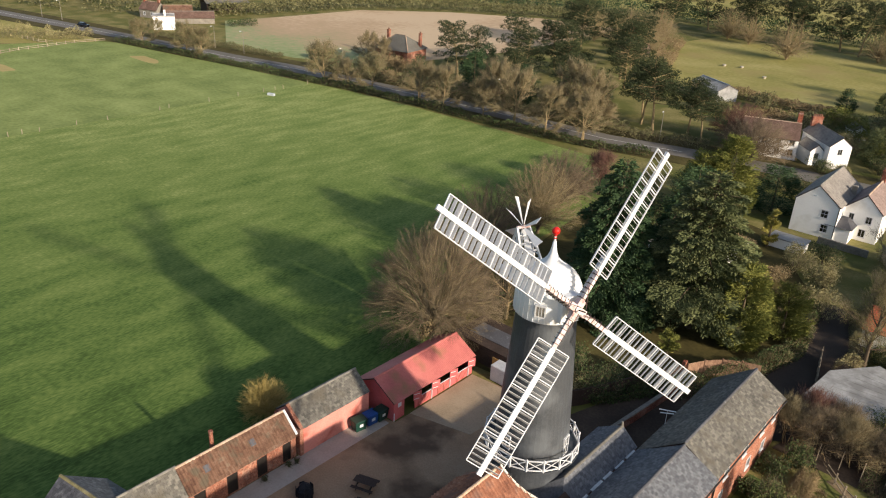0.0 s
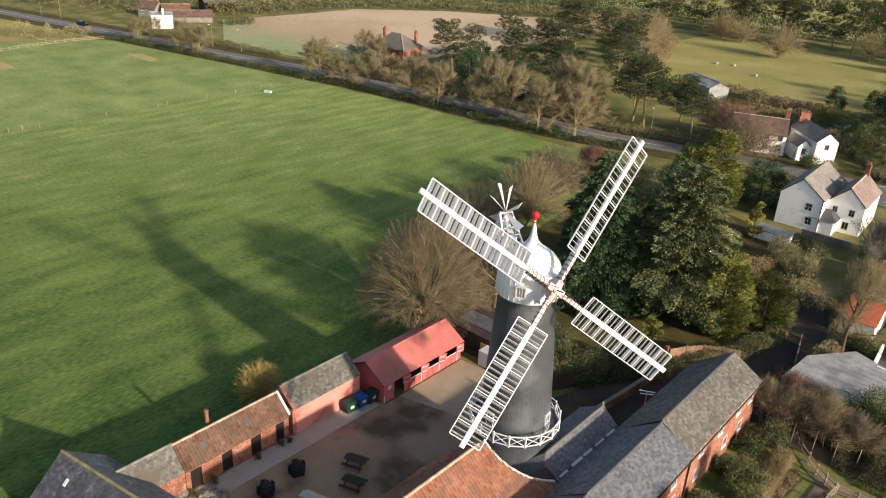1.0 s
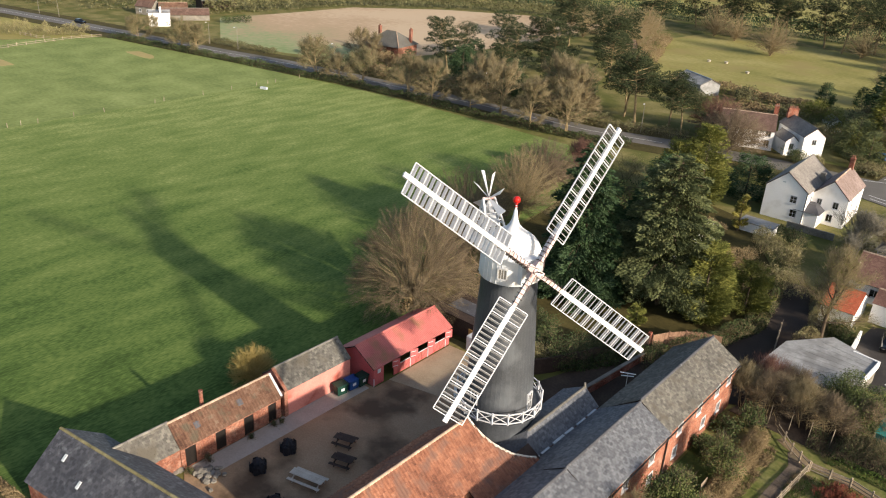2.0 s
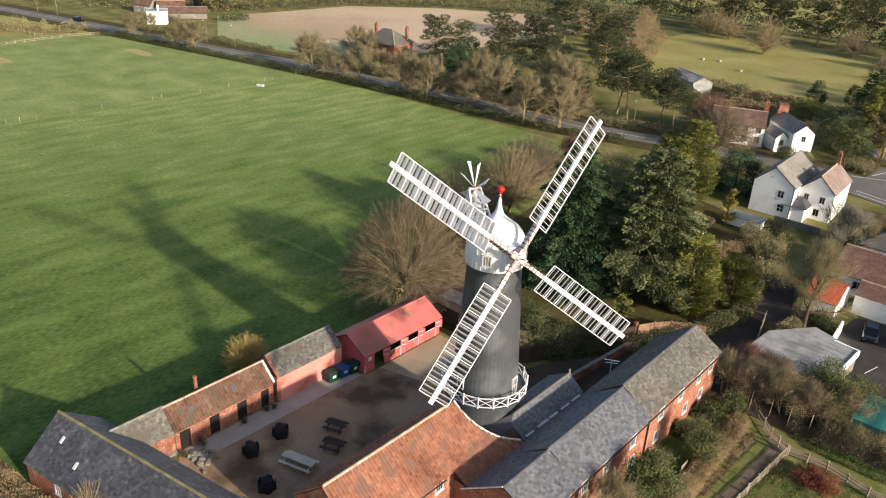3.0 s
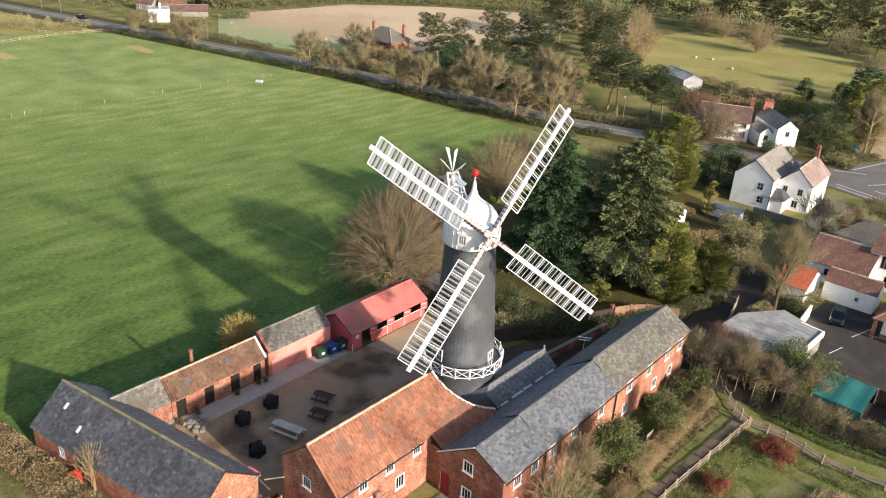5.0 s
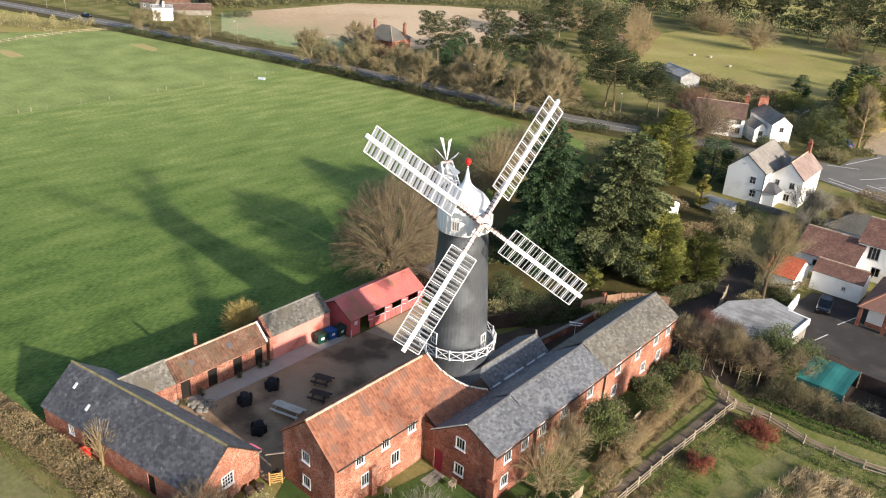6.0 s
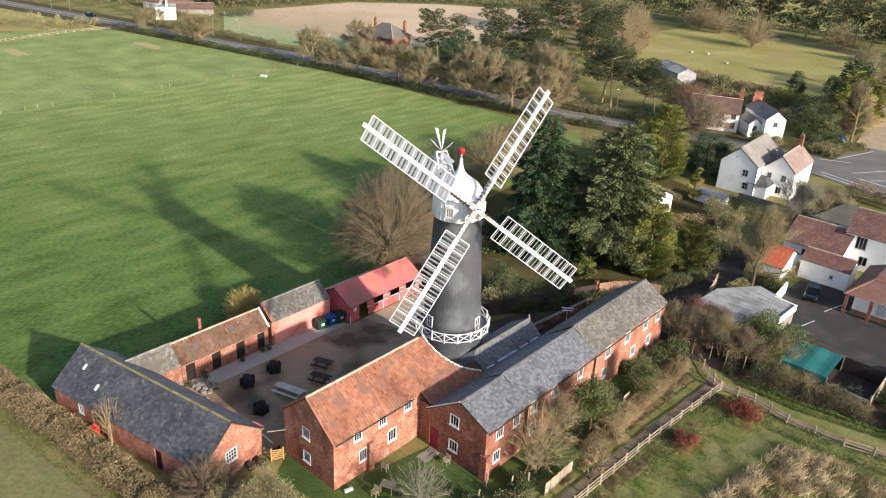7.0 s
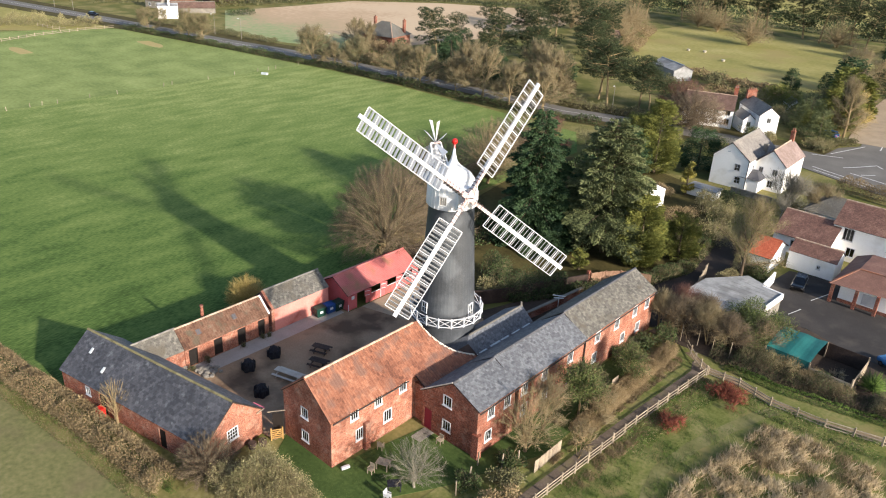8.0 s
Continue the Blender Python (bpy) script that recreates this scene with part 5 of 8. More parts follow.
# catslide over the link to the mill, cut back round the tower
roof_slope(gran, (-21.7, 33.4, 5.0), (-21.7, 41.2, 5.0), (1.45, 0, -0.82), "pantile", "pantile", 77, skip=lambda u, v: 33.4 + u > verge_y(-21.7 + v * 0.87))
roof_slope(gran, (-25.1, 36.4, 7.9), (-25.1, 40.6, 7.9), (3.5, 0, -2.98), "pantile", "pantile", 78, deck=False,
           skip=lambda u, v: u > verge_y(-25.1 + v * 0.761) - 36.4)
link = part("link_wall", boxed(-21.8, -20.45, 33.6, 39.0, 0, 4.0), M["brick_pale"], gran)
bm = bmesh.new()
prism(bm, [(-25.0, 36.42), (-21.8, 36.42), (-21.8, 38.4), (-23.4, 37.4)], 0, 4.6)
part("link_core", bm, M["brick_pale"], gran)
# two added blocks that keep a shaft of sun off the yard
part("west_return", boxed(-28.4, -25.1, 36.42, 37.4, 0, 4.9), M["brick_pale"], gran)
part("tower_link", boxed(-27.6, -25.6, 37.42, 39.95, 0, 5.3), M["tar"], gran)
# added wedge above them, closing the same gap to the sun
bm = bmesh.new()
hv = [bm.verts.new(p) for p in ((-25.15, 36.45, 7.75), (-28.5, 36.45, 4.95), (-28.5, 37.4, 4.95), (-25.15, 37.1, 7.75), (-25.15, 36.45, 4.92), (-25.15, 37.4, 4.92))]
for q in ((0, 1, 2), (0, 2, 3), (0, 3, 5, 4), (0, 4, 1), (2, 5, 3), (1, 4, 5, 2)):
    bm.faces.new([hv[i] for i in q])
part("return_roof", bm, M["pantile"], gran, "pantiled wedge added against the tower to block sun")
part("verge_mortar", beam(bmesh.new(), (-25.1, 23.05, 7.99), (-28.6, 23.05, 4.97), 0.08, 0.05), M["pantile"], gran)
part("verge_mortar", beam(bmesh.new(), (-25.1, 23.05, 7.99), (-21.6, 23.05, 4.97), 0.08, 0.05), M["pantile"], gran)
for k in range(14):
    t0, t1 = k / 14, (k + 1) / 14
    def fl(t):
        x = -25.1 + 4.6 * t
        z = 7.9 - 0.851 * (x + 25.1) if x < -21.7 else 5.0 - 0.566 * (x + 21.7)
        return Vector((x, verge_y(x) + 0.05, z + 0.12))
    part("flashing", beam(bmesh.new(), fl(t0), fl(t1).lerp(fl(t0), 0.08), 0.16, 0.09 + 0.04 * (k % 2)), M["mortar"], gran)
part("gutter", tube(bmesh.new(), (-21.5, 23.2, 4.86), (-21.5, 32.4, 4.86), 0.07), M["iron_dark"], gran)
part("buttress", boxed(-21.8, -21.42, 26.9, 27.5, 0, 2.9), M["brick"], gran, "shallow brick buttress")

# ---- long mill range ----
rng = thing("mill_range", "long two-storey brick mill range with slate roof", "mill building")
block(rng, -20.4, -13.7, 33.2, 39.0, 4.1, 6.62, "y", "brick", "slate_blue", "slate", "slate", eave2=5.2, ridge_at=0.545, thick=0.35, over=0.2, seed=5, verge=0.05, ends=(True, False),
      south=[("door", 0.75, 0.02, 1.0, 2.3, "door_red"), W(3.1, 3.85, 0.85, 1.05, 3), W(3.1, 1.1, 0.85, 1.05, 3)],
      east=[W(1.9, 3.55, 0.8, 1.15, 2), W(4.3, 3.55, 0.8, 1.15, 2), W(1.7, 1.1, 0.8, 1.1, 2)])
block(rng, -20.4, -13.75, 39.0, 50.8, 4.1, 6.74, "y", "brick_pale", "slate_blue", "slate", "slate", eave2=5.2, ridge_at=0.545, thick=0.35, over=0.2, seed=6, verge=0.0, ends=(False, False),
      east=[W(1.2, 3.55, 0.8, 1.15, 2), W(4.5, 3.55, 0.8, 1.15, 2), W(9.0, 3.55, 0.8, 1.15, 2), W(1.4, 1.1, 0.85, 1.15, 2), W(4.8, 1.1, 0.85, 1.15, 2), W(9.3, 1.1, 0.85, 1.15, 2)])
block(rng, -20.4, -13.85, 50.8, 65.9, 4.1, 6.9, "y", "brick_pale", "slate_grey", "slate", "slate", eave2=5.2, ridge_at=0.545, thick=0.35, over=0.2, seed=7, verge=0.05, ends=(False, True),
      east=[W(2.6, 3.55, 0.8, 1.15, 2), W(6.6, 3.55, 0.8, 1.15, 2), W(10.6, 3.55, 0.8, 1.15, 2), W(13.4, 3.55, 0.8, 1.15, 2), W(2.4, 1.1, 0.8, 1.1, 2), W(8.4, 1.1, 0.8, 1.1, 2), W(11.8, 1.1, 0.8, 1.1, 2)])
part("gutter", tube(bmesh.new(), (-13.42, 33.2, 5.0), (-13.55, 65.9, 5.0), 0.07), M["iron_dark"], rng)
part("downpipe", tube(bmesh.new(), (-13.66, 50.6, 0.05), (-13.66, 50.6, 4.95), 0.06), M["iron_dark"], rng)
part("buttress", boxed(-14.1, -13.35, 33.0, 33.6, 0, 2.6), M["brick"], rng)
part("coping", beam(bmesh.new(), (-16.75, 33.1, 6.76), (-20.6, 33.1, 4.1), 0.12, 0.08), M["mortar"], rng)

# low slate link roof between tower and range
lk = thing("link_building", "low slate-roofed link beside the tower with lead valley", "outbuilding")
block(lk, -24.6, -20.9, 42.2, 51.2, 3.9, 5.25, "y", "brick", "slate_blue", "slate", "slate_grey", thick=0.3, over=0.05, seed=8, verge=0.05, ridge_at=0.58)
bm = bmesh.new()
hv = [bm.verts.new(p) for p in ((-24.7, 39.6, 3.82), (-20.8, 39.6, 3.82), (-20.8, 42.15, 3.95), (-22.45, 42.15, 5.36), (-24.7, 42.15, 3.95))]
for q in ((0, 1, 3), (1, 2, 3), (4, 0, 3), (0, 4, 2, 1), (2, 4, 3)):
    bm.faces.new([hv[i] for i in q])
part("hip_end", bm, M["slate_blue"], lk, "hipped slate end against the tower")
part("valley_roof", boxed(-25.0, -20.45, 38.6, 42.15, 3.6, 3.8), M["slate"], lk, "flat dark valley roof")
rnd = random.Random(3)
for k in range(7):
    y = 38.4 + 1.8 * k
    part("valley_lead", boxed(-20.86 + rnd.uniform(-0.04, 0.04), -20.5, y, y + rnd.uniform(1.1, 1.65), 3.93, 4.03), M["lead"], lk, "pale lead valley gutter")
bm = tube(bmesh.new(), (-22.45, 51.1, 5.2), (-22.45, 51.1, 5.8), 0.12, 0.1)
part("finial", bm, M["stone"], lk)

# ---- slate barn closing the yard ----
barn = thing("slate_barn", "long brick barn with dark slate roof and mossy ridge", "barn", -49.3, 15.3, 0, 9.4)
block(barn, 0, 20.1, -3.45, 3.3, 2.75, 5.45, "x", "brick_pale", "slate", "slate", "ridge", thick=0.35, over=0.2, seed=9, ridge_at=0.511, verge=0.1,
      south=[("window", 4.0, 1.3, 0.7, 0.95, 1), ("door", 14.6, 0.02, 0.9, 2.1, "dark_door"), ("door", 6.2, 0.02, 1.1, 2.2, "dark_door")],
      east=[("window", 3.2, 1.55, 1.25, 1.2, 3, 3)])
for u, v in ((2.2, 1.35), (5.0, 2.2)):
    bm = bmesh.new()
    q = frame_matrix((u, -v, 5.45 - v * 0.783 + 0.12), (1, 0, 0), (0, 0.787, 0.617), (0, -0.617, 0.787))
    box(bm, -0.14, 0.14, -0.3, 0.3, 0, 0.1, q, 0.02)
    part("skylight", bm, M["lead"], barn, "small pale metal rooflight")
part("fascia", boxed(20.15, 20.25, 2.6, 3.5, 2.64, 2.7), M["timber"], barn)

# ---- stable row ----
shed = thing("slate_shed", "small brick shed with slate roof against the barn", "shed")
block(shed, -47.6, -44.2, 17.6, 22.4, 2.3, 4.0, "y", "brick_pale", "slate_grey", "slate", "ridge_grey", thick=0.25, over=0.15, seed=11, verge=0.08)
stab = thing("stable_row", "low brick stable row with old pantile roof and black doors", "stable")
D = lambda s, w=1.05: ("door", s, 0.02, w, 2.0, "dark_door")
block(stab, -47.5, -44.1, 22.4, 32.9, 2.35, 3.95, "y", "brick_pale", "pantile_old", "pantile", "ridge_clay", thick=0.25, over=0.18, seed=12, verge=0.05,
      east=[D(0.95), D(3.95), D(6.9), D(9.5, 0.9)])
part("coping", beam(bmesh.new(), (-45.8, 32.95, 4.1), (-44.0, 32.95, 2.42), 0.22, 0.12), M["white"], stab)
part("chimney_flue", lathe(bmesh.new(), [(0.19, 3.2), (0.17, 4.9), (0.2, 5.0), (0.2, 5.12), (0.12, 5.12)], 12, (-46.6, 26.2)), M["brick_pale"], stab, "orange clay flue")
part("roof_vent", boxed(-0.25, 0.25, -0.3, 0.3, 0.1, 0.16, frame_matrix((-44.95, 24.6, 3.15), (0, 1, 0), (-0.728, 0, 0.685), (0.685, 0, 0.728))), M["slate"], stab)
part("roof_vent", boxed(-0.25, 0.25, -0.3, 0.3, 0.1, 0.16, frame_matrix((-45.0, 29.0, 3.2), (0, 1, 0), (-0.728, 0, 0.685), (0.685, 0, 0.728))), M["slate"], stab)
pink = thing("pink_store", "pink limewashed store with slate roof", "outbuilding")
block(pink, -47.6, -43.8, 33.5, 41.4, 2.95, 4.5, "y", "pink", "slate_grey", "slate", "ridge_grey", thick=0.3, over=0.12, seed=13, verge=0.02)
part("quoin", boxed(-44.3, -43.76, 33.1, 33.5, 0, 2.9), M["brick_pale"], pink)
part("end_wall", boxed(-47.5, -44.0, 33.12, 33.49, 0, 2.9), M["brick"], pink)
part("party_coping", beam(bmesh.new(), (-45.7, 33.3, 4.6), (-43.7, 33.3, 2.95), 0.34, 0.12), M["brick"], pink)

red = thing("red_stables", "red-painted timber stables with open stalls and red sheet roof", "stable")
rw = [("gap", 2.2, 0.0, 1.5, 2.15), ("gap", 4.35, 1.1, 2.1, 1.05), ("gap", 7.1, 1.1, 2.1, 1.05), ("gap", 10.0, 1.1, 2.1, 1.05)]
block(red, -46.6, -41.5, 42.5, 54.2, 2.3, 3.75, "y", "red_wood", "red_roof", "sheet", "red_roof", thick=0.12, over=0.3, seed=14, verge=0.2, east=rw)
for s in (3.05, 5.75, 8.45, 11.3):
    fm = frame_matrix((-41.3, 42.5 + s, 0), (0.3, 0.954, 0), (-0.954, 0.3, 0), (0, 0, 1))
    leaf = part("stable_door", boxed(-0.45, 0.45, -0.05, 0.0, 1.1, 2.1, fm), M["red_wood"], red, "open red upper stable door")
    part("hinge", boxed(-0.4, 0.2, -0.07, -0.052, 1.8, 1.86, fm), M["white"], leaf)
    part("hinge", boxed(-0.4, 0.2, -0.07, -0.052, 1.25, 1.31, fm), M["white"], leaf)
for s in (4.35, 7.1, 10.0):
    for t in (-0.45, 0.45):
        half = part("half_door", boxed(-41.49, -41.44, 42.5 + s + t - 0.42, 42.5 + s + t + 0.42, 0.1, 1.16), M["red_roof"], red, "red half door with crossed braces")
        for sg in (-1, 1):
            part("door_brace", beam(bmesh.new(), (-41.42 + 0.02 * sg, 42.5 + s + t - sg * 0.38, 0.16), (-41.42 + 0.02 * sg, 42.5 + s + t + sg * 0.38, 1.1), 0.07, 0.025, (1, 0, 0)), M["red_wood"], half)
    part("door_rail", boxed(-41.49, -41.41, 42.5 + s - 0.9, 42.5 + s + 0.9, 1.165, 1.22), M["white"], red)
    part("white_post", boxed(-41.49, -41.42, 42.5 + s + 0.95, 42.5 + s + 1.05, 0, 2.2), M["dirty_white"], red)
part("notice", boxed(-41.49, -41.46, 43.05, 43.5, 1.35, 1.8), M["white"], red, "white notice board")
part("corner_trim", boxed(-41.49, -41.44, 42.5, 42.58, 0, 0.9), M["white"], red)

# ---- white house by the junction ----
wh = thing("white_house", "white rendered house with slate and brown tile roofs", "house", -26.2, 129.1, 0, 2)
block(wh, -6.1, 0.5, -6.6, 6.5, 5.4, 8.1, "y", "render_white", "tile_grey", "slate", "ridge_grey", thick=0.3, over=0.2, seed=21, ridge_at=0.45,
      south=[("window", 4.6, 3.2, 1.1, 1.3, 1, 2), ("window", 5.0, 0.9, 1.1, 1.3, 1, 2)], east=[("window", 2.5, 3.2, 0.9, 1.2, 1)])
block(wh, 0.5, 5.9, -3.4, 6.8, 4.9, 7.4, "y", "render_white", "tile_faded", "slate", "ridge_clay", thick=0.3, over=0.2, seed=22,
      south=[("window", 1.2, 3.0, 0.8, 1.1, 1), ("window", 3.7, 2.9, 0.9, 1.2, 1), ("window", 3.2, 0.6, 1.0, 1.3, 1)], east=[("window", 3, 3.0, 0.9, 1.2, 1), ("window", 8, 0.8, 1.0, 1.3, 1)])
chimney(wh, 3.2, 6.2, 6.6, 9.2, 0.7, 0.7, 2)
chimney(wh, 0.3, 1.5, 5.0, 7.0, 0.7, 0.6, 0, "stone")
bm = bmesh.new()
box(bm, -0.9, 2.6, -6.4, -3.4, 0, 2.3)
part("porch", bm, M["render_white"], wh)
bm = bmesh.new()
lo = [bm.verts.new(p) for p in ((-1.20, -6.70, 2.3), (2.90, -6.70, 2.3), (2.90, -3.40, 2.3), (-1.20, -3.40, 2.3))]
tp = [bm.verts.new(p) for p in ((0.10, -4.80, 3.3), (1.60, -4.80, 3.3), (1.60, -3.40, 3.3), (0.10, -3.40, 3.3))]
bm.faces.new(tp)
bm.faces.new(lo)
for k in range(4):
    bm.faces.new((lo[k], lo[(k + 1) % 4], tp[(k + 1) % 4], tp[k]))
part("porch_roof", bm, M["slate"], wh, "hipped slate porch roof")
part("downpipe", tube(bmesh.new(), (0.40, -6.65, 0.1), (0.40, -6.65, 5.3), 0.06), M["iron_dark"], wh)
part("vent", boxed(-3.7, -3.2, -6.64, -6.6, 6.3, 6.5), M["lead"], wh)
fl = thing("flat_shed", "low pale flat-roofed shed beside the white house", "shed")
part("wall", boxed(-31.9, -26.9, 113.0, 115.6, 0, 1.5), M["render_white"], fl)
part("roof", boxed(-32.1, -26.7, 112.8, 115.8, 1.505, 1.65), M["felt"], fl)
wl = thing("garden_wall", "low dark garden wall before the white house", "wall")
part("wall", boxed(-26.8, -19.6, 119.6, 119.9, 0, 1.1), M["stone"], wl)

# ---- second white house and its brown-roofed neighbour ----
h2 = thing("gabled_house", "white gabled house with slate roof and brick chimneys", "house", -41.0, 166.0, 0, 44)
block(h2, -2.2, 2.2, -6.5, 5.0, 4.7, 6.4, "y", "render_white", "tile_grey", "slate", "ridge_grey", thick=0.3, over=0.3, seed=23,
      south=[("window", 2.2, 2.9, 1.0, 1.2, 1)], east=[("window", 3, 2.6, 1.0, 1.2, 1), ("window", 8, 0.8, 1.0, 1.2, 1)])
block(h2, -4.9, -2.2, -4.6, 0.8, 3.1, 4.3, "y", "render_white", "tile_grey", "slate", "ridge_grey", thick=0.3, over=0.25, seed=24, south=[("window", 1.35, 1.4, 1.0, 1.2, 1)])
chimney(h2, -0.3, 4.2, 5.8, 7.9, 2.2, 0.7, 5)
h3 = thing("brown_house", "white house with broad brown tiled roof behind a bare tree", "house", -50.5, 163.0, 0, 20)
block(h3, -6.0, 5.0, -4.5, 4.5, 4.3, 6.6, "x", "render_white", "tile_brown", "slate", "ridge_clay", thick=0.3, over=0.4, seed=25,
      south=[("window", 2.2, 0.8, 1.1, 1.4, 1), ("window", 4.6, 0.8, 1.1, 1.4, 1), ("window", 7.2, 0.8, 1.1, 1.4, 1), ("window", 9.8, 0.8, 1.1, 1.4, 1), ("window", 2.2, 2.9, 1.1, 1.2, 1), ("window", 4.6, 2.9, 1.1, 1.2, 1), ("window", 7.2, 2.9, 1.1, 1.2, 1), ("window", 9.8, 2.9, 1.1, 1.2, 1)])
chimney(h3, 4.6, 1.5, 5.5, 8.4, 0.9, 1.2, 2)
h3b = thing("garden_outhouse", "small white outhouse on the lawn", "outbuilding", -40.8, 189.5, 0, 40)
block(h3b, -1.6, 1.6, -2.0, 2.0, 2.2, 3.2, "y", "render_white", "tile_grey", "slate", "ridge_grey", thick=0.2, over=0.2, seed=26)
fb = thing("far_barn", "pale grey gabled shed behind the pines", "shed", -80.0, 201.5, 0, 58)
block(fb, -3.0, 3.0, -6.0, 6.0, 3.0, 4.4, "y", "felt", "felt", "sheet", "lead", thick=0.15, over=0.2, seed=27)
rb = thing("red_shed", "dark red-roofed shed at the wood edge", "shed", -122, 234, 0, 10)
block(rb, -4.5, 4.5, -3, 3, 2.6, 4.6, "x", "dark_timber", "tile_brown", "slate", "ridge_clay", thick=0.15, over=0.3, seed=28)

# ---- bungalow behind the conifers ----
bg = thing("bungalow", "cream bungalow with grey roof hidden by conifers", "house")
block(bg, -42.5, -32.2, 94.6, 104.8, 2.9, 5.2, "x", "render_white", "slate_grey", "slate", "ridge_grey", thick=0.3, over=0.4, seed=29,
      south=[("window", 2.0, 0.9, 1.3, 1.2, 1), ("window", 5.5, 0.9, 1.3, 1.2, 1)], east=[("window", 2.4, 0.9, 1.2, 1.2, 1), ("window", 6.0, 0.9, 1.2, 1.2, 1)])

# ---- house across the road, farmstead at the far bend ----
fh = thing("hipped_house", "brick house with hipped slate roof beyond the roadside trees", "house", -164, 167, 0, 10)
part("wall", boxed(-6, 6, -5, 5, 0, 3.4), M["brick_pale"], fh)
bm = bmesh.new()
lo = [bm.verts.new(p) for p in ((-6.5, -5.5, 3.4), (6.5, -5.5, 3.4), (6.5, 5.5, 3.4), (-6.5, 5.5, 3.4))]
r0, r1 = bm.verts.new((-1.8, 0, 7.2)), bm.verts.new((1.8, 0, 7.2))
for q in ((lo[0], lo[1], r1, r0), (lo[1], lo[2], r1), (lo[2], lo[3], r0, r1), (lo[3], lo[0], r0), (lo[3], lo[2], lo[1], lo[0])):
    bm.faces.new(q)
part("hipped_roof", bm, M["slate_grey"], fh, "hipped slate roof")
for a, b in (((6.5, -5.5, 3.45), (1.8, 0, 7.25)), ((-6.5, -5.5, 3.45), (-1.8, 0, 7.25)), ((-1.8, 0, 7.25), (1.8, 0, 7.25))):
    part("hip_tiles", beam(bmesh.new(), a, b, 0.25, 0.12), M["ridge_clay"], fh)
chimney(fh, -5.4, 1.5, 3.0, 8.0, 0.7, 0.9, 2)
chimney(fh, 5.4, 2.5, 3.0, 8.0, 0.7, 0.9, 2)
for k in (-4, -1.3, 1.4, 4):
    w = part("window", boxed(-0.6, 0.6, -0.06, 0.02, 0, 1.3, Matrix.Translation((k, -5.0, 1.1))), M["glass"], fh)
f1 = thing("farm_cottage", "brick cottage with brown tile roof at the far bend", "house", -270, 146, 0, 20)
block(f1, -3.8, 3.8, -2.6, 2.6, 3.0, 5.4, "x", "stone", "tile_brown", "slate", "ridge_clay", thick=0.3, over=0.3, seed=31, south=[("window", 2.2, 0.9, 1.0, 1.2, 1), ("window", 5.6, 0.9, 1.0, 1.2, 1)])
chimney(f1, -3.2, 0, 4.6, 6.6, 0.8, 0.7, 2)
chimney(f1, 3.2, 0, 4.6, 6.6, 0.8, 0.7, 2)
f2 = thing("white_workshop", "bright white blank-walled building at the far bend", "building", -246.5, 137, 0, 58)
block(f2, -3.4, 3.4, -3, 3, 4.4, 4.9, "x", "render_white", "felt", "sheet", "lead", thick=0.3, over=0.05, seed=32)
chimney(f2, 0.5, -2.3, 4.2, 6.4, 0.6, 0.6, 0, "render_white")
f3 = thing("farm_range", "low grey farm range with brown tiled roof", "outbuilding", -253, 151, 0, 60)
block(f3, -8, 8, -3.2, 3.2, 2.0, 3.8, "x", "stone", "tile_brown", "slate", "ridge_grey", thick=0.3, over=0.3, seed=33)
f4 = thing("farm_range", "low white farm range with faded tile roof", "outbuilding", -263, 152, 0, 60)
block(f4, -5, 5, -3, 3, 2.4, 4.6, "x", "render_white", "pantile_old", "slate", "ridge_clay", thick=0.3, over=0.3, seed=34)
f5 = thing("open_barn", "dark open-sided barn with grey sheet roof", "barn", -268, 175, 0, 75)
for sx in (-8, -2.7, 2.7, 8):
    for sy in (-4, 4):
        part("post", boxed(sx - 0.12, sx + 0.12, sy - 0.12, sy + 0.12, 0, 3.8), M["dark_timber"], f5)
part("back_wall", boxed(-8, 8, 3.85, 4.0, 0, 3.8), M["dark_timber"], f5)
part("side_wall", boxed(-8.1, -7.95, -4, 4, 0, 3.8), M["dark_timber"], f5)
roof_slope(f5, (-8.4, 0, 5.4), (8.4, 0, 5.4), (0, -4.6, -1.6), "sheet", "slate_grey", 35)
roof_slope(f5, (-8.4, 0, 5.4), (8.4, 0, 5.4), (0, 4.6, -1.6), "sheet", "slate_grey", 36)

# ---- pub with its outbuildings ----
pub = thing("pub", "white rendered pub with brown tile roofs", "pub")
block(pub, -5.6, 14.0, 104.6, 112.8, 5.3, 7.7, "x", "render_white", "tile_red", "slate", "ridge_clay", thick=0.3, over=0.3, seed=41,
      south=[("window", 2.2, 3.1, 1.5, 1.9, 2), ("window", 8, 3.1, 1.2, 1.5, 1), ("window", 3.0, 0.8, 1.2, 1.4, 1)])
block(pub, -12.6, -4.6, 101.3, 109.5, 2.9, 5.2, "x", "render_white", "tile_red", "slate", "ridge_clay", thick=0.3, over=0.5, seed=42,
      south=[("window", 3.2, 1.0, 1.2, 1.1, 1)])
bm = bmesh.new()
lo = [bm.verts.new(p) for p in ((-0.9, 89.2, 2.75), (16, 91.2, 2.75), (16, 101, 2.75), (-0.9, 101, 2.75))]
tp = [bm.verts.new(p) for p in ((1.4, 92.6, 4.4), (14, 93.6, 4.4), (14, 99, 4.4), (1.4, 99, 4.4))]
bm.faces.new(list(reversed(lo)))
bm.faces.new(tp)
for k in range(4):
    bm.faces.new((lo[k], lo[(k + 1) % 4], tp[(k + 1) % 4], tp[k]))
part("hipped_roof", bm, M["tile_red"], pub, "brown hipped roof over the bar extension")
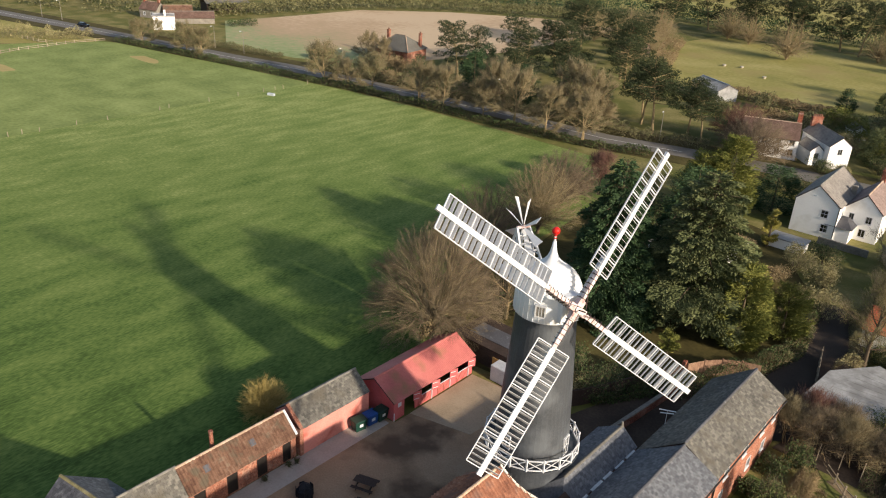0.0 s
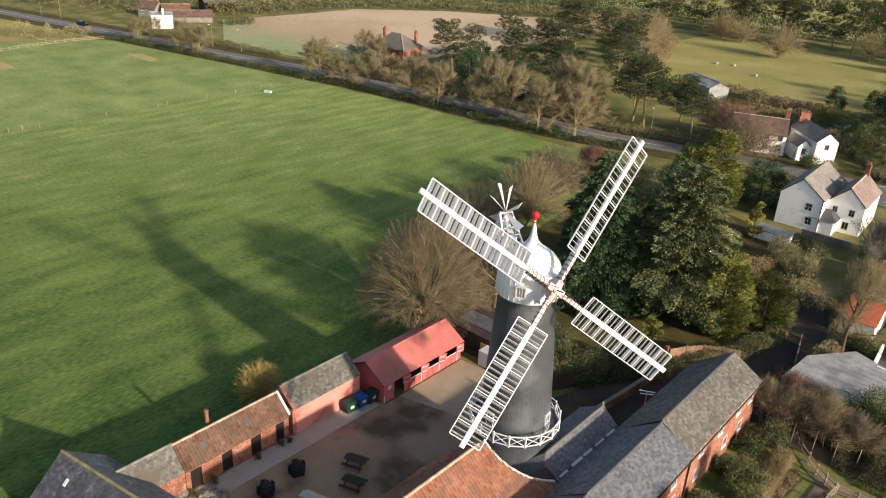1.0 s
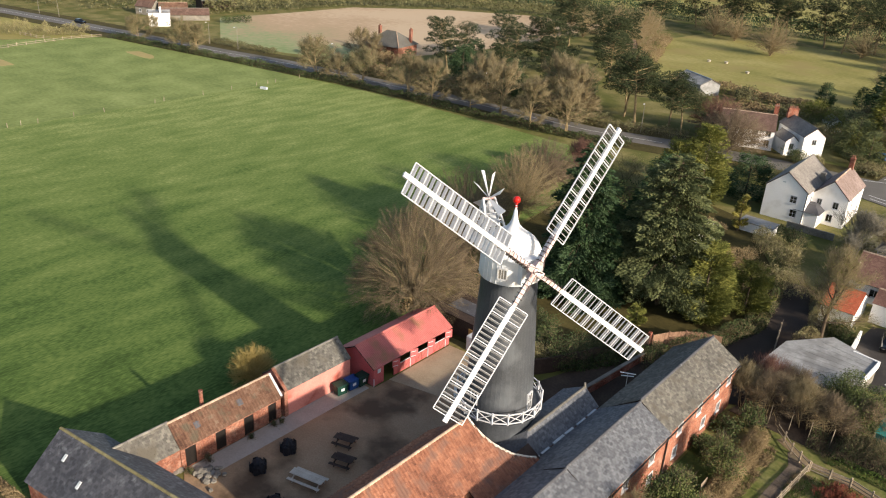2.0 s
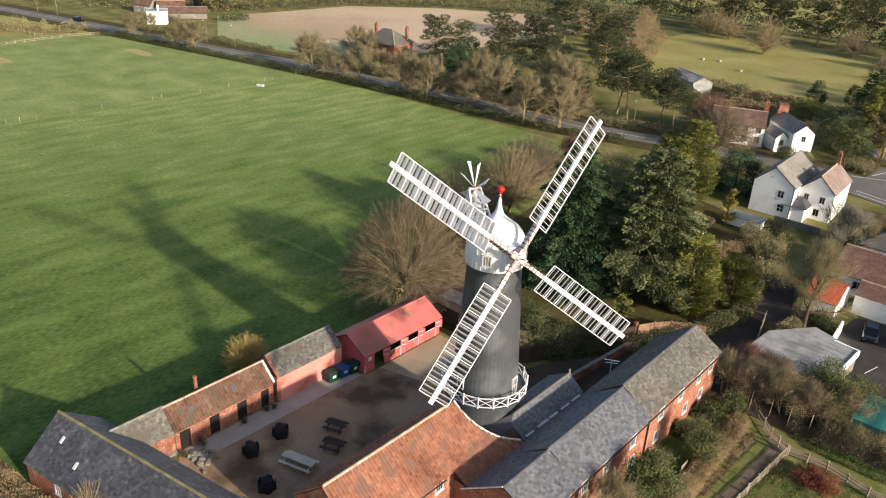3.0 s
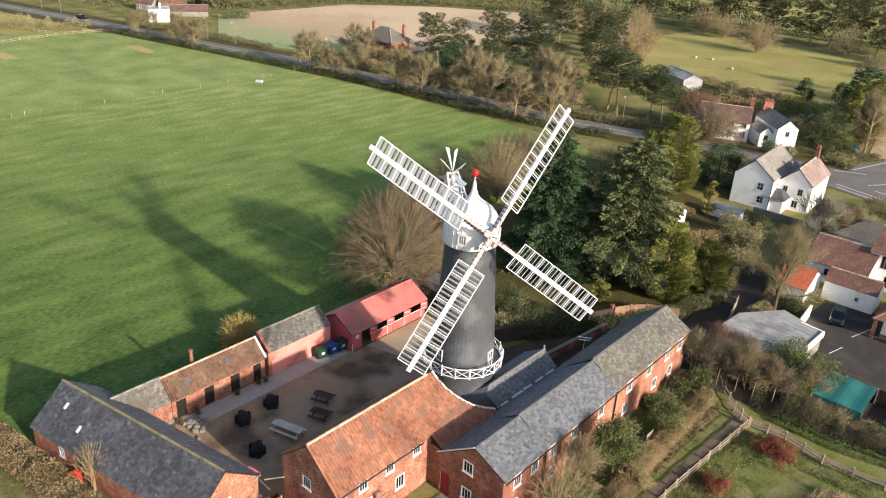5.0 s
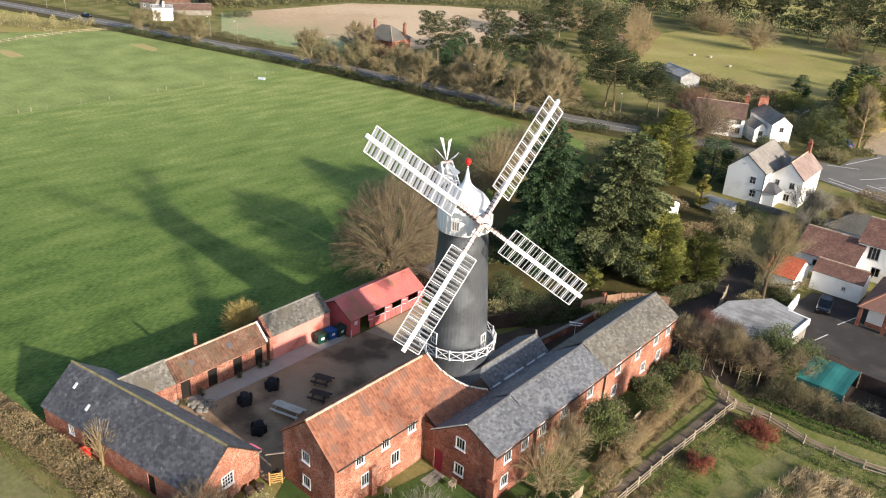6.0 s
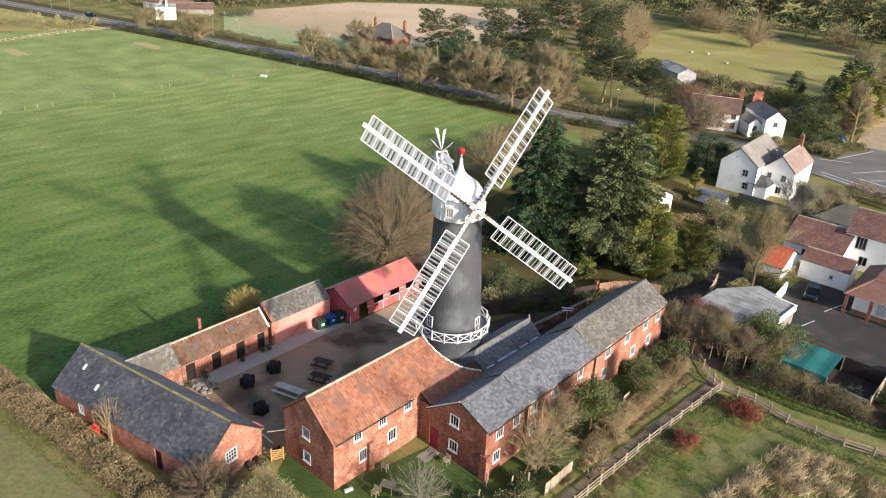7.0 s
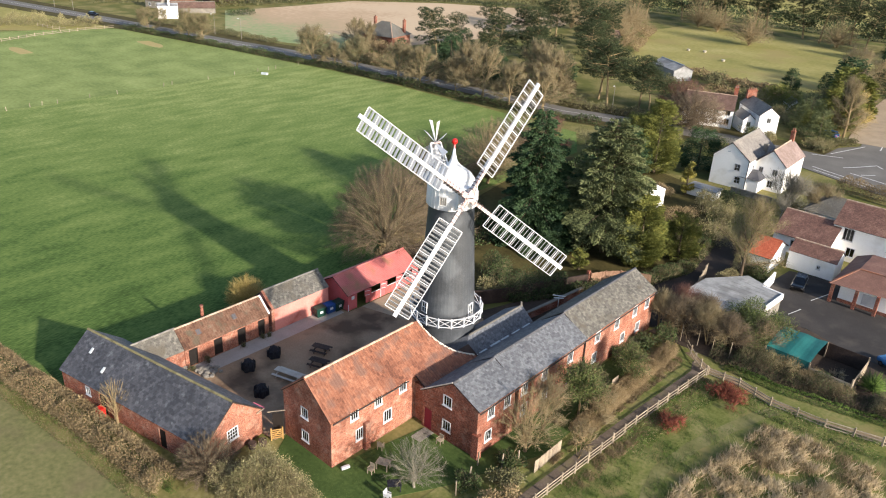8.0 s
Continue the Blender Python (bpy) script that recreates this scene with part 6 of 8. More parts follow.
part("hip_tiles", beam(bmesh.new(), (-0.9, 89.2, 2.8), (1.4, 92.6, 4.45), 0.25, 0.12), M["pantile"], pub)
part("eaves_tiles", beam(bmesh.new(), (1.4, 92.6, 4.45), (14, 93.6, 4.45), 0.25, 0.12), M["pantile"], pub)
part("bar_wall", boxed(0.2, 16, 90.6, 101, 0, 2.75), M["render_white"], pub)
part("bar_plinth", boxed(0.15, 16, 90.55, 90.6, 0, 0.5), M["brick"], pub)
for x in (-0.5, 2.4, 4.9):
    part("pillar", boxed(x - 0.2, x + 0.2, 89.5, 89.9, 0, 2.75), M["brick"], pub)
part("shutter_panel", boxed(3.0, 4.6, 90.5, 90.59, 0.7, 2.2), M["dirty_white"], pub)
gr = thing("white_outbuilding", "white garage with brown lean-to tile roof at the car park", "garage")
block(gr, -8.4, -2.1, 96.0, 99.8, 2.7, 3.9, "x", "render_white", "tile_red", "slate", "ridge_clay", thick=0.25, over=0.15, seed=43, south=[("window", 4.2, 1.1, 0.5, 0.6, 1)])
og = thing("orange_roofed_shed", "white shed with bright orange tiled roof", "shed")
block(og, -13.2, -9.4, 91.8, 98.2, 2.3, 3.9, "x", "render_white", "tile_orange", "slate", "tile_orange", thick=0.2, over=0.2, seed=44)
gs = thing("hipped_annex", "grey slate hipped annex behind the pub", "outbuilding")
part("wall", boxed(-12.5, -4.0, 114.5, 122, 0, 2.6), M["render_white"], gs)
bm = bmesh.new()
lo = [bm.verts.new(p) for p in ((-12.9, 114.1, 2.6), (-3.6, 114.1, 2.6), (-3.6, 122.4, 2.6), (-12.9, 122.4, 2.6))]
r0, r1 = bm.verts.new((-9.5, 118.2, 4.8)), bm.verts.new((-7.0, 118.2, 4.8))
for q in ((lo[0], lo[1], r1, r0), (lo[1], lo[2], r1), (lo[2], lo[3], r0, r1), (lo[3], lo[0], r0), (lo[3], lo[2], lo[1], lo[0])):
    bm.faces.new(q)
part("hipped_roof", bm, M["slate_grey"], gs)

# ---- flat-roofed garage, pale boarded shed, netted pen ----
fg = thing("flat_garage", "low garage with pale felt roof and white parapet", "garage")
GAR = [(-13.6, 71.4), (-4.7, 73.4), (-4.2, 81.7), (-9.4, 83.8), (-13.0, 79.0)]
part("wall", prism(bmesh.new(), GAR, 0, 2.2), M["stone"], fg)
part("roof", prism(bmesh.new(), [(x * 1.02 + 0.16, 77 + (y - 77) * 1.03) for x, y in GAR], 2.205, 2.4), M["felt"], fg, "pale grey felt roof")
part("parapet", beam(bmesh.new(), (-4.45, 76.8, 2.2), (-4.15, 81.9, 2.2), 0.2, 0.75), M["render_white"], fg)
part("parapet", beam(bmesh.new(), (-6.9, 82.3, 2.3), (-4.1, 81.95, 2.3), 0.2, 0.4), M["render_white"], fg)
part("yard_wall", beam(bmesh.new(), (-7.35, 82.4, 0.8), (-7.8, 89.6, 0.8), 0.25, 1.6), M["render_white"], fg)
for k in range(9):
    t = (k + 1) / 10
    part("felt_seam", beam(bmesh.new(), Vector((-13.6, 71.6, 2.41)).lerp(Vector((-9.6, 83.0, 2.41)), t), Vector((-4.9, 73.6, 2.41)).lerp(Vector((-4.4, 81.7, 2.41)), t), 0.05, 0.03), M["felt"], fg)
bs = thing("lane_fence", "pale weathered close-board fence beside the lane", "fence")
for k in range(18):
    m = pose(-13.8 - 0.089 * k, 78.1 + 0.394 * k, 0, 0, 0, 102.7)
    part("board", boxed(0, 0.37, -0.02, 0.02, 0, 1.75 - 0.03 * (k % 3), m), M["timber"], bs)
    if k % 5 == 0:
        part("post", boxed(-0.05, 0.05, 0.025, 0.125, 0, 1.85, m), M["timber"], bs)
for z in (0.4, 1.35):
    part("rail", beam(bmesh.new(), (-13.87, 78.1, z), (-15.4, 85.0, z), 0.06, 0.09), M["timber"], bs)
pen = thing("netted_pen", "timber pen roofed with teal netting", "pen")
for x in (-1.2, 3.6, 8.0):
    for y in (69.0, 75.0):
        part("post", boxed(x - 0.06, x + 0.06, y - 0.06, y + 0.06, 0, 2.0), M["timber"], pen)
bm = bmesh.new()
n = 12
gv = [[bm.verts.new((-1.2 + 4.8 * i / n, 69.0 + 6.0 * j / n, 2.02 + 0.25 * math.sin(math.pi * j / n) - 0.12 * math.sin(math.pi * i / n * 2) ** 2)) for j in range(n + 1)] for i in range(n + 1)]
for i in range(n):
    for j in range(n):
        bm.faces.new((gv[i][j], gv[i + 1][j], gv[i + 1][j + 1], gv[i][j + 1]))
part("netting", bm, M["teal"], pen, "sagging teal netting roof")
part("net_side", boxed(-1.2, 3.6, 69.0, 69.03, 0.5, 2.0), M["teal"], pen)
part("board_side", boxed(3.66, 8.0, 68.97, 69.02, 0, 1.4), M["timber"], pen, "pale board side")
part("board_side", boxed(7.97, 8.03, 69.0, 75.0, 0, 1.6), M["timber"], pen)
part("board_back", boxed(-1.2, 8.0, 75.06, 75.1, 0, 1.9), M["dark_timber"], pen)
for i, (x, y, s) in enumerate(((5.6, 71.8, 0.5), (6.3, 72.4, 0.4), (6.6, 71.3, 0.45))):
    b = bush("potted_plant", "pale stored sack in the pen", s, s * 0.8, 400 + i, "straw", "straw", 150, 30, 0.1, "sack")
    put(b, x, y)
yc = thing("spiky_yucca", "spiky green yucca beside the pen", "plant", 9.6, 71.2)
rs = np.random.RandomState(77)
a = rs.normal(0, 0.15, (260, 3)) + np.array([0, 0, 0.7])
q = rs.normal(0, 1, (260, 3)); q[:, 2] = np.abs(q[:, 2]) * 0.8
q /= np.linalg.norm(q, axis=1, keepdims=True)
part("leaves", fast_mesh("leaves", [spikes(a, a + q * 2.0, 0.06)], M["blade"]), None, yc)
part("trunk", tube(bmesh.new(), (0, 0, -0.05), (0, 0, 0.8), 0.14, 0.12), M["bark"], yc)


def car(name, label, x, y, yaw, mat):
    c = thing(name, label, "car", x, y, 0.045, yaw)
    bm = bmesh.new()
    box(bm, -0.85, 0.85, -2.1, 2.1, 0.32, 0.92, bevel=0.14)
    body = part("body", bm, M[mat], c)
    bm = bmesh.new()
    lo = [bm.verts.new(p) for p in ((-0.78, -1.75, 0.9), (0.78, -1.75, 0.9), (0.78, 0.95, 0.9), (-0.78, 0.95, 0.9))]
    hi = [bm.verts.new(p) for p in ((-0.6, -1.45, 1.45), (0.6, -1.45, 1.45), (0.6, 0.25, 1.45), (-0.6, 0.25, 1.45))]
    for k in range(4):
        bm.faces.new((lo[k], lo[(k + 1) % 4], hi[(k + 1) % 4], hi[k]))
    bm.faces.new(list(reversed(lo)))
    bm.faces.new(hi)
    part("cabin_glass", bm, M["car_black"], c)
    part("roof", boxed(-0.62, 0.62, -1.47, 0.27, 1.455, 1.5, bevel=0.02), M[mat], c)
    for sx in (-0.78, 0.78):
        for sy in (-1.3, 1.35):
            w = part("wheel", tube(bmesh.new(), (sx - 0.1, sy, 0.31), (sx + 0.1, sy, 0.31), 0.31, 0.31, 16), M["rubber"], c)
            part("rim", tube(bmesh.new(), (sx - 0.11, sy, 0.31), (sx + 0.11, sy, 0.31), 0.18, 0.18, 12), M["chrome"], w)
    for sx in (-0.6, 0.6):
        part("headlight", boxed(sx - 0.16, sx + 0.16, 2.06, 2.12, 0.62, 0.78), M["chrome"], c)
        part("tail_light", boxed(sx - 0.14, sx + 0.14, -2.12, -2.06, 0.62, 0.8), M["red_plastic"], c)
    part("number_plate", boxed(-0.26, 0.26, -2.125, -2.1, 0.42, 0.53), M["white"], c)
    return c


car("parked_car", "black hatchback parked by the white garage", -4.8, 90.9, 190, "car_black")
car("parked_car", "light blue car at the pub car park edge", 10.4, 77.8, 60, "car_blue")
car("parked_car", "dark car on the far road", -262, 116.5, -75, "car_black")
car("parked_car", "dark blue car on the driveway", -26.5, 173, 70, "car_blue")


def road_mark(a, b, w):
    d = (Vector(b) - Vector(a)).normalized()
    n_ = Vector((-d.y, d.x)) * w / 2
    pts = [Vector(a) + n_, Vector(b) + n_, Vector(b) - n_, Vector(a) - n_]
    bm = bmesh.new()
    bm.faces.new([bm.verts.new((p.x, p.y, 0.088)) for p in pts])
    tagged(part("road_marking", bm, M["paint_line"], None, "white painted road marking", kind="structure"), "", "road marking")


for a, b in (((-21.5, 147), (-9, 143.5)), ((-20.8, 145.2), (-8.5, 141.7)), ((-15.5, 153), (-12.5, 158)), ((-12.5, 158), (-11, 156.5)), ((-17, 151), (-15.5, 153)), ((-13, 149), (-11, 151)), ((-21.8, 159), (-18.2, 170.5)), ((-24.5, 155.5), (-19, 158)), ((-15, 170), (-17, 185)), ((-15, 148.6), (-5, 146.4))):
    road_mark(a, b, 0.22)
for a, b in (((-2.2, 88), (-0.9, 92.4)), ((-3.0, 82.0), (-2.3, 84.6))):
    bm = bmesh.new()
    d = (Vector(b) - Vector(a)).normalized()
    n_ = Vector((-d.y, d.x)) * 0.06
    bm.faces.new([bm.verts.new((p.x, p.y, 0.05)) for p in (Vector(a) + n_, Vector(b) + n_, Vector(b) - n_, Vector(a) - n_)])
    tagged(part("bay_line", bm, M["paint_line"], None, "white painted parking bay line", kind="structure"), "", "road marking")


def street_lamp(x, y, yaw, h=6.5):
    s = thing("street_lamp", "slim grey steel street lamp beside the road", "street lamp", x, y, 0, yaw, "lamps along the road")
    part("column", tube(bmesh.new(), (0, 0, -0.05), (0, 0, h), 0.08, 0.05, 8), M["stone"], s)
    part("arm", tube(bmesh.new(), (0, 0, h), (0.9, 0, h + 0.15), 0.04, 0.03, 6), M["stone"], s)
    part("lantern", boxed(0.8, 1.4, -0.12, 0.12, h + 0.1, h + 0.24, bevel=0.03), M["white"], s)
    return s


lamp0 = street_lamp(-69.5, 150.6, -75)
for x, y, t in ((-208, 131.5, -75), (-196, 133.5, -75), (-289, 114.5, -70), (-279, 117, -70), (-160, 140.5, -75), (-110, 146.5, -75)):
    copy_thing(lamp0, pose(x, y, 0, 0, 0, t))

# ---- trees close to the mill ----
put(broom("bare_tree", "large leafless domed tree behind the red stables", 13.8, 8.5, 21, 520, 60000, "twig_tan", "twig", 0.0, 0.2, 0.009, 0.75, 0.022, 0.1, crook=0.022, boughs=26), -50.2, 57.3)
put(broom("bare_tree", "leafless brown tree at the meadow edge", 12.5, 7.4, 22, 220, 15000, "bark", "twig", 0.0, 0.25, 0.014, 1.0, 0.035), -57, 75)
put(broom("bare_tree", "leafless brown tree at the meadow edge", 12.0, 7.0, 23, 200, 13000, "bark_pale", "twig_tan", 0.0, 0.25, 0.015, 1.0, 0.035, crook=0.03), -58.5, 90)
put(broom("bare_tree", "leafless russet tree at the meadow edge", 9.5, 6.4, 24, 160, 10000, "bark", "twig", 0.0, 0.3, 0.016, 1.1), -63, 103)
put(bare_tree("bare_tree", "leafless russet tree at the meadow edge", 7.5, 4.5, 25, 4500, "bark", "twig_red", thin=0.026, stems=3), -61, 112)
put(bare_tree("bare_tree", "slim leafless tree behind the stables", 9.0, 4.0, 26, 3500, "bark_pale", "twig", thin=0.022), -46, 66)
put(fir("dark_conifer", "tall dark green conifer behind the mill", 20.5, 6.6, 31, "conifer_dark", 75000, 0.58, 0.02, 0.44, 0.18, 0.3, 0.16, 11), -38.2, 75.6)
# added tree: its dark needles stand for the shadow between its neighbours
put(fir("dark_conifer", "dark green conifer added for the shadowed gap behind the mill", 14.0, 4.4, 32, "conifer_dark", 26000, 0.6, 0.0, 0.45, 0.1, 0.3, 0.18), -36.0, 87)
put(fir("broad_conifer", "broad olive-green conifer with ragged spreading limbs", 20.0, 7.0, 33, "conifer", 95000, 0.5, 0.12, 0.4, 0.5, 0.42, 0.2, 12), -29.3, 80.4)
put(cypress("yellow_conifer", "bushy yellow-green cypress beside the dark lane", 10.0, 3.9, 34, "conifer_gold", 34000, 0.55, 0.0, 0.42, 0.12, -0.25), -23.8, 80.9)
put(cypress("yellow_conifer", "tall yellow-green cypress in a garden", 13.5, 4.6, 35, "conifer_gold", 24000, 0.5, 0.0, 0.48, 0.14, -0.25), -41.6, 119.0)
put(cypress("yellow_conifer", "tall yellow-green cypress in a garden", 10.5, 3.8, 49, "conifer_gold", 15000, 0.5, 0.0, 0.48, 0.14, -0.25), -45.6, 117.5)
put(cypress("yellow_conifer", "small yellow-green cypress by the lane", 6.8, 3.0, 36, "conifer_gold", 16000, 0.45, 0.0, 0.4, 0.12, -0.2), -20.6, 86.8)
put(cypress("golden_conifer", "small golden columnar conifer in the garden", 5.8, 1.0, 37, "gold_leaf", 7500, 0.3, size=0.32, droop=-0.3), -31.8, 112.2)
put(cypress("golden_conifer", "small lime-green conifer behind the wall", 2.9, 1.0, 38, "conifer_gold", 3200, 0.5, size=0.38, droop=-0.3), -28.4, 72.9)
put(cypress("dark_conifer", "dark conifer between the gardens", 9.5, 5.0, 39, "conifer_dark", 8000, 0.45, size=0.5), -44.0, 112)
put(cypress("dark_conifer", "dark conifer between the gardens", 8.0, 4.6, 40, "conifer_dark", 7000, 0.45, size=0.5), -37.0, 128)
put(cypress("dark_conifer", "dark conifer beside the lawn", 9.2, 4.6, 41, "conifer", 7000, 0.5, size=0.5), -31.0, 171)
put(cypress("dark_conifer", "tall shaggy conifer at the road corner", 7.0, 3.0, 42, "conifer", 6000, 0.5, size=0.45), -27.0, 166.5)
put(bare_tree("bare_tree", "tall brown leafless tree at the road corner", 14.0, 4.4, 43, 4500, "bark_pale", "twig_tan", thin=0.026, twig_len=1.2), -23.5, 172.5)
put(bare_tree("bare_tree", "dense leafless tree beside the lane", 12.0, 4.8, 44, 9000, "bark", "twig_tan", leaf="conifer_gold", leaves=3500, leaf_size=0.13, thin=0.014, low=0.2), -11.2, 86.5)
put(bare_tree("bare_tree", "spreading leafless garden tree by the pub", 8.0, 5.8, 45, 5500, "twig_grey", "twig_grey", thin=0.022, stems=2), -15.0, 112)
put(bare_tree("bare_tree", "spreading leafless garden tree by the pub", 6.0, 4.4, 46, 4000, "bark_pale", "twig_tan", thin=0.022, stems=2), -11.0, 118)
put(broom("bare_tree", "broad dark leafless tree before the brown-roofed house", 9.2, 8.0, 47, 160, 12000, "bark", "twig", 0.02, 0.25, 0.02, 1.3), -50.0, 152.0)
put(broom("bare_tree", "broad dark leafless tree before the brown-roofed house", 9.0, 7.0, 48, 140, 9000, "bark", "twig_red", 0.02, 0.25, 0.02, 1.2), -57.5, 163)

put(cypress("yellow_conifer", "tall olive-green conifer on the paddock edge", 11.0, 3.6, 51, "conifer_gold", 6000, 0.4, 0.0, 1.0, 0.14, 0.0), -26.5, 192)
put(cypress("yellow_conifer", "tall olive-green conifer on the paddock edge", 10.0, 3.4, 52, "conifer", 6000, 0.4, 0.0, 1.0, 0.14, 0.0), -30.0, 188)
put(cypress("yellow_conifer", "tall olive-green conifer on the paddock edge", 14.0, 4.2, 57, "conifer_gold", 7000, 0.4, 0.0, 1.0, 0.14, 0.0), -27.5, 181)
put(cypress("dark_conifer", "dark conifer on the paddock edge", 12.0, 5.0, 58, "conifer_dark", 5000, 0.4, 0.0, 1.1, 0.14), -34.0, 209)
put(bare_tree("bare_tree", "brown leafless tree on the paddock edge", 11.0, 6.5, 59, 2600, "bark_pale", "twig_tan", thin=0.03, stems=3, twig_len=1.2), -40.0, 236)
put(bare_tree("bare_tree", "russet leafless tree beside the side road", 9.0, 4.6, 53, 2600, "bark_pale", "twig_gold", thin=0.03, stems=2, twig_len=1.1), -25.0, 183)
put(bare_tree("bare_tree", "brown leafless tree on the paddock edge", 10.0, 6.0, 54, 2600, "bark_pale", "twig", thin=0.03, stems=2, twig_len=1.2), -31.0, 204)
put(bare_tree("bare_tree", "brown leafless tree on the paddock edge", 11.0, 6.0, 55, 2600, "bark_pale", "twig_tan", thin=0.03, stems=2, twig_len=1.2), -33.0, 222)
put(cypress("dark_conifer", "dark conifer on the paddock edge", 9.0, 4.0, 56, "conifer_dark", 5000, 0.45, 0.0, 1.0), -29.0, 198)

# garden shrubs round the lane and the bungalow
for i, (x, y, h, r, leaf) in enumerate(((-30, 60.5, 4.2, 2.8, "evergreen"), (-32.2, 57.6, 2.6, 1.6, "shrub"), (-28, 64.5, 3.0, 2.2, "evergreen"), (-34.5, 62.0, 3.5, 2.4, "evergreen"),
                                       (-26, 107, 3.6, 2.4, "shrub"), (-23.5, 112, 3.0, 2.2, "evergreen"), (-27, 100, 2.5, 2.4, "dead_leaf"), (-21, 104, 3.8, 2.4, "shrub"),
                                       (-20, 96, 3.4, 2.6, "shrub"), (-23, 91, 3.2, 2.4, "dead_leaf"), (-13.5, 96, 2.4, 2.4, "evergreen"), (-9.5, 88.5, 2.6, 2.2, "evergreen"),
                                       (-16, 120, 2.4, 2.6, "shrub"), (-34.5, 108, 2.2, 2.0, "dead_leaf"), (-46, 122, 4.5, 3.5, "evergreen"), (-50, 130, 4.0, 3.6, "evergreen"),
                                       (-47, 137, 3.6, 3.2, "shrub"), (-38, 140, 4.0, 3.4, "evergreen"), (-33, 146, 3.0, 2.8, "evergreen"), (-56, 120, 4.4, 3.6, "shrub"),
                                       (-25, 161, 2.2, 2.4, "shrub"), (-29, 164, 3.4, 2.6, "evergreen"), (-37, 175, 4.0, 3.4, "shrub"), (-42, 180, 4.6, 3.8, "evergreen"), (-30, 182, 5.5, 3.8, "shrub"), (-37.6, 155.6, 3.3, 2.8, "evergreen"), (-33.6, 157.0, 2.6, 2.2, "shrub"))):
    put(bush("shrub", "dense %s garden shrub" % {"evergreen": "dark evergreen", "shrub": "olive-green", "dead_leaf": "brown dead-leaved"}[leaf], h, r, 100 + i, {"shrub": "shrub_pale"}.get(leaf, leaf), "twig_tan", 2400, 900, 0.2), x, y)

# waste ground between range, lane and garage
for i, (x, y, h, r, kind) in enumerate(((-10.5, 67.2, 4.7, 3.2, "twig"), (-7.5, 67.8, 4.7, 3.2, "twig_tan"), (-5.0, 68.0, 4.2, 2.8, "twig"), (-12.0, 69.6, 4.7, 2.8, "twig_red"), (-9.0, 70.0, 4.4, 3.0, "twig"), (-13.0, 66.8, 4.6, 2.4, "twig_tan"))):
    put(bare_tree("bare_sapling", "thicket of leafless saplings behind the range", h, r, 140 + i, 4200, "bark_pale", kind, thin=0.017, stems=6, low=0.2, twig_len=0.8), x, y)
put(bush("shrub", "large olive evergreen shrub beside the flat-roofed garage", 4.6, 3.2, 150, "laurel", "twig", 17000, 2200, 0.17), -3.7, 71.6)
put(bush("shrub", "dark olive shrub at the car park edge", 3.4, 2.2, 152, "evergreen", "twig", 5000, 700, 0.18), -2.6, 73.0)
put(bare_tree("bare_sapling", "thicket of leafless saplings beside the pen", 4.2, 2.4, 146, 2200, "bark_pale", "twig", thin=0.018, stems=5, low=0.2, twig_len=0.7), -2.2, 70.2)
put(bush("shrub", "dark evergreen shrub beside the flat-roofed garage", 3.4, 2.4, 151, "evergreen", "twig", 4500, 500, 0.18), -6.0, 73.5)

# garden strip along the range
put(bare_tree("garden_tree", "green-leaved garden tree with pale trunk", 6.4, 2.7, 160, 900, "bark_pale", "twig", leaf="laurel", leaves=10000, leaf_size=0.16, low=0.3, thin=0.014), -10.4, 45.2)
put(bare_tree("garden_tree", "small green-leaved garden tree", 4.8, 1.9, 161, 700, "bark_pale", "twig", leaf="laurel", leaves=5500, leaf_size=0.14, low=0.15, thin=0.014), -9.9, 54.3)
put(broom("bare_tree", "golden-brown leafless tree against the range wall", 7.0, 3.2, 162, 75, 2800, "bark_pale", "twig_tan", 0.05, 0.3, 0.01, 0.8, 0.022, 0.3, "tree", "shrub_pale", 1500, 0.1, 0.06), -11.0, 37.2)
put(bare_tree("bare_tree", "golden-brown leafless sapling against the range wall", 6.2, 2.2, 163, 2500, "bark_pale", "twig_tan", thin=0.015, stems=3, low=0.2, twig_len=0.7), -11.8, 41.0)
put(broom("bare_tree", "small grey leafless tree over the garden tables", 5.0, 2.9, 164, 70, 2600, "twig_grey", "twig_grey", 0.15, 0.3, 0.008, 0.7, 0.018, 0.3, crook=0.05), -15.0, 26.6)
put(broom("bare_sapling", "pollarded sapling beside the barn wall", 5.0, 1.6, 165, 52, 400, "bark_pale", "twig_tan", 0.1, 0.42, 0.011, 0.8, 0.022, 0.5), -40.6, 13.1)
put(bare_tree("bare_sapling", "thin pale sapling beside the track", 4.0, 1.3, 166, 500, "bark_pale", "twig_tan", thin=0.013, stems=3, low=0.3), -6.9, 40.0)
put(bare_tree("bare_sapling", "tan leafless shrub beside the track", 3.6, 1.7, 167, 1800, "bark_pale", "twig_tan", thin=0.014, stems=4, low=0.15, twig_len=0.7), -8.6, 45.4)
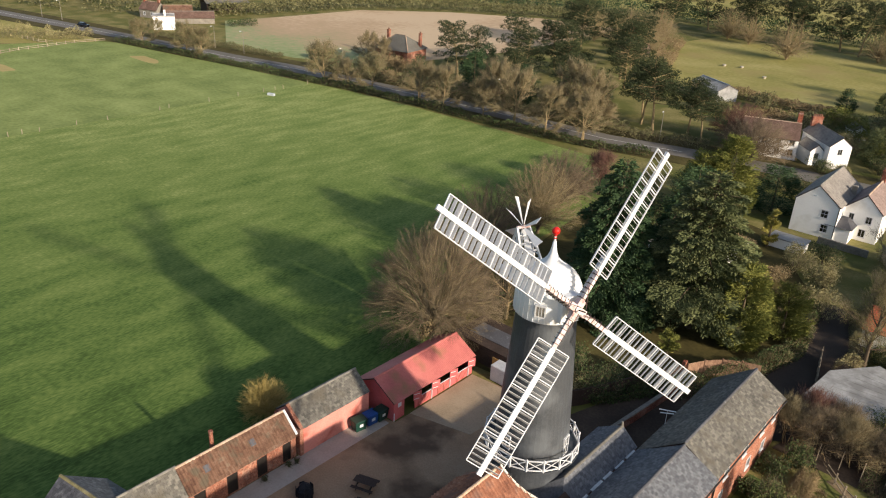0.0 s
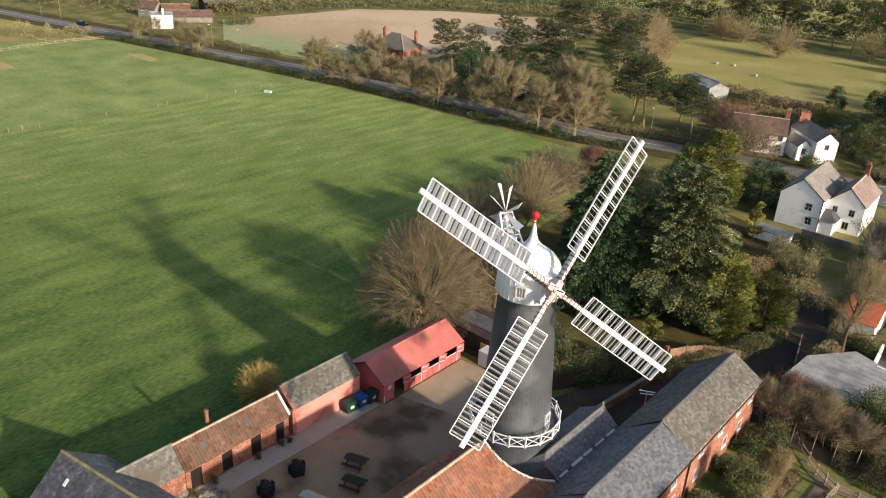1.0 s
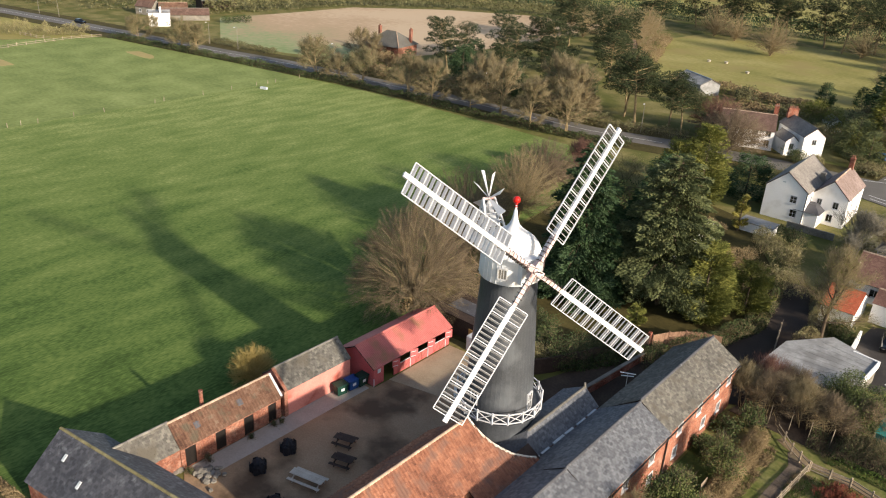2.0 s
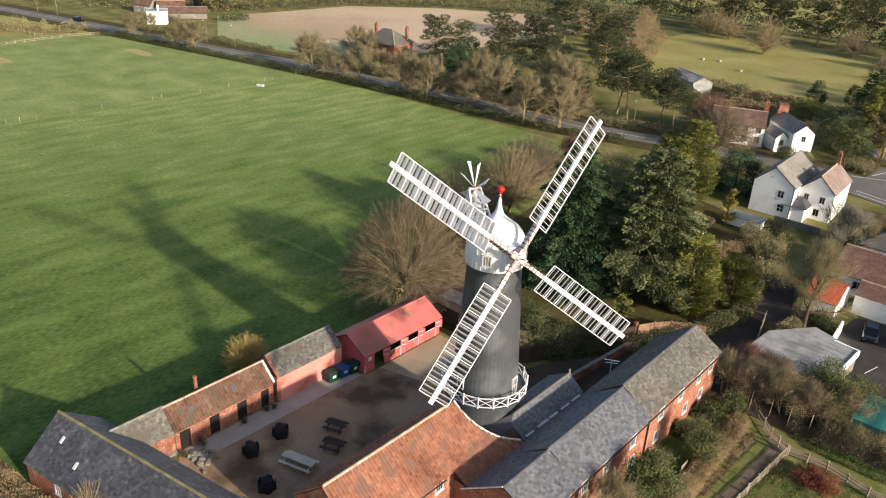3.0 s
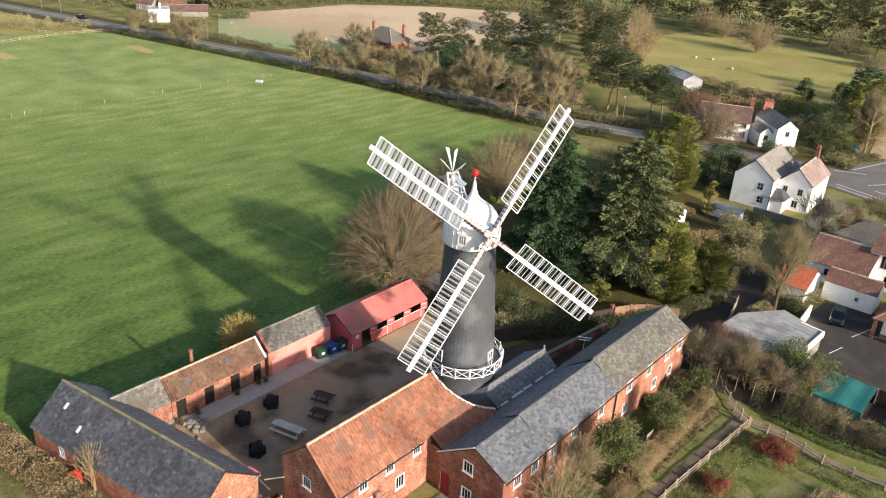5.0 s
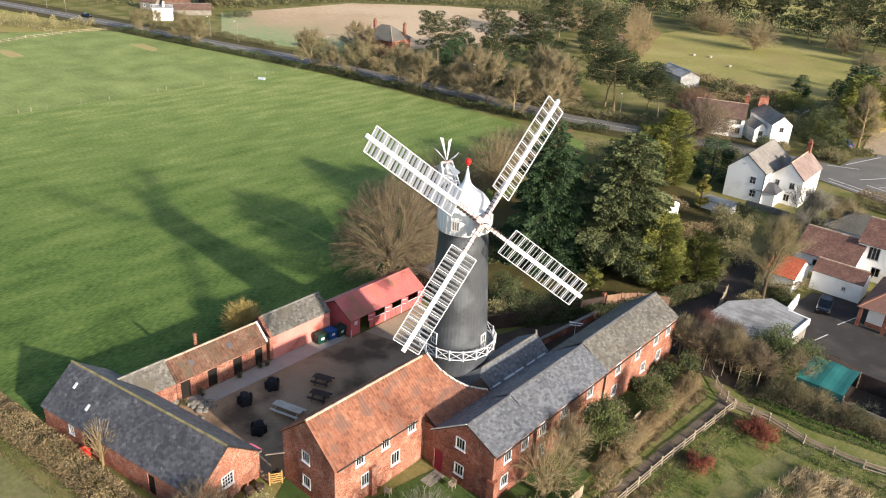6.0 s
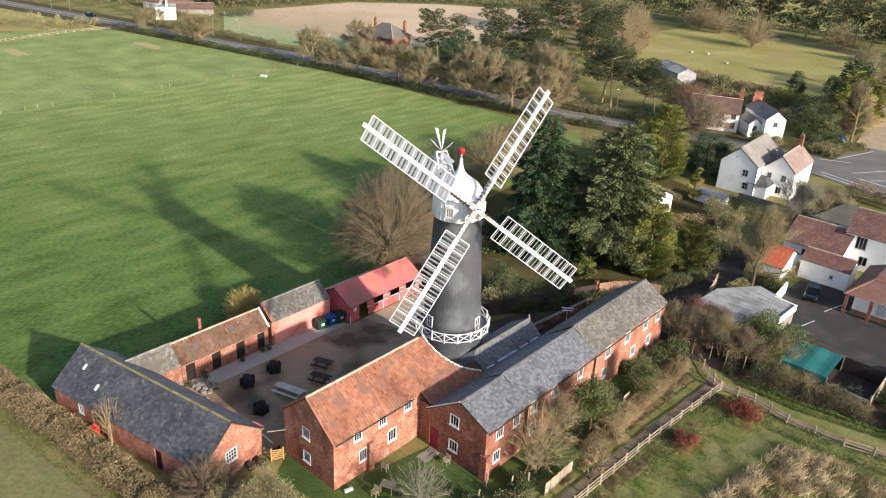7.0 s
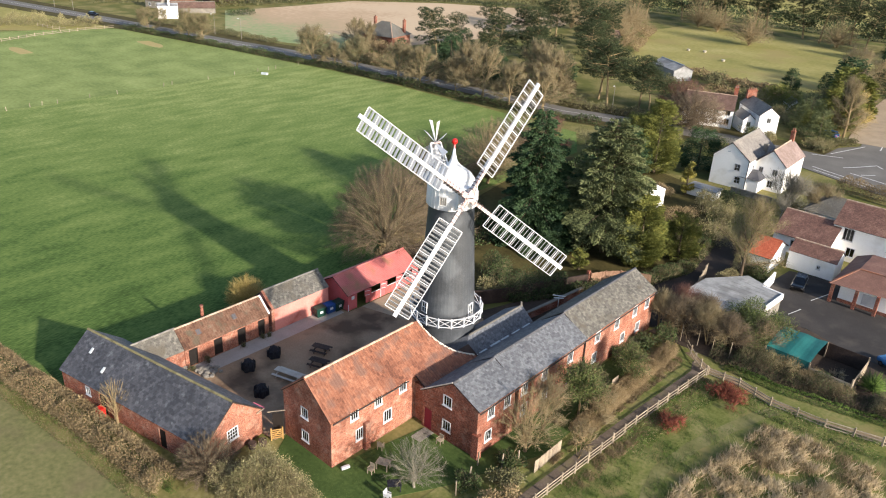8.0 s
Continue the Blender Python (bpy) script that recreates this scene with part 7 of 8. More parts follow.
for i, (x, y, h, r, leaf, tw) in enumerate(((-12.2, 51.5, 1.5, 1.1, "shrub", "twig"), (-12.2, 57.5, 1.6, 1.2, "evergreen", "twig"), (-12.3, 61.5, 1.6, 1.3, "evergreen", "twig"), (-10.8, 64.0, 2.2, 1.6, "evergreen", "twig"),
                                           (-12.5, 48.2, 1.5, 1.0, "shrub", "twig"), (-12.7, 44.0, 1.3, 0.9, "shrub", "twig"), (-11.2, 34.6, 1.1, 1.1, "evergreen", "twig_tan"), (-9.6, 32.6, 1.3, 1.4, "shrub", "twig_tan"),
                                           (-8.6, 29.5, 1.4, 1.6, "dead_leaf", "twig_tan"), (-5.5, 30.5, 1.2, 1.3, "dead_leaf", "twig_tan"), (-12.0, 30.0, 1.0, 1.2, "evergreen", "twig"))):
    put(bush("shrub", "low garden shrub along the brick range", h, r, 170 + i, leaf, tw, 1800, 350, 0.2), x, y)
for i, (x, y, h, r) in enumerate(((-3.2, 50.6, 1.1, 1.0), (-1.7, 59.2, 1.3, 1.4), (-0.2, 58.6, 1.1, 1.2))):
    put(bush("red_shrub", "russet leafless shrub on the rough grass", h, r, 190 + i, "red_stem", "red_stem", 260, 1300, 0.12), x, y)
put(broom("yellow_shrub", "rounded tan leafless shrub behind the stables", 4.0, 2.6, 195, 220, 7000, "twig_gold", "twig_gold", 0.02, 0.12, 0.014, 0.7, 0.02, 0.08, "shrub"), -51.0, 34.6)
for i, (x, y, h, r, n) in enumerate(((-25.2, 15.8, 3.0, 2.0, 7000), (-23.6, 17.2, 4.3, 2.4, 10000), (-22.0, 16.0, 3.3, 2.2, 8000), (-20.2, 17.6, 3.4, 2.3, 7000))):
    put(bush("near_shrub", "straggling pale olive shrub by the barn end", h, r, 196 + 7 * i, "shrub_pale", "twig_tan", n, 3400, 0.12), x, y)
put(broom("near_bare_shrub", "fuzzy brown leafless shrub beside the barn", 4.4, 2.9, 198, 200, 9000, "bark", "twig", 0.02, 0.12, 0.01, 0.7, 0.016, 0.1, "shrub", crook=0.045), -28.6, 15.2)

# ---- hedges and banks ----
hedge("hedge", "brown beech hedge along the crop field and barn", [(-80, 5.2), (-61, 9.0), (-52, 9.8), (-44, 10.8), (-36, 11.6), (-29.5, 12.0)], 2.9, 1.5, 201, "dead_leaf", "twig_tan", 620, 300, 0.16, 0.3)
hedge("bank_growth", "ragged green growth at the hedge foot", [(-80, 3.2), (-61, 6.9), (-52, 7.7), (-44, 8.6), (-36, 9.4), (-28, 10.0)], 1.5, 0.3, 202, "blade", "dead_leaf", 90, 130, 0.1, 0.8)
hedge("hedge", "straw-coloured hedge along the track", [(-8.9, 42.5), (-9.0, 46), (-9.3, 54), (-9.5, 63)], 1.8, 1.35, 203, "dead_leaf", "dead_leaf", 700, 560, 0.11, 0.5)
hedge("hedge", "dark roadside hedge along the meadow", [(-233, 113.5), (-207, 118.4), (-185, 122.2), (-162, 126), (-143, 129.6), (-123, 131.6), (-104, 132.4), (-88, 133.6), (-76, 136), (-66, 140)], 3.0, 1.3, 204, "evergreen", "bark", 90, 110, 0.34, 0.5)
hedge("hedge", "clipped hedge on the far side of the road", [(-236, 127.5), (-209, 134), (-184, 138.2)], 2.2, 1.7, 205, "shrub", "twig", 120, 60, 0.3)
hedge("bank_growth", "brown undergrowth on the far verge", [(-172, 140), (-140, 143.5), (-118, 146.5), (-96, 148), (-76, 149.5), (-60, 154)], 5.0, 2.0, 206, "shrub", "twig", 110, 130, 0.34, 0.5)
hedge("hedge", "shaggy hedge behind the far white fence", [(-290, 40), (-264, 80), (-250, 101), (-243, 110)], 8.0, 2.8, 207, "shrub_pale", "twig_tan", 200, 120, 0.32, 0.7)
hedge("hedge", "hedge behind the ploughed field", [(-262, 165), (-256, 195), (-254, 228), (-226, 263), (-190, 286), (-150, 294)], 7.0, 4.5, 208, "shrub", "twig", 70, 40, 0.75)
hedge("hedge", "low dark hedge in the field", [(-239, 157), (-236, 167)], 2.5, 2.0, 209, "evergreen", "twig", 120, 30, 0.4)
hedge("hedge", "brown scrub along the paddock", [(-80, 208), (-66, 206), (-50, 205)], 5.0, 2.2, 210, "dead_leaf", "twig", 160, 90, 0.4)
hedge("hedge", "tan scrub along the paddock", [(-108.0, 225.0), (-114.0, 241.0), (-121.0, 258.0), (-127.0, 275.0)], 7.0, 2.6, 222, "dead_leaf", "twig_tan", 90, 110, 0.4, 0.8)
hedge("hedge", "tall golden-green hedge round the garden lawn", [(-50.0, 197.0), (-41.0, 190.0), (-34.0, 179.0), (-29.0, 169.0)], 4.5, 3.6, 223, "conifer_gold", "twig_tan", 420, 90, 0.3, 0.6)
hedge("hedge", "garden hedge beside the road corner", [(-24, 158), (-23.5, 166), (-20.5, 171)], 2.0, 1.2, 211, "shrub", "twig", 200, 60, 0.3)
hedge("hedge", "dark scrubby bank beside the netted pen", [(-5, 65.6), (2, 66.5), (8, 68.5), (15, 69)], 2.6, 0.7, 212, "evergreen", "twig", 320, 220, 0.1, 0.9)
hedge("ivy_bank", "bright green ivy bank beside the rail fence", [(-3.6, 64.6), (2.8, 64.5), (13, 66.6)], 1.6, 0.35, 213, "blade", "blade", 260, 60, 0.14, 0.6)
hedge("hedge", "dark undergrowth in the shade of the conifers", [(-46, 66), (-44, 76), (-47, 90), (-50, 104), (-52, 116)], 7.0, 2.0, 214, "evergreen", "twig", 110, 60, 0.4)
hedge("hedge", "brown undergrowth at the meadow edge", [(-47.8, 55), (-53, 66), (-59, 78), (-63.5, 94), (-66, 116)], 4.0, 1.6, 215, "dead_leaf", "twig", 130, 130, 0.35)
hedge("lane_bank", "dark leafy undergrowth along the lane", [(-24.5, 66), (-20.2, 75.5), (-18.2, 84), (-20, 96)], 2.6, 1.3, 220, "evergreen", "twig_tan", 260, 160, 0.2, 0.6)
hedge("lane_bank", "tan winter growth along the lane", [(-12.6, 83.6), (-12.0, 88), (-14.5, 97)], 2.2, 1.2, 221, "shrub_pale", "twig_tan", 260, 200, 0.18, 0.6)
hedge("hedge", "garden undergrowth below the wall", [(-30, 59), (-27.5, 63), (-24.5, 69)], 2.2, 1.0, 216, "evergreen", "twig", 300, 80, 0.25)

# brambles, ivy and dead growth round the pen and along the rail fence
for i, (x, y, h, r, leaf) in enumerate(((-1.4, 67.6, 2.4, 2.2, "shrub"), (1.2, 67.2, 2.2, 2.0, "shrub"), (4.2, 67.8, 1.4, 1.6, "dead_leaf"), (6.6, 67.8, 1.2, 1.5, "dead_leaf"), (11.5, 69.0, 1.2, 1.8, "shrub"), (14.0, 69.5, 1.1, 1.8, "shrub"))):
    put(bush("bramble", {"shrub": "olive bramble mound against the netted pen", "dead_leaf": "tan dead bramble beside the pen"}[leaf], h, r, 440 + i, leaf, "twig_tan", 2600, 1500, 0.1, "bramble"), x, y)
# bark-brown stems and evergreen leaves put the shade here into the colours
hedge("bramble_thicket", "tangle of brambles and ivy, darkened for shade, before the netted pen", [(-6, 66.4), (0, 66.9), (6, 67.8), (13, 68.6), (20, 69.5)], 3.4, 1.1, 217, "evergreen", "bark", 420, 260, 0.12, 0.9, "brambles")
hedge("ground_ivy", "low leafy ground ivy beside the rail fence", [(-4.8, 44), (-4.2, 50), (-3.6, 56), (-2.6, 60.6), (2.0, 60.0), (7.0, 60.2), (13, 61.2)], 3.0, 0.22, 218, "blade", "straw", 200, 60, 0.15, 0.9)

hedge("hedge", "brown winter hedge beside the junction", [(-14.0, 136.8), (-9, 136.2), (-2, 135.5)], 3.0, 2.6, 219, "dead_leaf", "twig", 260, 160, 0.25, 0.3)

# ---- roadside trees, half hidden in ivy ----
rt = [put(bare_tree("roadside_tree", "ivy-clad leafless roadside tree", 10.5, 6.0, 220, 3000, "bark_pale", "twig_tan", leaf="shrub", leaves=3200, leaf_size=0.28, thin=0.03, low=0.1, stems=2, twig_len=1.2), -154, 129.5),
      put(bare_tree("roadside_tree", "spreading tan leafless roadside tree", 10.0, 6.8, 221, 4600, "bark_pale", "twig_tan", leaf="shrub_pale", leaves=700, leaf_size=0.25, thin=0.032, low=0.08, stems=3, twig_len=1.1, fuzz=0.08), -123.5, 132.5),
      put(bare_tree("roadside_tree", "round tan leafless tree on the road bank", 11.0, 6.6, 222, 4600, "bark_pale", "twig_tan", leaf="shrub", leaves=900, leaf_size=0.25, thin=0.032, low=0.08, stems=2, twig_len=1.1, fuzz=0.08), -88, 134.5)]
for k, x, y, turn, sc in ((2, -98, 136.5, 80, 1.15), (1, -86, 150, 200, 1.2), (1, -106, 135.5, 40, 0.9), (2, -81, 138, 150, 0.95), (1, -147, 131, 120, 0.7), (0, -140, 132.5, 260, 0.9),
                          (0, -224.5, 117.5, 30, 0.75), (0, -206, 120.5, 130, 0.9), (0, -199, 121.5, 310, 0.8), (0, -232, 125, 200, 0.6), (1, -112, 148, 300, 0.9), (0, -130, 145, 180, 0.6), (2, -92, 152, 220, 1.2),
                          (2, -116, 133, 25, 0.95), (2, -112, 147, 100, 1.0), (1, -166, 156, 60, 0.85), (2, -157, 153, 160, 0.8)):
    again(rt[k], x, y, turn, sc)
beech = put(broom("beech_tree", "round tan leafless beech in the paddock", 13.5, 9.0, 240, 130, 4400, "bark_pale", "twig_tan", 0.0, 0.22, 0.03, 1.0, 0.08, 0.15, crook=0.04), -87, 276)
for x, y, t, s in ((-118, 300, 60, 0.95), (-108, 296, 130, 0.8), (-132, 268, 200, 0.9), (-140, 262, 20, 0.95), (-126, 250, 300, 0.8), (-147, 250, 90, 0.9), (-64, 300, 10, 0.9), (-40, 300, 70, 0.9), (-28, 285, 170, 1.0), (-23, 262, 240, 0.9), (-25, 245, 30, 0.8), (-20, 232, 110, 0.85), (-121, 241, 210, 0.7), (-133, 275, 330, 0.75), (-116, 223, 45, 0.65)):
    again(beech, x, y, t, s)

# ---- pines of the wood across the road ----
pn = [put(pine("pine_tree", "tall dark Scots pine with clumped crown", 16.0, 7.0, 250 + i, "conifer_far", 10000, b, 40 - 3 * i, size=0.4), x, y)
      for i, (x, y, b) in enumerate(((-130, 181, 0.25), (-73.5, 155, 0.45), (-135, 160, 0.3)))]
for k, x, y, t, s in ((0, -116, 187, 40, 1.0), (2, -107, 199, 80, 1.05), (1, -68, 161, 130, 0.8), (1, -79, 160, 220, 0.85), (0, -122, 172, 300, 0.9), (2, -125, 192, 10, 0.95), (0, -140, 172, 200, 0.8),
                      (2, -112, 176, 90, 0.8), (1, -63, 157, 20, 0.72), (0, -100, 189, 150, 0.9), (2, -118, 164, 10, 0.7), (0, -104, 166, 250, 0.72), (1, -83, 168, 60, 0.7), (2, -112, 214, 160, 1.0), (0, -121, 222, 30, 1.0),
                      (2, -147, 236, 60, 1.0), (0, -139, 228, 170, 1.05), (1, -112, 312, 40, 1.1), (1, -102, 318, 140, 1.2), (2, -94, 310, 0, 1.2), (0, -80, 312, 70, 1.1), (1, -72, 306, 200, 1.2), (1, -63, 314, 300, 1.25),
                      (2, -55, 304, 100, 1.1), (0, -47, 310, 20, 1.1), (1, -38, 316, 160, 1.25), (2, -32, 300, 240, 1.0), (0, -122, 318, 200, 1.1), (0, -24, 214, 90, 0.7), (2, -28, 226, 200, 0.75), (0, -133, 316, 60, 1.1), (2, -142, 300, 150, 1.1), (0, -152, 310, 260, 1.2)):
    again(pn[k], x, y, t, s)
wood_fir = put(cypress("dark_conifer", "dark bushy conifer in the wood", 10.0, 4.4, 260, "conifer_dark", 5000, 0.5, size=0.7), -126, 156)
for x, y, t, s in ((-118, 152, 80, 0.8), (-108, 152, 30, 0.75), (-140, 150, 150, 0.7), (-112, 160, 220, 0.8), (-133, 170, 10, 0.9), (-97, 172, 300, 0.7), (-50, 214, 30, 0.6), (-43, 222, 120, 0.5), (-34, 296, 60, 1.2), (-40, 284, 200, 1.1)):
    again(wood_fir, x, y, t, s)
for i, (x, y, r, h) in enumerate(((-160, 150, 4.0, 4.0), (-150, 152, 4.0, 4.5), (-176, 148, 3.5, 3.0), (-144, 143, 3.0, 3.0), (-98, 156, 3.5, 3.0), (-88, 158, 3.5, 3.5), (-66, 200, 3.5, 3.5), (-58, 190, 3.5, 3.0), (-72, 186, 4.0, 3.5), (-62, 178, 4.0, 4.0), (-50, 185, 4.5, 4.0), (-46, 196, 4.0, 3.5), (-36, 200, 4.5, 5.0), (-32, 212, 4.0, 5.0))):
    put(bush("scrub", "brown scrub among the trees", h, r, 270 + i, ("shrub", "dead_leaf")[i % 2], "twig", 1500, 1200, 0.45), x, y)
hedge("far_wood", "bare brown wood on the far rise", [(-420, 140), (-330, 132), (-302, 138), (-285, 160), (-292, 195)], 26.0, 8.0, 290, "shrub", "twig_tan", 60, 40, 0.8, 0.5)
# backlit darkness of this wood is put into its leaf colour
hedge("far_wood", "wood on the horizon, coloured dark as if backlit", [(-300, 250), (-240, 305), (-160, 334), (-20, 340), (40, 305)], 16.0, 6.0, 291, "conifer_dark", "bark", 80, 30, 0.75)
hedge("far_wood", "distant hedgerow across the pasture", [(-420, 420), (-200, 450), (100, 440)], 14.0, 8.0, 292, "shrub", "twig", 25, 25, 1.6)

# ---- grasses near the camera ----
tufts("tussock_grass", "straw-coloured tussocks in the rough field", [(0.9, 43), (2.6, 51.5), (3.6, 57), (7, 58), (14, 58.2), (20, 57), (26, 40), (14, 26), (3, 34)], 34000, 0.7, 301, "straw", 0.5, 0.034, 0.35)
tufts("tussock_grass", "brown dead stems among the tussocks", [(0.9, 43), (2.6, 51.5), (3.6, 57), (7, 58), (14, 58.2), (20, 57), (26, 40), (14, 26), (3, 34)], 9000, 0.8, 305, "dead_leaf", 0.45, 0.024, 0.5)
tufts("rough_grass_blades", "mixed green and brown grass in the rough field", [(-6, 28), (-5.2, 61), (16, 61), (26, 40), (12, 22)], 26000, 0.3, 302, "blade", 0.5, 0.02, 0.5)
tufts("rough_grass_blades", "mixed grass between hedge and crop", [(-62, 8), (-30, 11.5), (-20, 13.5), (-10, 14), (-10, 30), (-18, 20), (-28, 13), (-60, 9)], 9000, 0.3, 303, "blade", 0.5, 0.02, 0.4)
tufts("lawn_blades", "short lawn grass in the garden", [(-27, 20), (-21.8, 23), (-20, 32.5), (-13.8, 33), (-13, 30), (-18, 21)], 9000, 0.09, 304, "blade", 0.6, 0.015, 0.0)
tufts("bank_grass", "straw-coloured dead grass on the track bank", [(-8.9, 36), (-8.7, 44), (-8.9, 62.5), (-7.3, 62.5), (-7.8, 44), (-8.1, 36)], 5000, 0.4, 306, "dead_leaf", 0.5, 0.02, 0.25)
tufts("bank_grass", "green and tan tufts below the rail fence", [(-6.0, 36), (-5.2, 61), (-3.6, 61), (-4.4, 36)], 5000, 0.35, 307, "dead_leaf", 0.5, 0.018, 0.25)

# ---- boundary walls behind the mill ----
def curved_wall(name, label, pts, height, thick, mat, category="wall", drop=0.0):
    th = thing(name, label, category)
    bm = bmesh.new()
    n = len(pts)
    rows = []
    for i, p in enumerate(pts):
        a, b = Vector(pts[max(0, i - 1)]), Vector(pts[min(n - 1, i + 1)])
        d = (b - a).normalized()
        nr = Vector((-d.y, d.x)) * thick / 2
        h = height[i] if isinstance(height, (list, tuple)) else height
        p = Vector(p)
        rows.append([bm.verts.new((*(p + nr), -0.05)), bm.verts.new((*(p - nr), -0.05)), bm.verts.new((*(p - nr), h)), bm.verts.new((*(p + nr), h))])
    for p, q in zip(rows, rows[1:]):
        for k in range(4):
            bm.faces.new((p[k], p[(k + 1) % 4], q[(k + 1) % 4], q[k]))
    bm.faces.new(rows[0])
    bm.faces.new(list(reversed(rows[-1])))
    part("wall", bm, M[mat], th)
    return th


curved_wall("retaining_wall", "curving dark brown boarded wall behind the tower", [(-33, 54.3), (-31.6, 55.6), (-30.2, 57.8), (-29.0, 60.4), (-27.6, 63.6), (-26.0, 67.0), (-24.8, 69.6)], 1.9, 0.2, "dark_timber")
cw = curved_wall("yard_wall", "low stone-capped wall behind the link roof", [(-25.5, 55.5), (-25.0, 59), (-24.6, 63), (-24.2, 67.5)], 0.9, 0.25, "brick")
for k in range(12):
    y = 55.5 + k
    part("coping", boxed(-0.2, 0.2, 0.01, 0.99, 0.9, 1.0, frame_matrix((-25.5 + 0.108 * k, y, 0), (0.994, -0.108, 0), (0.108, 0.994, 0), (0, 0, 1))), M["stone"], cw)
tf = thing("board_fence", "curved red-brown close-board fence", "fence")
rnd = random.Random(5)
fence_pts = [Vector((-24.6, 69.8)), Vector((-23.6, 71.8)), Vector((-22.3, 73.4)), Vector((-20.6, 74.6)), Vector((-18.8, 75.3))]
bd = boxed(-0.07, 0.07, -0.012, 0.012, 0, 1.0)
board_me = bpy.data.meshes.new("board")
bd.to_mesh(board_me)
bd.free()
board_me.materials.append(M["timber_red"])
for i in range(4):
    a, b = fence_pts[i], fence_pts[i + 1]
    n = int((b - a).length / 0.15)
    ang = math.degrees(math.atan2((b - a).y, (b - a).x))
    for k in range(n):
        p = a.lerp(b, (k + 0.5) / n)
        part("board", board_me, None, tf, at=pose(p.x, p.y, 0, 0, 0, ang) @ Matrix.Diagonal((1, 1, 2.0 + rnd.uniform(-0.03, 0.03), 1)))
    part("post", boxed(a.x - 0.07, a.x + 0.07, a.y - 0.07, a.y + 0.07, 0, 2.1), M["timber_red"], tf)
part("brick_pier", boxed(-25.1, -24.75, 69.4, 69.9, 0, 2.3), M["brick"], tf)

# dark huts north of the stables
hut = thing("dark_hut", "dark timber hut with flat felt roof by the stables", "hut")
part("wall", boxed(-45.5, -38.6, 56.3, 61.0, 0, 2.4), M["dark_timber"], hut)
part("roof", boxed(-45.8, -38.3, 56.0, 61.3, 2.405, 2.55), M["dark_timber"], hut)
part("roof_sheet", boxed(-44.6, -39.2, 57.4, 59.8, 2.56, 2.62), M["slate"], hut, "grey roofing sheet")
part("panel", boxed(-40.4, -38.9, 56.22, 56.29, 0.5, 1.6), M["timber_new"], hut)
tank = thing("white_tank", "white panelled tank beside the dark hut", "tank")
part("body", boxed(-39.4, -37.4, 54.6, 56.1, 0, 1.9, bevel=0.08), M["dirty_white"], tank)
aer = thing("tv_aerial", "white television aerial on a mast by the range", "aerial", -20.5, 55.6)
part("mast", tube(bmesh.new(), (0, 0, 4.0), (0, 0, 5.7), 0.03), M["dirty_white"], aer)
part("bracket", boxed(-0.1, 0.4, -0.05, 0.05, 3.95, 4.15), M["iron_dark"], aer)
for k, (dx, dz) in enumerate(((0.7, 5.55), (0.55, 5.25))):
    part("boom", beam(bmesh.new(), (-dx, -0.2, dz), (dx, 0.2, dz + 0.2), 0.1, 0.05), M["white"], aer)

# ---- post and rail fence along the track and round the rough field ----
def rail_fence(name, label, pts, step, h, mat, rails=3, group=""):
    th = thing(name, label, "fence", group=group)
    post = boxed(-0.07, 0.07, -0.07, 0.07, -0.05, h + 0.1, bevel=0.01)
    me = bpy.data.meshes.new("post")
    post.to_mesh(me)
    post.free()
    me.materials.append(M[mat])
    rn = random.Random(len(pts) * 7 + int(h * 10))
    for a, b in zip(pts, pts[1:]):
        a, b = Vector(a), Vector(b)
        n = max(1, round((b - a).length / step))
        for k in range(n + (b is pts[-1])):
            p = a.lerp(b, k / n)
            part("post", me, None, th, at=pose(p.x, p.y, 0, rn.uniform(-2, 2), rn.uniform(-2, 2), rn.uniform(0, 90)))
        for k in range(n):
            p, q = a.lerp(b, k / n), a.lerp(b, (k + 1) / n)
            for r in range(rails):
                z = h * (r + 0.6) / rails
                part("rail", beam(bmesh.new(), (p.x, p.y, z + rn.uniform(-0.03, 0.03)), (q.x, q.y, z + rn.uniform(-0.03, 0.03)), 0.05, 0.1), M[mat], th)
    return th


rail_fence("rail_fence", "weathered timber post-and-rail fence along the track", [(-6.6, 27.0), (-6.3, 34.0), (-5.6, 48.0), (-4.5, 61.2)], 2.0, 1.15, "timber")
rail_fence("rail_fence", "weathered timber post-and-rail fence round the rough field", [(-4.4, 61.6), (-1.0, 61.9), (2.7, 60.9), (8.0, 61.2), (13.0, 62.4), (22, 65)], 2.2, 1.05, "timber")
rail_fence("rail_fence", "short timber rail and gate at the track end", [(-4.5, 61.4), (-6.5, 62.9), (-8.6, 65.2)], 1.4, 1.2, "timber", 2)
rail_fence("rail_fence", "pale timber post-and-rail fence across the meadow end", [(-229, 60), (-231, 74), (-234.5, 85), (-237, 102), (-236, 111)], 3.0, 0.95, "timber", 2)
rail_fence("rail_fence", "pale timber post-and-rail fence in the far pasture", [(-252, 93), (-244, 94.5), (-240, 97)], 2.5, 0.95, "timber", 2)
of = thing("old_fence", "row of leaning fence posts across the meadow", "fence")
pm = boxed(-0.045, 0.045, -0.045, 0.045, -0.05, 0.95)
pme = bpy.data.meshes.new("post")
pm.to_mesh(pme)
pm.free()
pme.materials.append(M["timber"])
rnd = random.Random(9)
for k in range(36):
    if rnd.random() < 0.6:
        continue
    y = 40 + 84 * k / 35 + rnd.uniform(-0.8, 0.8)
    part("post", pme, None, of, at=pose(-154.5 + rnd.uniform(-0.5, 0.5), y, 0, rnd.uniform(-6, 6), rnd.uniform(-6, 6), 0))
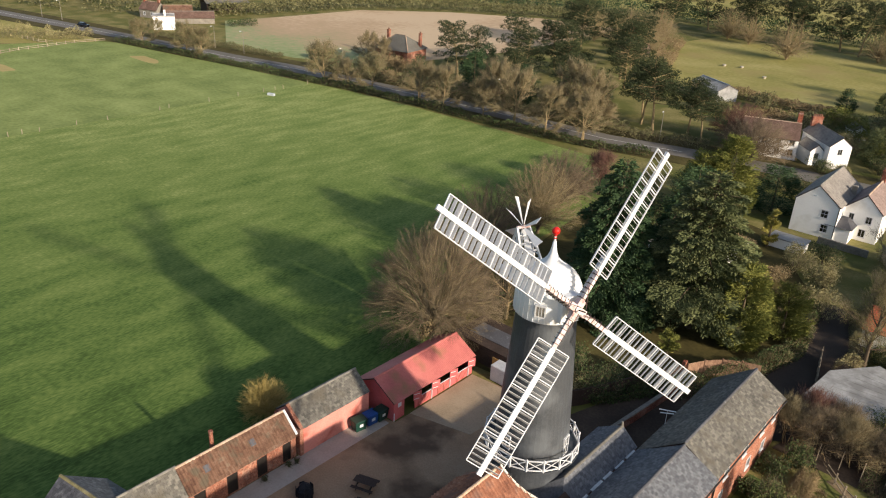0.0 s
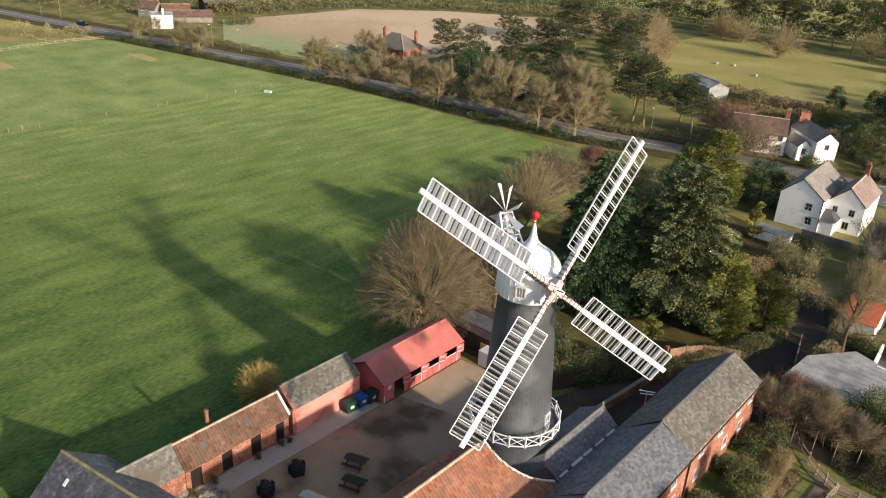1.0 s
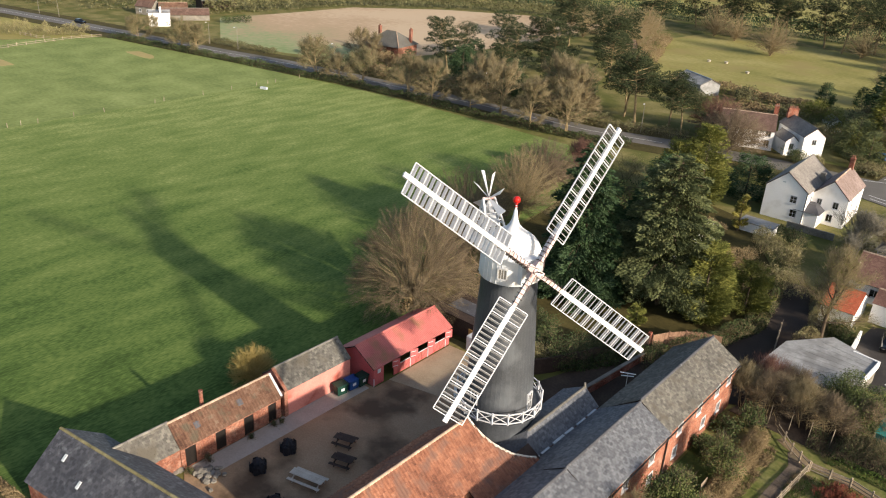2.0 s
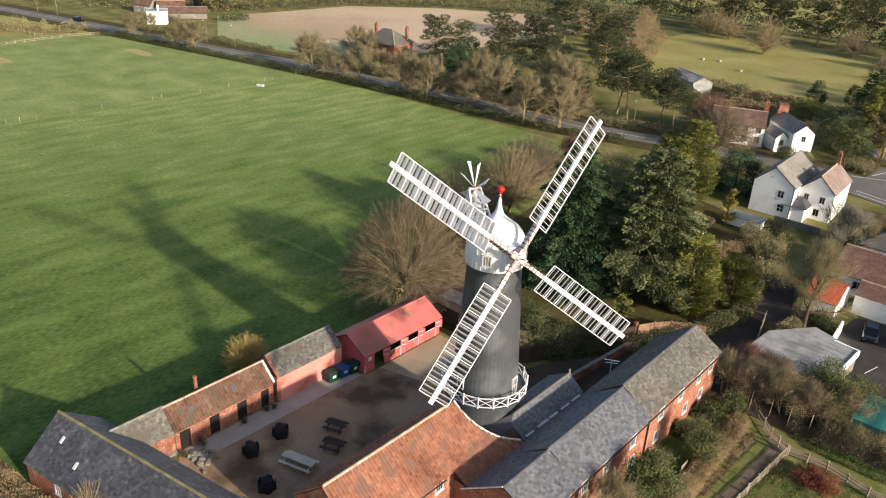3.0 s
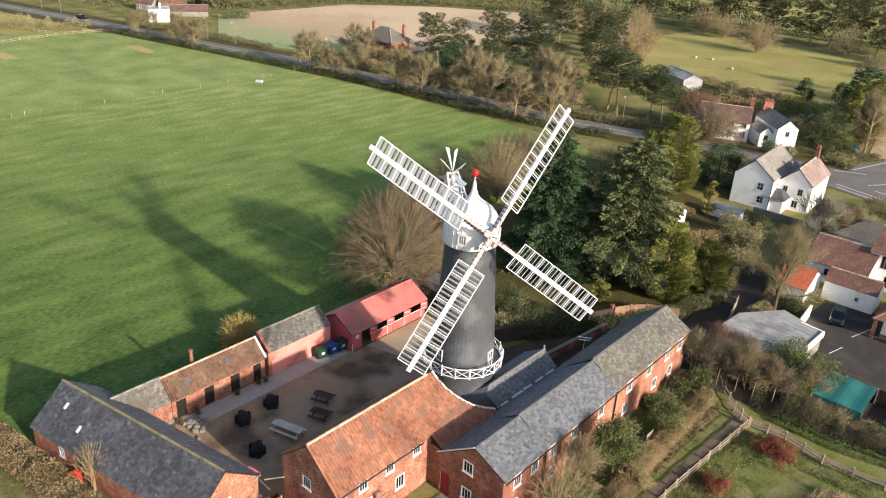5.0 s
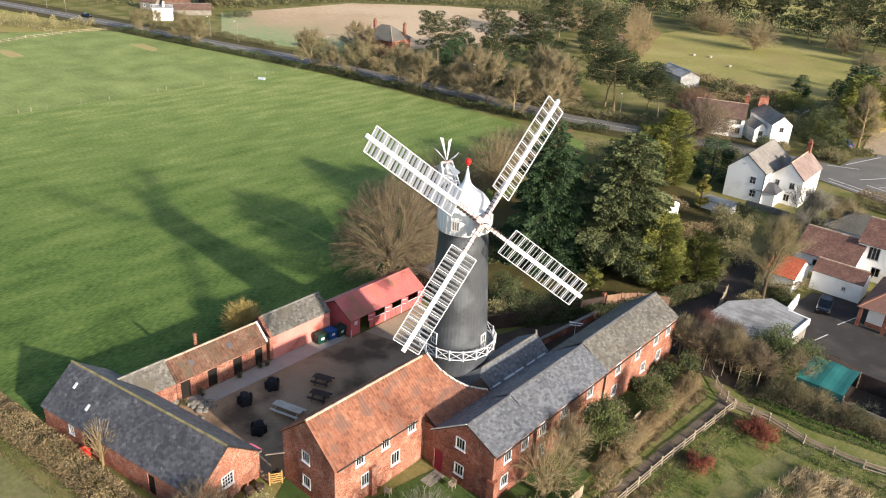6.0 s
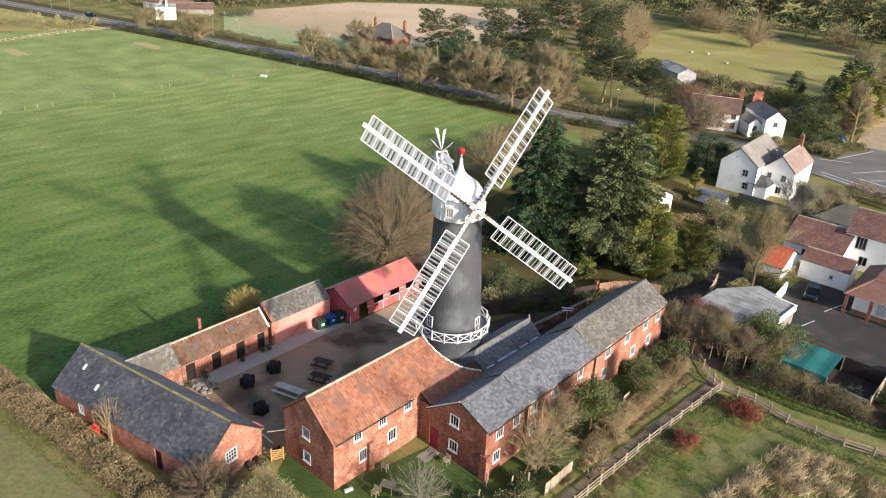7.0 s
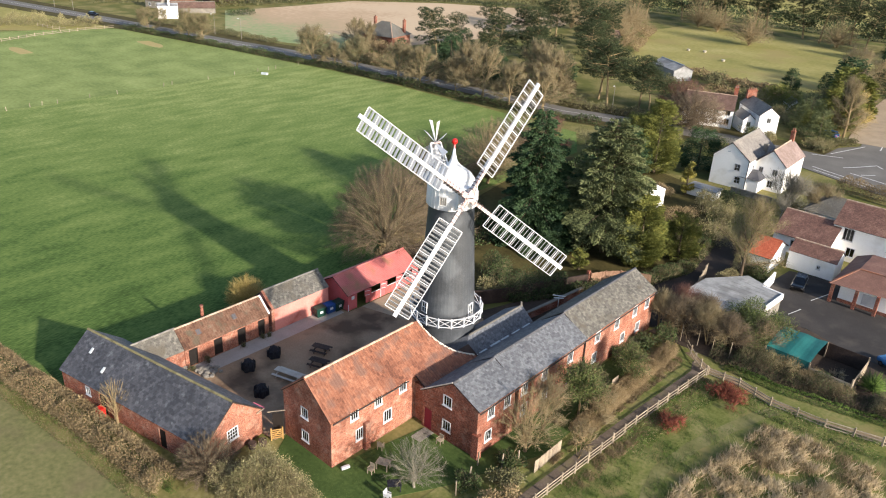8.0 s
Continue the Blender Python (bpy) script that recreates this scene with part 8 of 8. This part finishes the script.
tr = thing("water_trough", "pale metal water trough in the meadow", "trough", -150.9, 109.7, 0, 20)
bm = boxed(-0.9, 0.9, -0.35, 0.35, 0, 0.5)
part("body", bm, M["lead"], tr)
for x, y, t, s in ((-205, 107, 10, 3.2), (-215, 73, -8, 3.0)):
    ol = [(x + s * 1.9 * math.cos(a) * (1 + 0.2 * math.sin(3 * a + x)), y + s * 0.8 * math.sin(a) * (1 + 0.25 * math.cos(2 * a))) for a in np.linspace(0, 2 * math.pi, 18)[:-1]]
    sheet("bare_patch", ol, 0.012, "sand", "bare sandy patch worn in the meadow", "bare ground", 0.05)

# wicket posts and panel fences in the garden
for i, (x, y) in enumerate(((-12.9, 32.6), (-12.2, 30.6), (-11.8, 28.4), (-11.2, 33.9), (-10.4, 35.3))):
    s = thing("garden_post", "thin leaning wooden garden post", "post", x, y, 0, 17 * i, "garden posts")
    part("post", boxed(-0.05, 0.05, -0.05, 0.05, -0.05, 1.5 + 0.1 * (i % 3), pose(0, 0, 0, 4 * (i % 3 - 1), 5 * (i % 2), 0)), M["timber"], s)
pf = thing("panel_fence", "grey weathered boarded panel beside the track", "fence")
for k in range(14):
    y = 35.4 + 0.3 * k
    part("board", boxed(-8.72, -8.68, y + 0.01, y + 0.28, 0, 1.35 - 0.03 * (k % 3)), M["timber"], pf)
part("rail", boxed(-8.77, -8.725, 35.4, 39.6, 0.9, 1.0), M["timber"], pf)
op = thing("panel_fence", "short olive trellis panel on the lawn", "fence")
for k in range(6):
    part("board", boxed(-10.3 + 0.002 * k, -10.27 + 0.002 * k, 51.2 + 0.2 * k, 51.38 + 0.2 * k, 0, 1.5), M["timber"], op)
for i in range(4):
    s = thing("tree_stake", "pale timber stake among the saplings", "post", -9.8 + 1.9 * i, 66.0 + 0.4 * (i % 2), 0, 0, "stakes")
    part("stake", tube(bmesh.new(), (0, 0, -0.05), (0.05, 0.02, 2.2), 0.045, 0.04, 6), M["timber"], s)

# ---- courtyard furniture ----
def closed_parasol(x, y, turn):
    p = thing("patio_set", "round table and chairs under black covers and a folded parasol", "patio table", x, y, 0.03, turn, "tables in the yard")
    part("pole", tube(bmesh.new(), (0, 0, 0.06), (0, 0, 1.36), 0.025), M["iron_dark"], p)
    bm = bmesh.new()
    rings = [(0.34, 0.8), (0.46, 0.86), (0.42, 1.0), (0.24, 1.2), (0.05, 1.38)]
    n, rows = 16, []
    for r, z in rings:
        rows.append([bm.verts.new((r * (1 + 0.22 * (k % 2)) * math.cos(2 * math.pi * k / n), r * (1 + 0.22 * (k % 2)) * math.sin(2 * math.pi * k / n), z)) for k in range(n)])
    for a, b in zip(rows, rows[1:]):
        for k in range(n):
            bm.faces.new((a[k], a[(k + 1) % n], b[(k + 1) % n], b[k]))
    bm.faces.new(rows[-1])
    part("canopy", bm, M["black_cloth"], p, "folded black canopy")
    part("tabletop", lathe(bmesh.new(), [(0.43, 0.7), (0.45, 0.72), (0.43, 0.745)], 24), M["black_cloth"], p)
    bm = bmesh.new()
    rows = []
    for r, z in ((0.68, 0.02), (0.66, 0.4), (0.6, 0.66), (0.45, 0.8), (0.3, 0.84)):
        rows.append([bm.verts.new((r * (1 + 0.13 * math.sin(5 * t + 0.4) + 0.05 * (k % 2)) * math.cos(t), r * (1 + 0.13 * math.sin(5 * t + 0.4) + 0.05 * (k % 2)) * math.sin(t), z + 0.06 * math.sin(5 * t) * (z > 0.3))) for k, t in enumerate(2 * math.pi * q / 40 for q in range(40))])
    for a, b in zip(rows, rows[1:]):
        for k in range(40):
            bm.faces.new((a[k], a[(k + 1) % 40], b[(k + 1) % 40], b[k]))
    part("cover", bm, M["black_cloth"], p, "black sheet draped over table and chairs")
    part("base_plate", lathe(bmesh.new(), [(0.3, 0.0), (0.28, 0.06)], 16), M["iron_dark"], p)
    for k in range(5):
        a = 2 * math.pi / 5 * k + 0.31
        m = pose(math.cos(a) * 0.5, math.sin(a) * 0.5, 0, 0, 0, math.degrees(a) + 90)
        part("backrest", boxed(-0.22, 0.22, -0.25, -0.19, 0.3, 0.9, m, 0.02), M["black_cloth"], p)
    return p


ps = closed_parasol(-39.5, 26.9, 0)
for x, y, t in ((-34.9, 25.2, 35), (-39.7, 30.3, 70)):
    copy_thing(ps, pose(x, y, 0.03, 0, 0, t))


def picnic(x, y, turn, length, mat, label):
    p = thing("picnic_table", label, "picnic table", x, y, 0.03, turn, "benches in the yard")
    for k in range(5):
        part("top_board", boxed(-length / 2, length / 2, -0.38 + 0.155 * k, -0.24 + 0.155 * k, 0.72, 0.76), M[mat], p)
    for s in (-0.72, 0.72):
        for k in range(2):
            part("seat_board", boxed(-length / 2, length / 2, s - 0.14 + 0.145 * k, s + 0.14 * k, 0.42, 0.46), M[mat], p)
    for e in (-length / 2 + 0.35, length / 2 - 0.35):
        part("cross_bar", boxed(e - 0.04, e + 0.04, -0.8, 0.8, 0.34, 0.42), M[mat], p)
        for s in (-1, 1):
            part("leg", beam(bmesh.new(), (e + 0.05, s * 0.62, 0), (e + 0.05, s * 0.25, 0.72), 0.05, 0.1), M[mat], p)
    return p


picnic(-35.3, 28.9, 16, 3.2, "timber_pale", "long pale weathered timber picnic bench")
picnic(-36.8, 34.45, 20, 2.0, "dark_timber", "dark timber picnic table in shade")
picnic(-34.9, 32.5, 20, 2.0, "dark_timber", "dark timber picnic table in shade")
pt = thing("stone_heap", "grey rockery heap with pots beside the stable door", "rockery", -42.0, 23.4, 0.03)
rnd = random.Random(4)
for k in range(22):
    bm = bmesh.new()
    bmesh.ops.create_icosphere(bm, subdivisions=1, radius=rnd.uniform(0.18, 0.42), matrix=Matrix.Translation((rnd.gauss(0, 0.9), rnd.gauss(0, 0.7), 0.12)) @ Matrix.Diagonal((1.2, 1, 0.6, 1)))
    for v in bm.verts:
        v.co += Vector((rnd.gauss(0, 0.03), rnd.gauss(0, 0.03), rnd.gauss(0, 0.03)))
    part("rock", bm, M["stone"], pt)
for i, (x, y, h) in enumerate(((-43.2, 22.6, 0.7), (-43.4, 24.6, 0.8), (-43.5, 31.6, 0.6), (-43.4, 29.0, 0.5), (-43.3, 32.4, 0.5))):
    put(bush("potted_plant", "small potted shrub beside a stable door", h, h * 0.5, 420 + i, "evergreen", "twig", 250, 60, 0.1, "pot plant"), x, y)


def wheelie(x, y, turn, mat, label):
    b = thing("wheelie_bin", label, "bin", x, y, 0.045, turn, "bins by the pink store")
    bm = bmesh.new()
    lo = [bm.verts.new(p) for p in ((-0.52, -0.4, 0.12), (0.52, -0.4, 0.12), (0.52, 0.4, 0.12), (-0.52, 0.4, 0.12))]
    hi = [bm.verts.new(p) for p in ((-0.64, -0.52, 1.15), (0.64, -0.52, 1.15), (0.64, 0.5, 1.15), (-0.64, 0.5, 1.15))]
    bm.faces.new(list(reversed(lo)))
    bm.faces.new(hi)
    for k in range(4):
        bm.faces.new((lo[k], lo[(k + 1) % 4], hi[(k + 1) % 4], hi[k]))
    part("body", bm, M[mat], b)
    part("lid", boxed(-0.68, 0.68, -0.56, 0.54, 1.16, 1.26, pose(0, 0, 0, 0, 0, 0), 0.03), M[mat], b)
    part("label_plate", boxed(-0.2, 0.2, -0.5, -0.47, 0.6, 0.9), M["white"], b, "white label")
    for sx in (-0.45, 0.45):
        part("wheel", tube(bmesh.new(), (sx - 0.05, 0.35, 0.1), (sx + 0.05, 0.35, 0.1), 0.1, 0.1, 10), M["rubber"], b)
    return b


wheelie(-42.9, 39.3, 80, "bin_green", "large dark green wheeled bin")
wheelie(-42.8, 40.7, 85, "bin_blue", "blue plastic wheeled bin")
wheelie(-42.6, 41.8, 92, "bin_green", "dark green wheeled bin")

# barn gate, bins at the barn end, red bin in the hedge, pink cover
gt = thing("gate", "new timber gate between barn and granary", "gate", -28.3, 22.2, 0, 60)
for k in range(5):
    part("gate_bar", boxed(-0.45, 0.45, -0.02, 0.02, 0.15 + 0.22 * k, 0.26 + 0.22 * k), M["timber_new"], gt)
part("brace", beam(bmesh.new(), (-0.42, 0.04, 0.2), (0.42, 0.04, 1.1), 0.09, 0.03, (0, 1, 0)), M["timber_new"], gt)
for sx in (-0.52, 0.52):
    part("gate_post", boxed(sx - 0.06, sx + 0.06, -0.06, 0.06, -0.05, 1.35), M["timber_new"], gt)
lt = thing("link_roof", "pale timber lintel and dark door between barn and granary", "gateway")
part("lintel", beam(bmesh.new(), (-29.2, 21.9, 2.75), (-28.2, 23.2, 2.85), 0.08, 0.07), M["timber"], lt)
part("dark_boards", boxed(-1.0, 0.0, -0.03, 0.03, 0.03, 2.55, pose(-28.4, 23.1, 0, 0, 0, 52)), M["dark_door"], lt)
for i, (x, y) in enumerate(((-28.9, 19.9), (-28.6, 20.8))):
    b = thing("barrel", "dark planted half-barrel beside the barn end", "planter", x, y, 0, 0, "planters at the barn")
    part("tub", lathe(bmesh.new(), [(0.32, 0), (0.4, 0.35), (0.36, 0.6)], 16), M["dark_timber"], b)
rbx = thing("red_bin", "bright red plastic bin beside the barn wall", "bin", -42.3, 12.4, 0, 9)
part("body", boxed(-0.4, 0.4, -0.35, 0.35, 0, 1.1, bevel=0.1), M["red_plastic"], rbx)
part("lid", boxed(-0.43, 0.43, -0.38, 0.38, 1.105, 1.2, bevel=0.04), M["red_plastic"], rbx)
pk = thing("pink_banner", "pink canvas banner above the barn roof edge", "banner", -31.2, 22.0, 0, 9)
part("cloth", boxed(-0.7, 0.7, -0.5, 0.5, 2.1, 2.15), M["pink_cloth"], pk)
for sx in (-0.65, 0.65):
    part("pole", tube(bmesh.new(), (sx, 0, 0), (sx, 0, 2.1), 0.03), M["dirty_white"], pk)

# garden tables on the lawn
def garden_table(x, y, turn, mat, label):
    g = thing("garden_table", label, "garden table", x, y, 0.02, turn, "tables on the lawn")
    part("tabletop", boxed(-0.6, 0.6, -0.45, 0.45, 0.7, 0.74), M[mat], g)
    for sx in (-0.5, 0.5):
        for sy in (-0.35, 0.35):
            part("leg", boxed(sx - 0.04, sx + 0.04, sy - 0.04, sy + 0.04, 0, 0.7), M[mat], g)
    return g


def garden_chair(x, y, turn, mat, label):
    g = thing("garden_chair", label, "chair", x, y, 0.02, turn, "chairs on the lawn")
    part("seat", boxed(-0.26, 0.26, -0.25, 0.25, 0.4, 0.44), M[mat], g)
    part("backrest", boxed(-0.26, 0.26, 0.22, 0.27, 0.45, 0.95), M[mat], g)
    for sx in (-0.22, 0.22):
        part("armrest", boxed(sx - 0.04, sx + 0.04, -0.25, 0.2, 0.6, 0.64), M[mat], g)
        for sy in (-0.2, 0.2):
            part("leg", boxed(sx - 0.03, sx + 0.03, sy - 0.03, sy + 0.03, 0, 0.4), M[mat], g)
    return g


garden_table(-18.6, 26.4, 20, "timber", "grey weathered garden table on the lawn")
garden_chair(-18.9, 25.2, 10, "timber", "grey weathered garden chair on the lawn")
garden_chair(-15.6, 24.0, 100, "dirty_white", "white plastic garden chair on the lawn")
garden_chair(-14.2, 23.6, 190, "dirty_white", "white plastic garden chair on the lawn")
garden_table(-16.0, 25.2, 50, "black_cloth", "dark round-edged garden table on the lawn")
garden_chair(-20.6, 28.0, 200, "timber", "grey weathered chair against the granary wall")
garden_chair(-17.3, 33.0 - 0.6, 0, "timber", "grey weathered chair against the brick gable")
tb = thing("white_trough", "white planter trough at the granary corner", "planter", -20.9, 24.0, 0.02, 75)
part("body", boxed(-0.4, 0.4, -0.15, 0.15, 0, 0.28, bevel=0.04), M["dirty_white"], tb)
st = thing("paving", "pale stone slabs before the red door", "paving", kind="structure")
for k in range(6):
    part("slab", boxed(-19.9 + 0.62 * (k % 2), -19.32 + 0.62 * (k % 2), 31.2 + 0.65 * (k // 2), 31.82 + 0.65 * (k // 2), -0.02, 0.05), M["stone"], st)

# sheep-sized pale tubs that stand in for the sheep in the paddock
for i, (x, y) in enumerate(((-96, 246), (-91, 248), (-80, 238))):
    b = thing("hay_feeder", "small pale tub standing in for a sheep in the paddock", "feeder", x, y, 0, 30 * i, "feeders in the paddock")
    part("tub", lathe(bmesh.new(), [(0.5, 0), (0.65, 0.6), (0.5, 0.62)], 12), M["wool"], b)
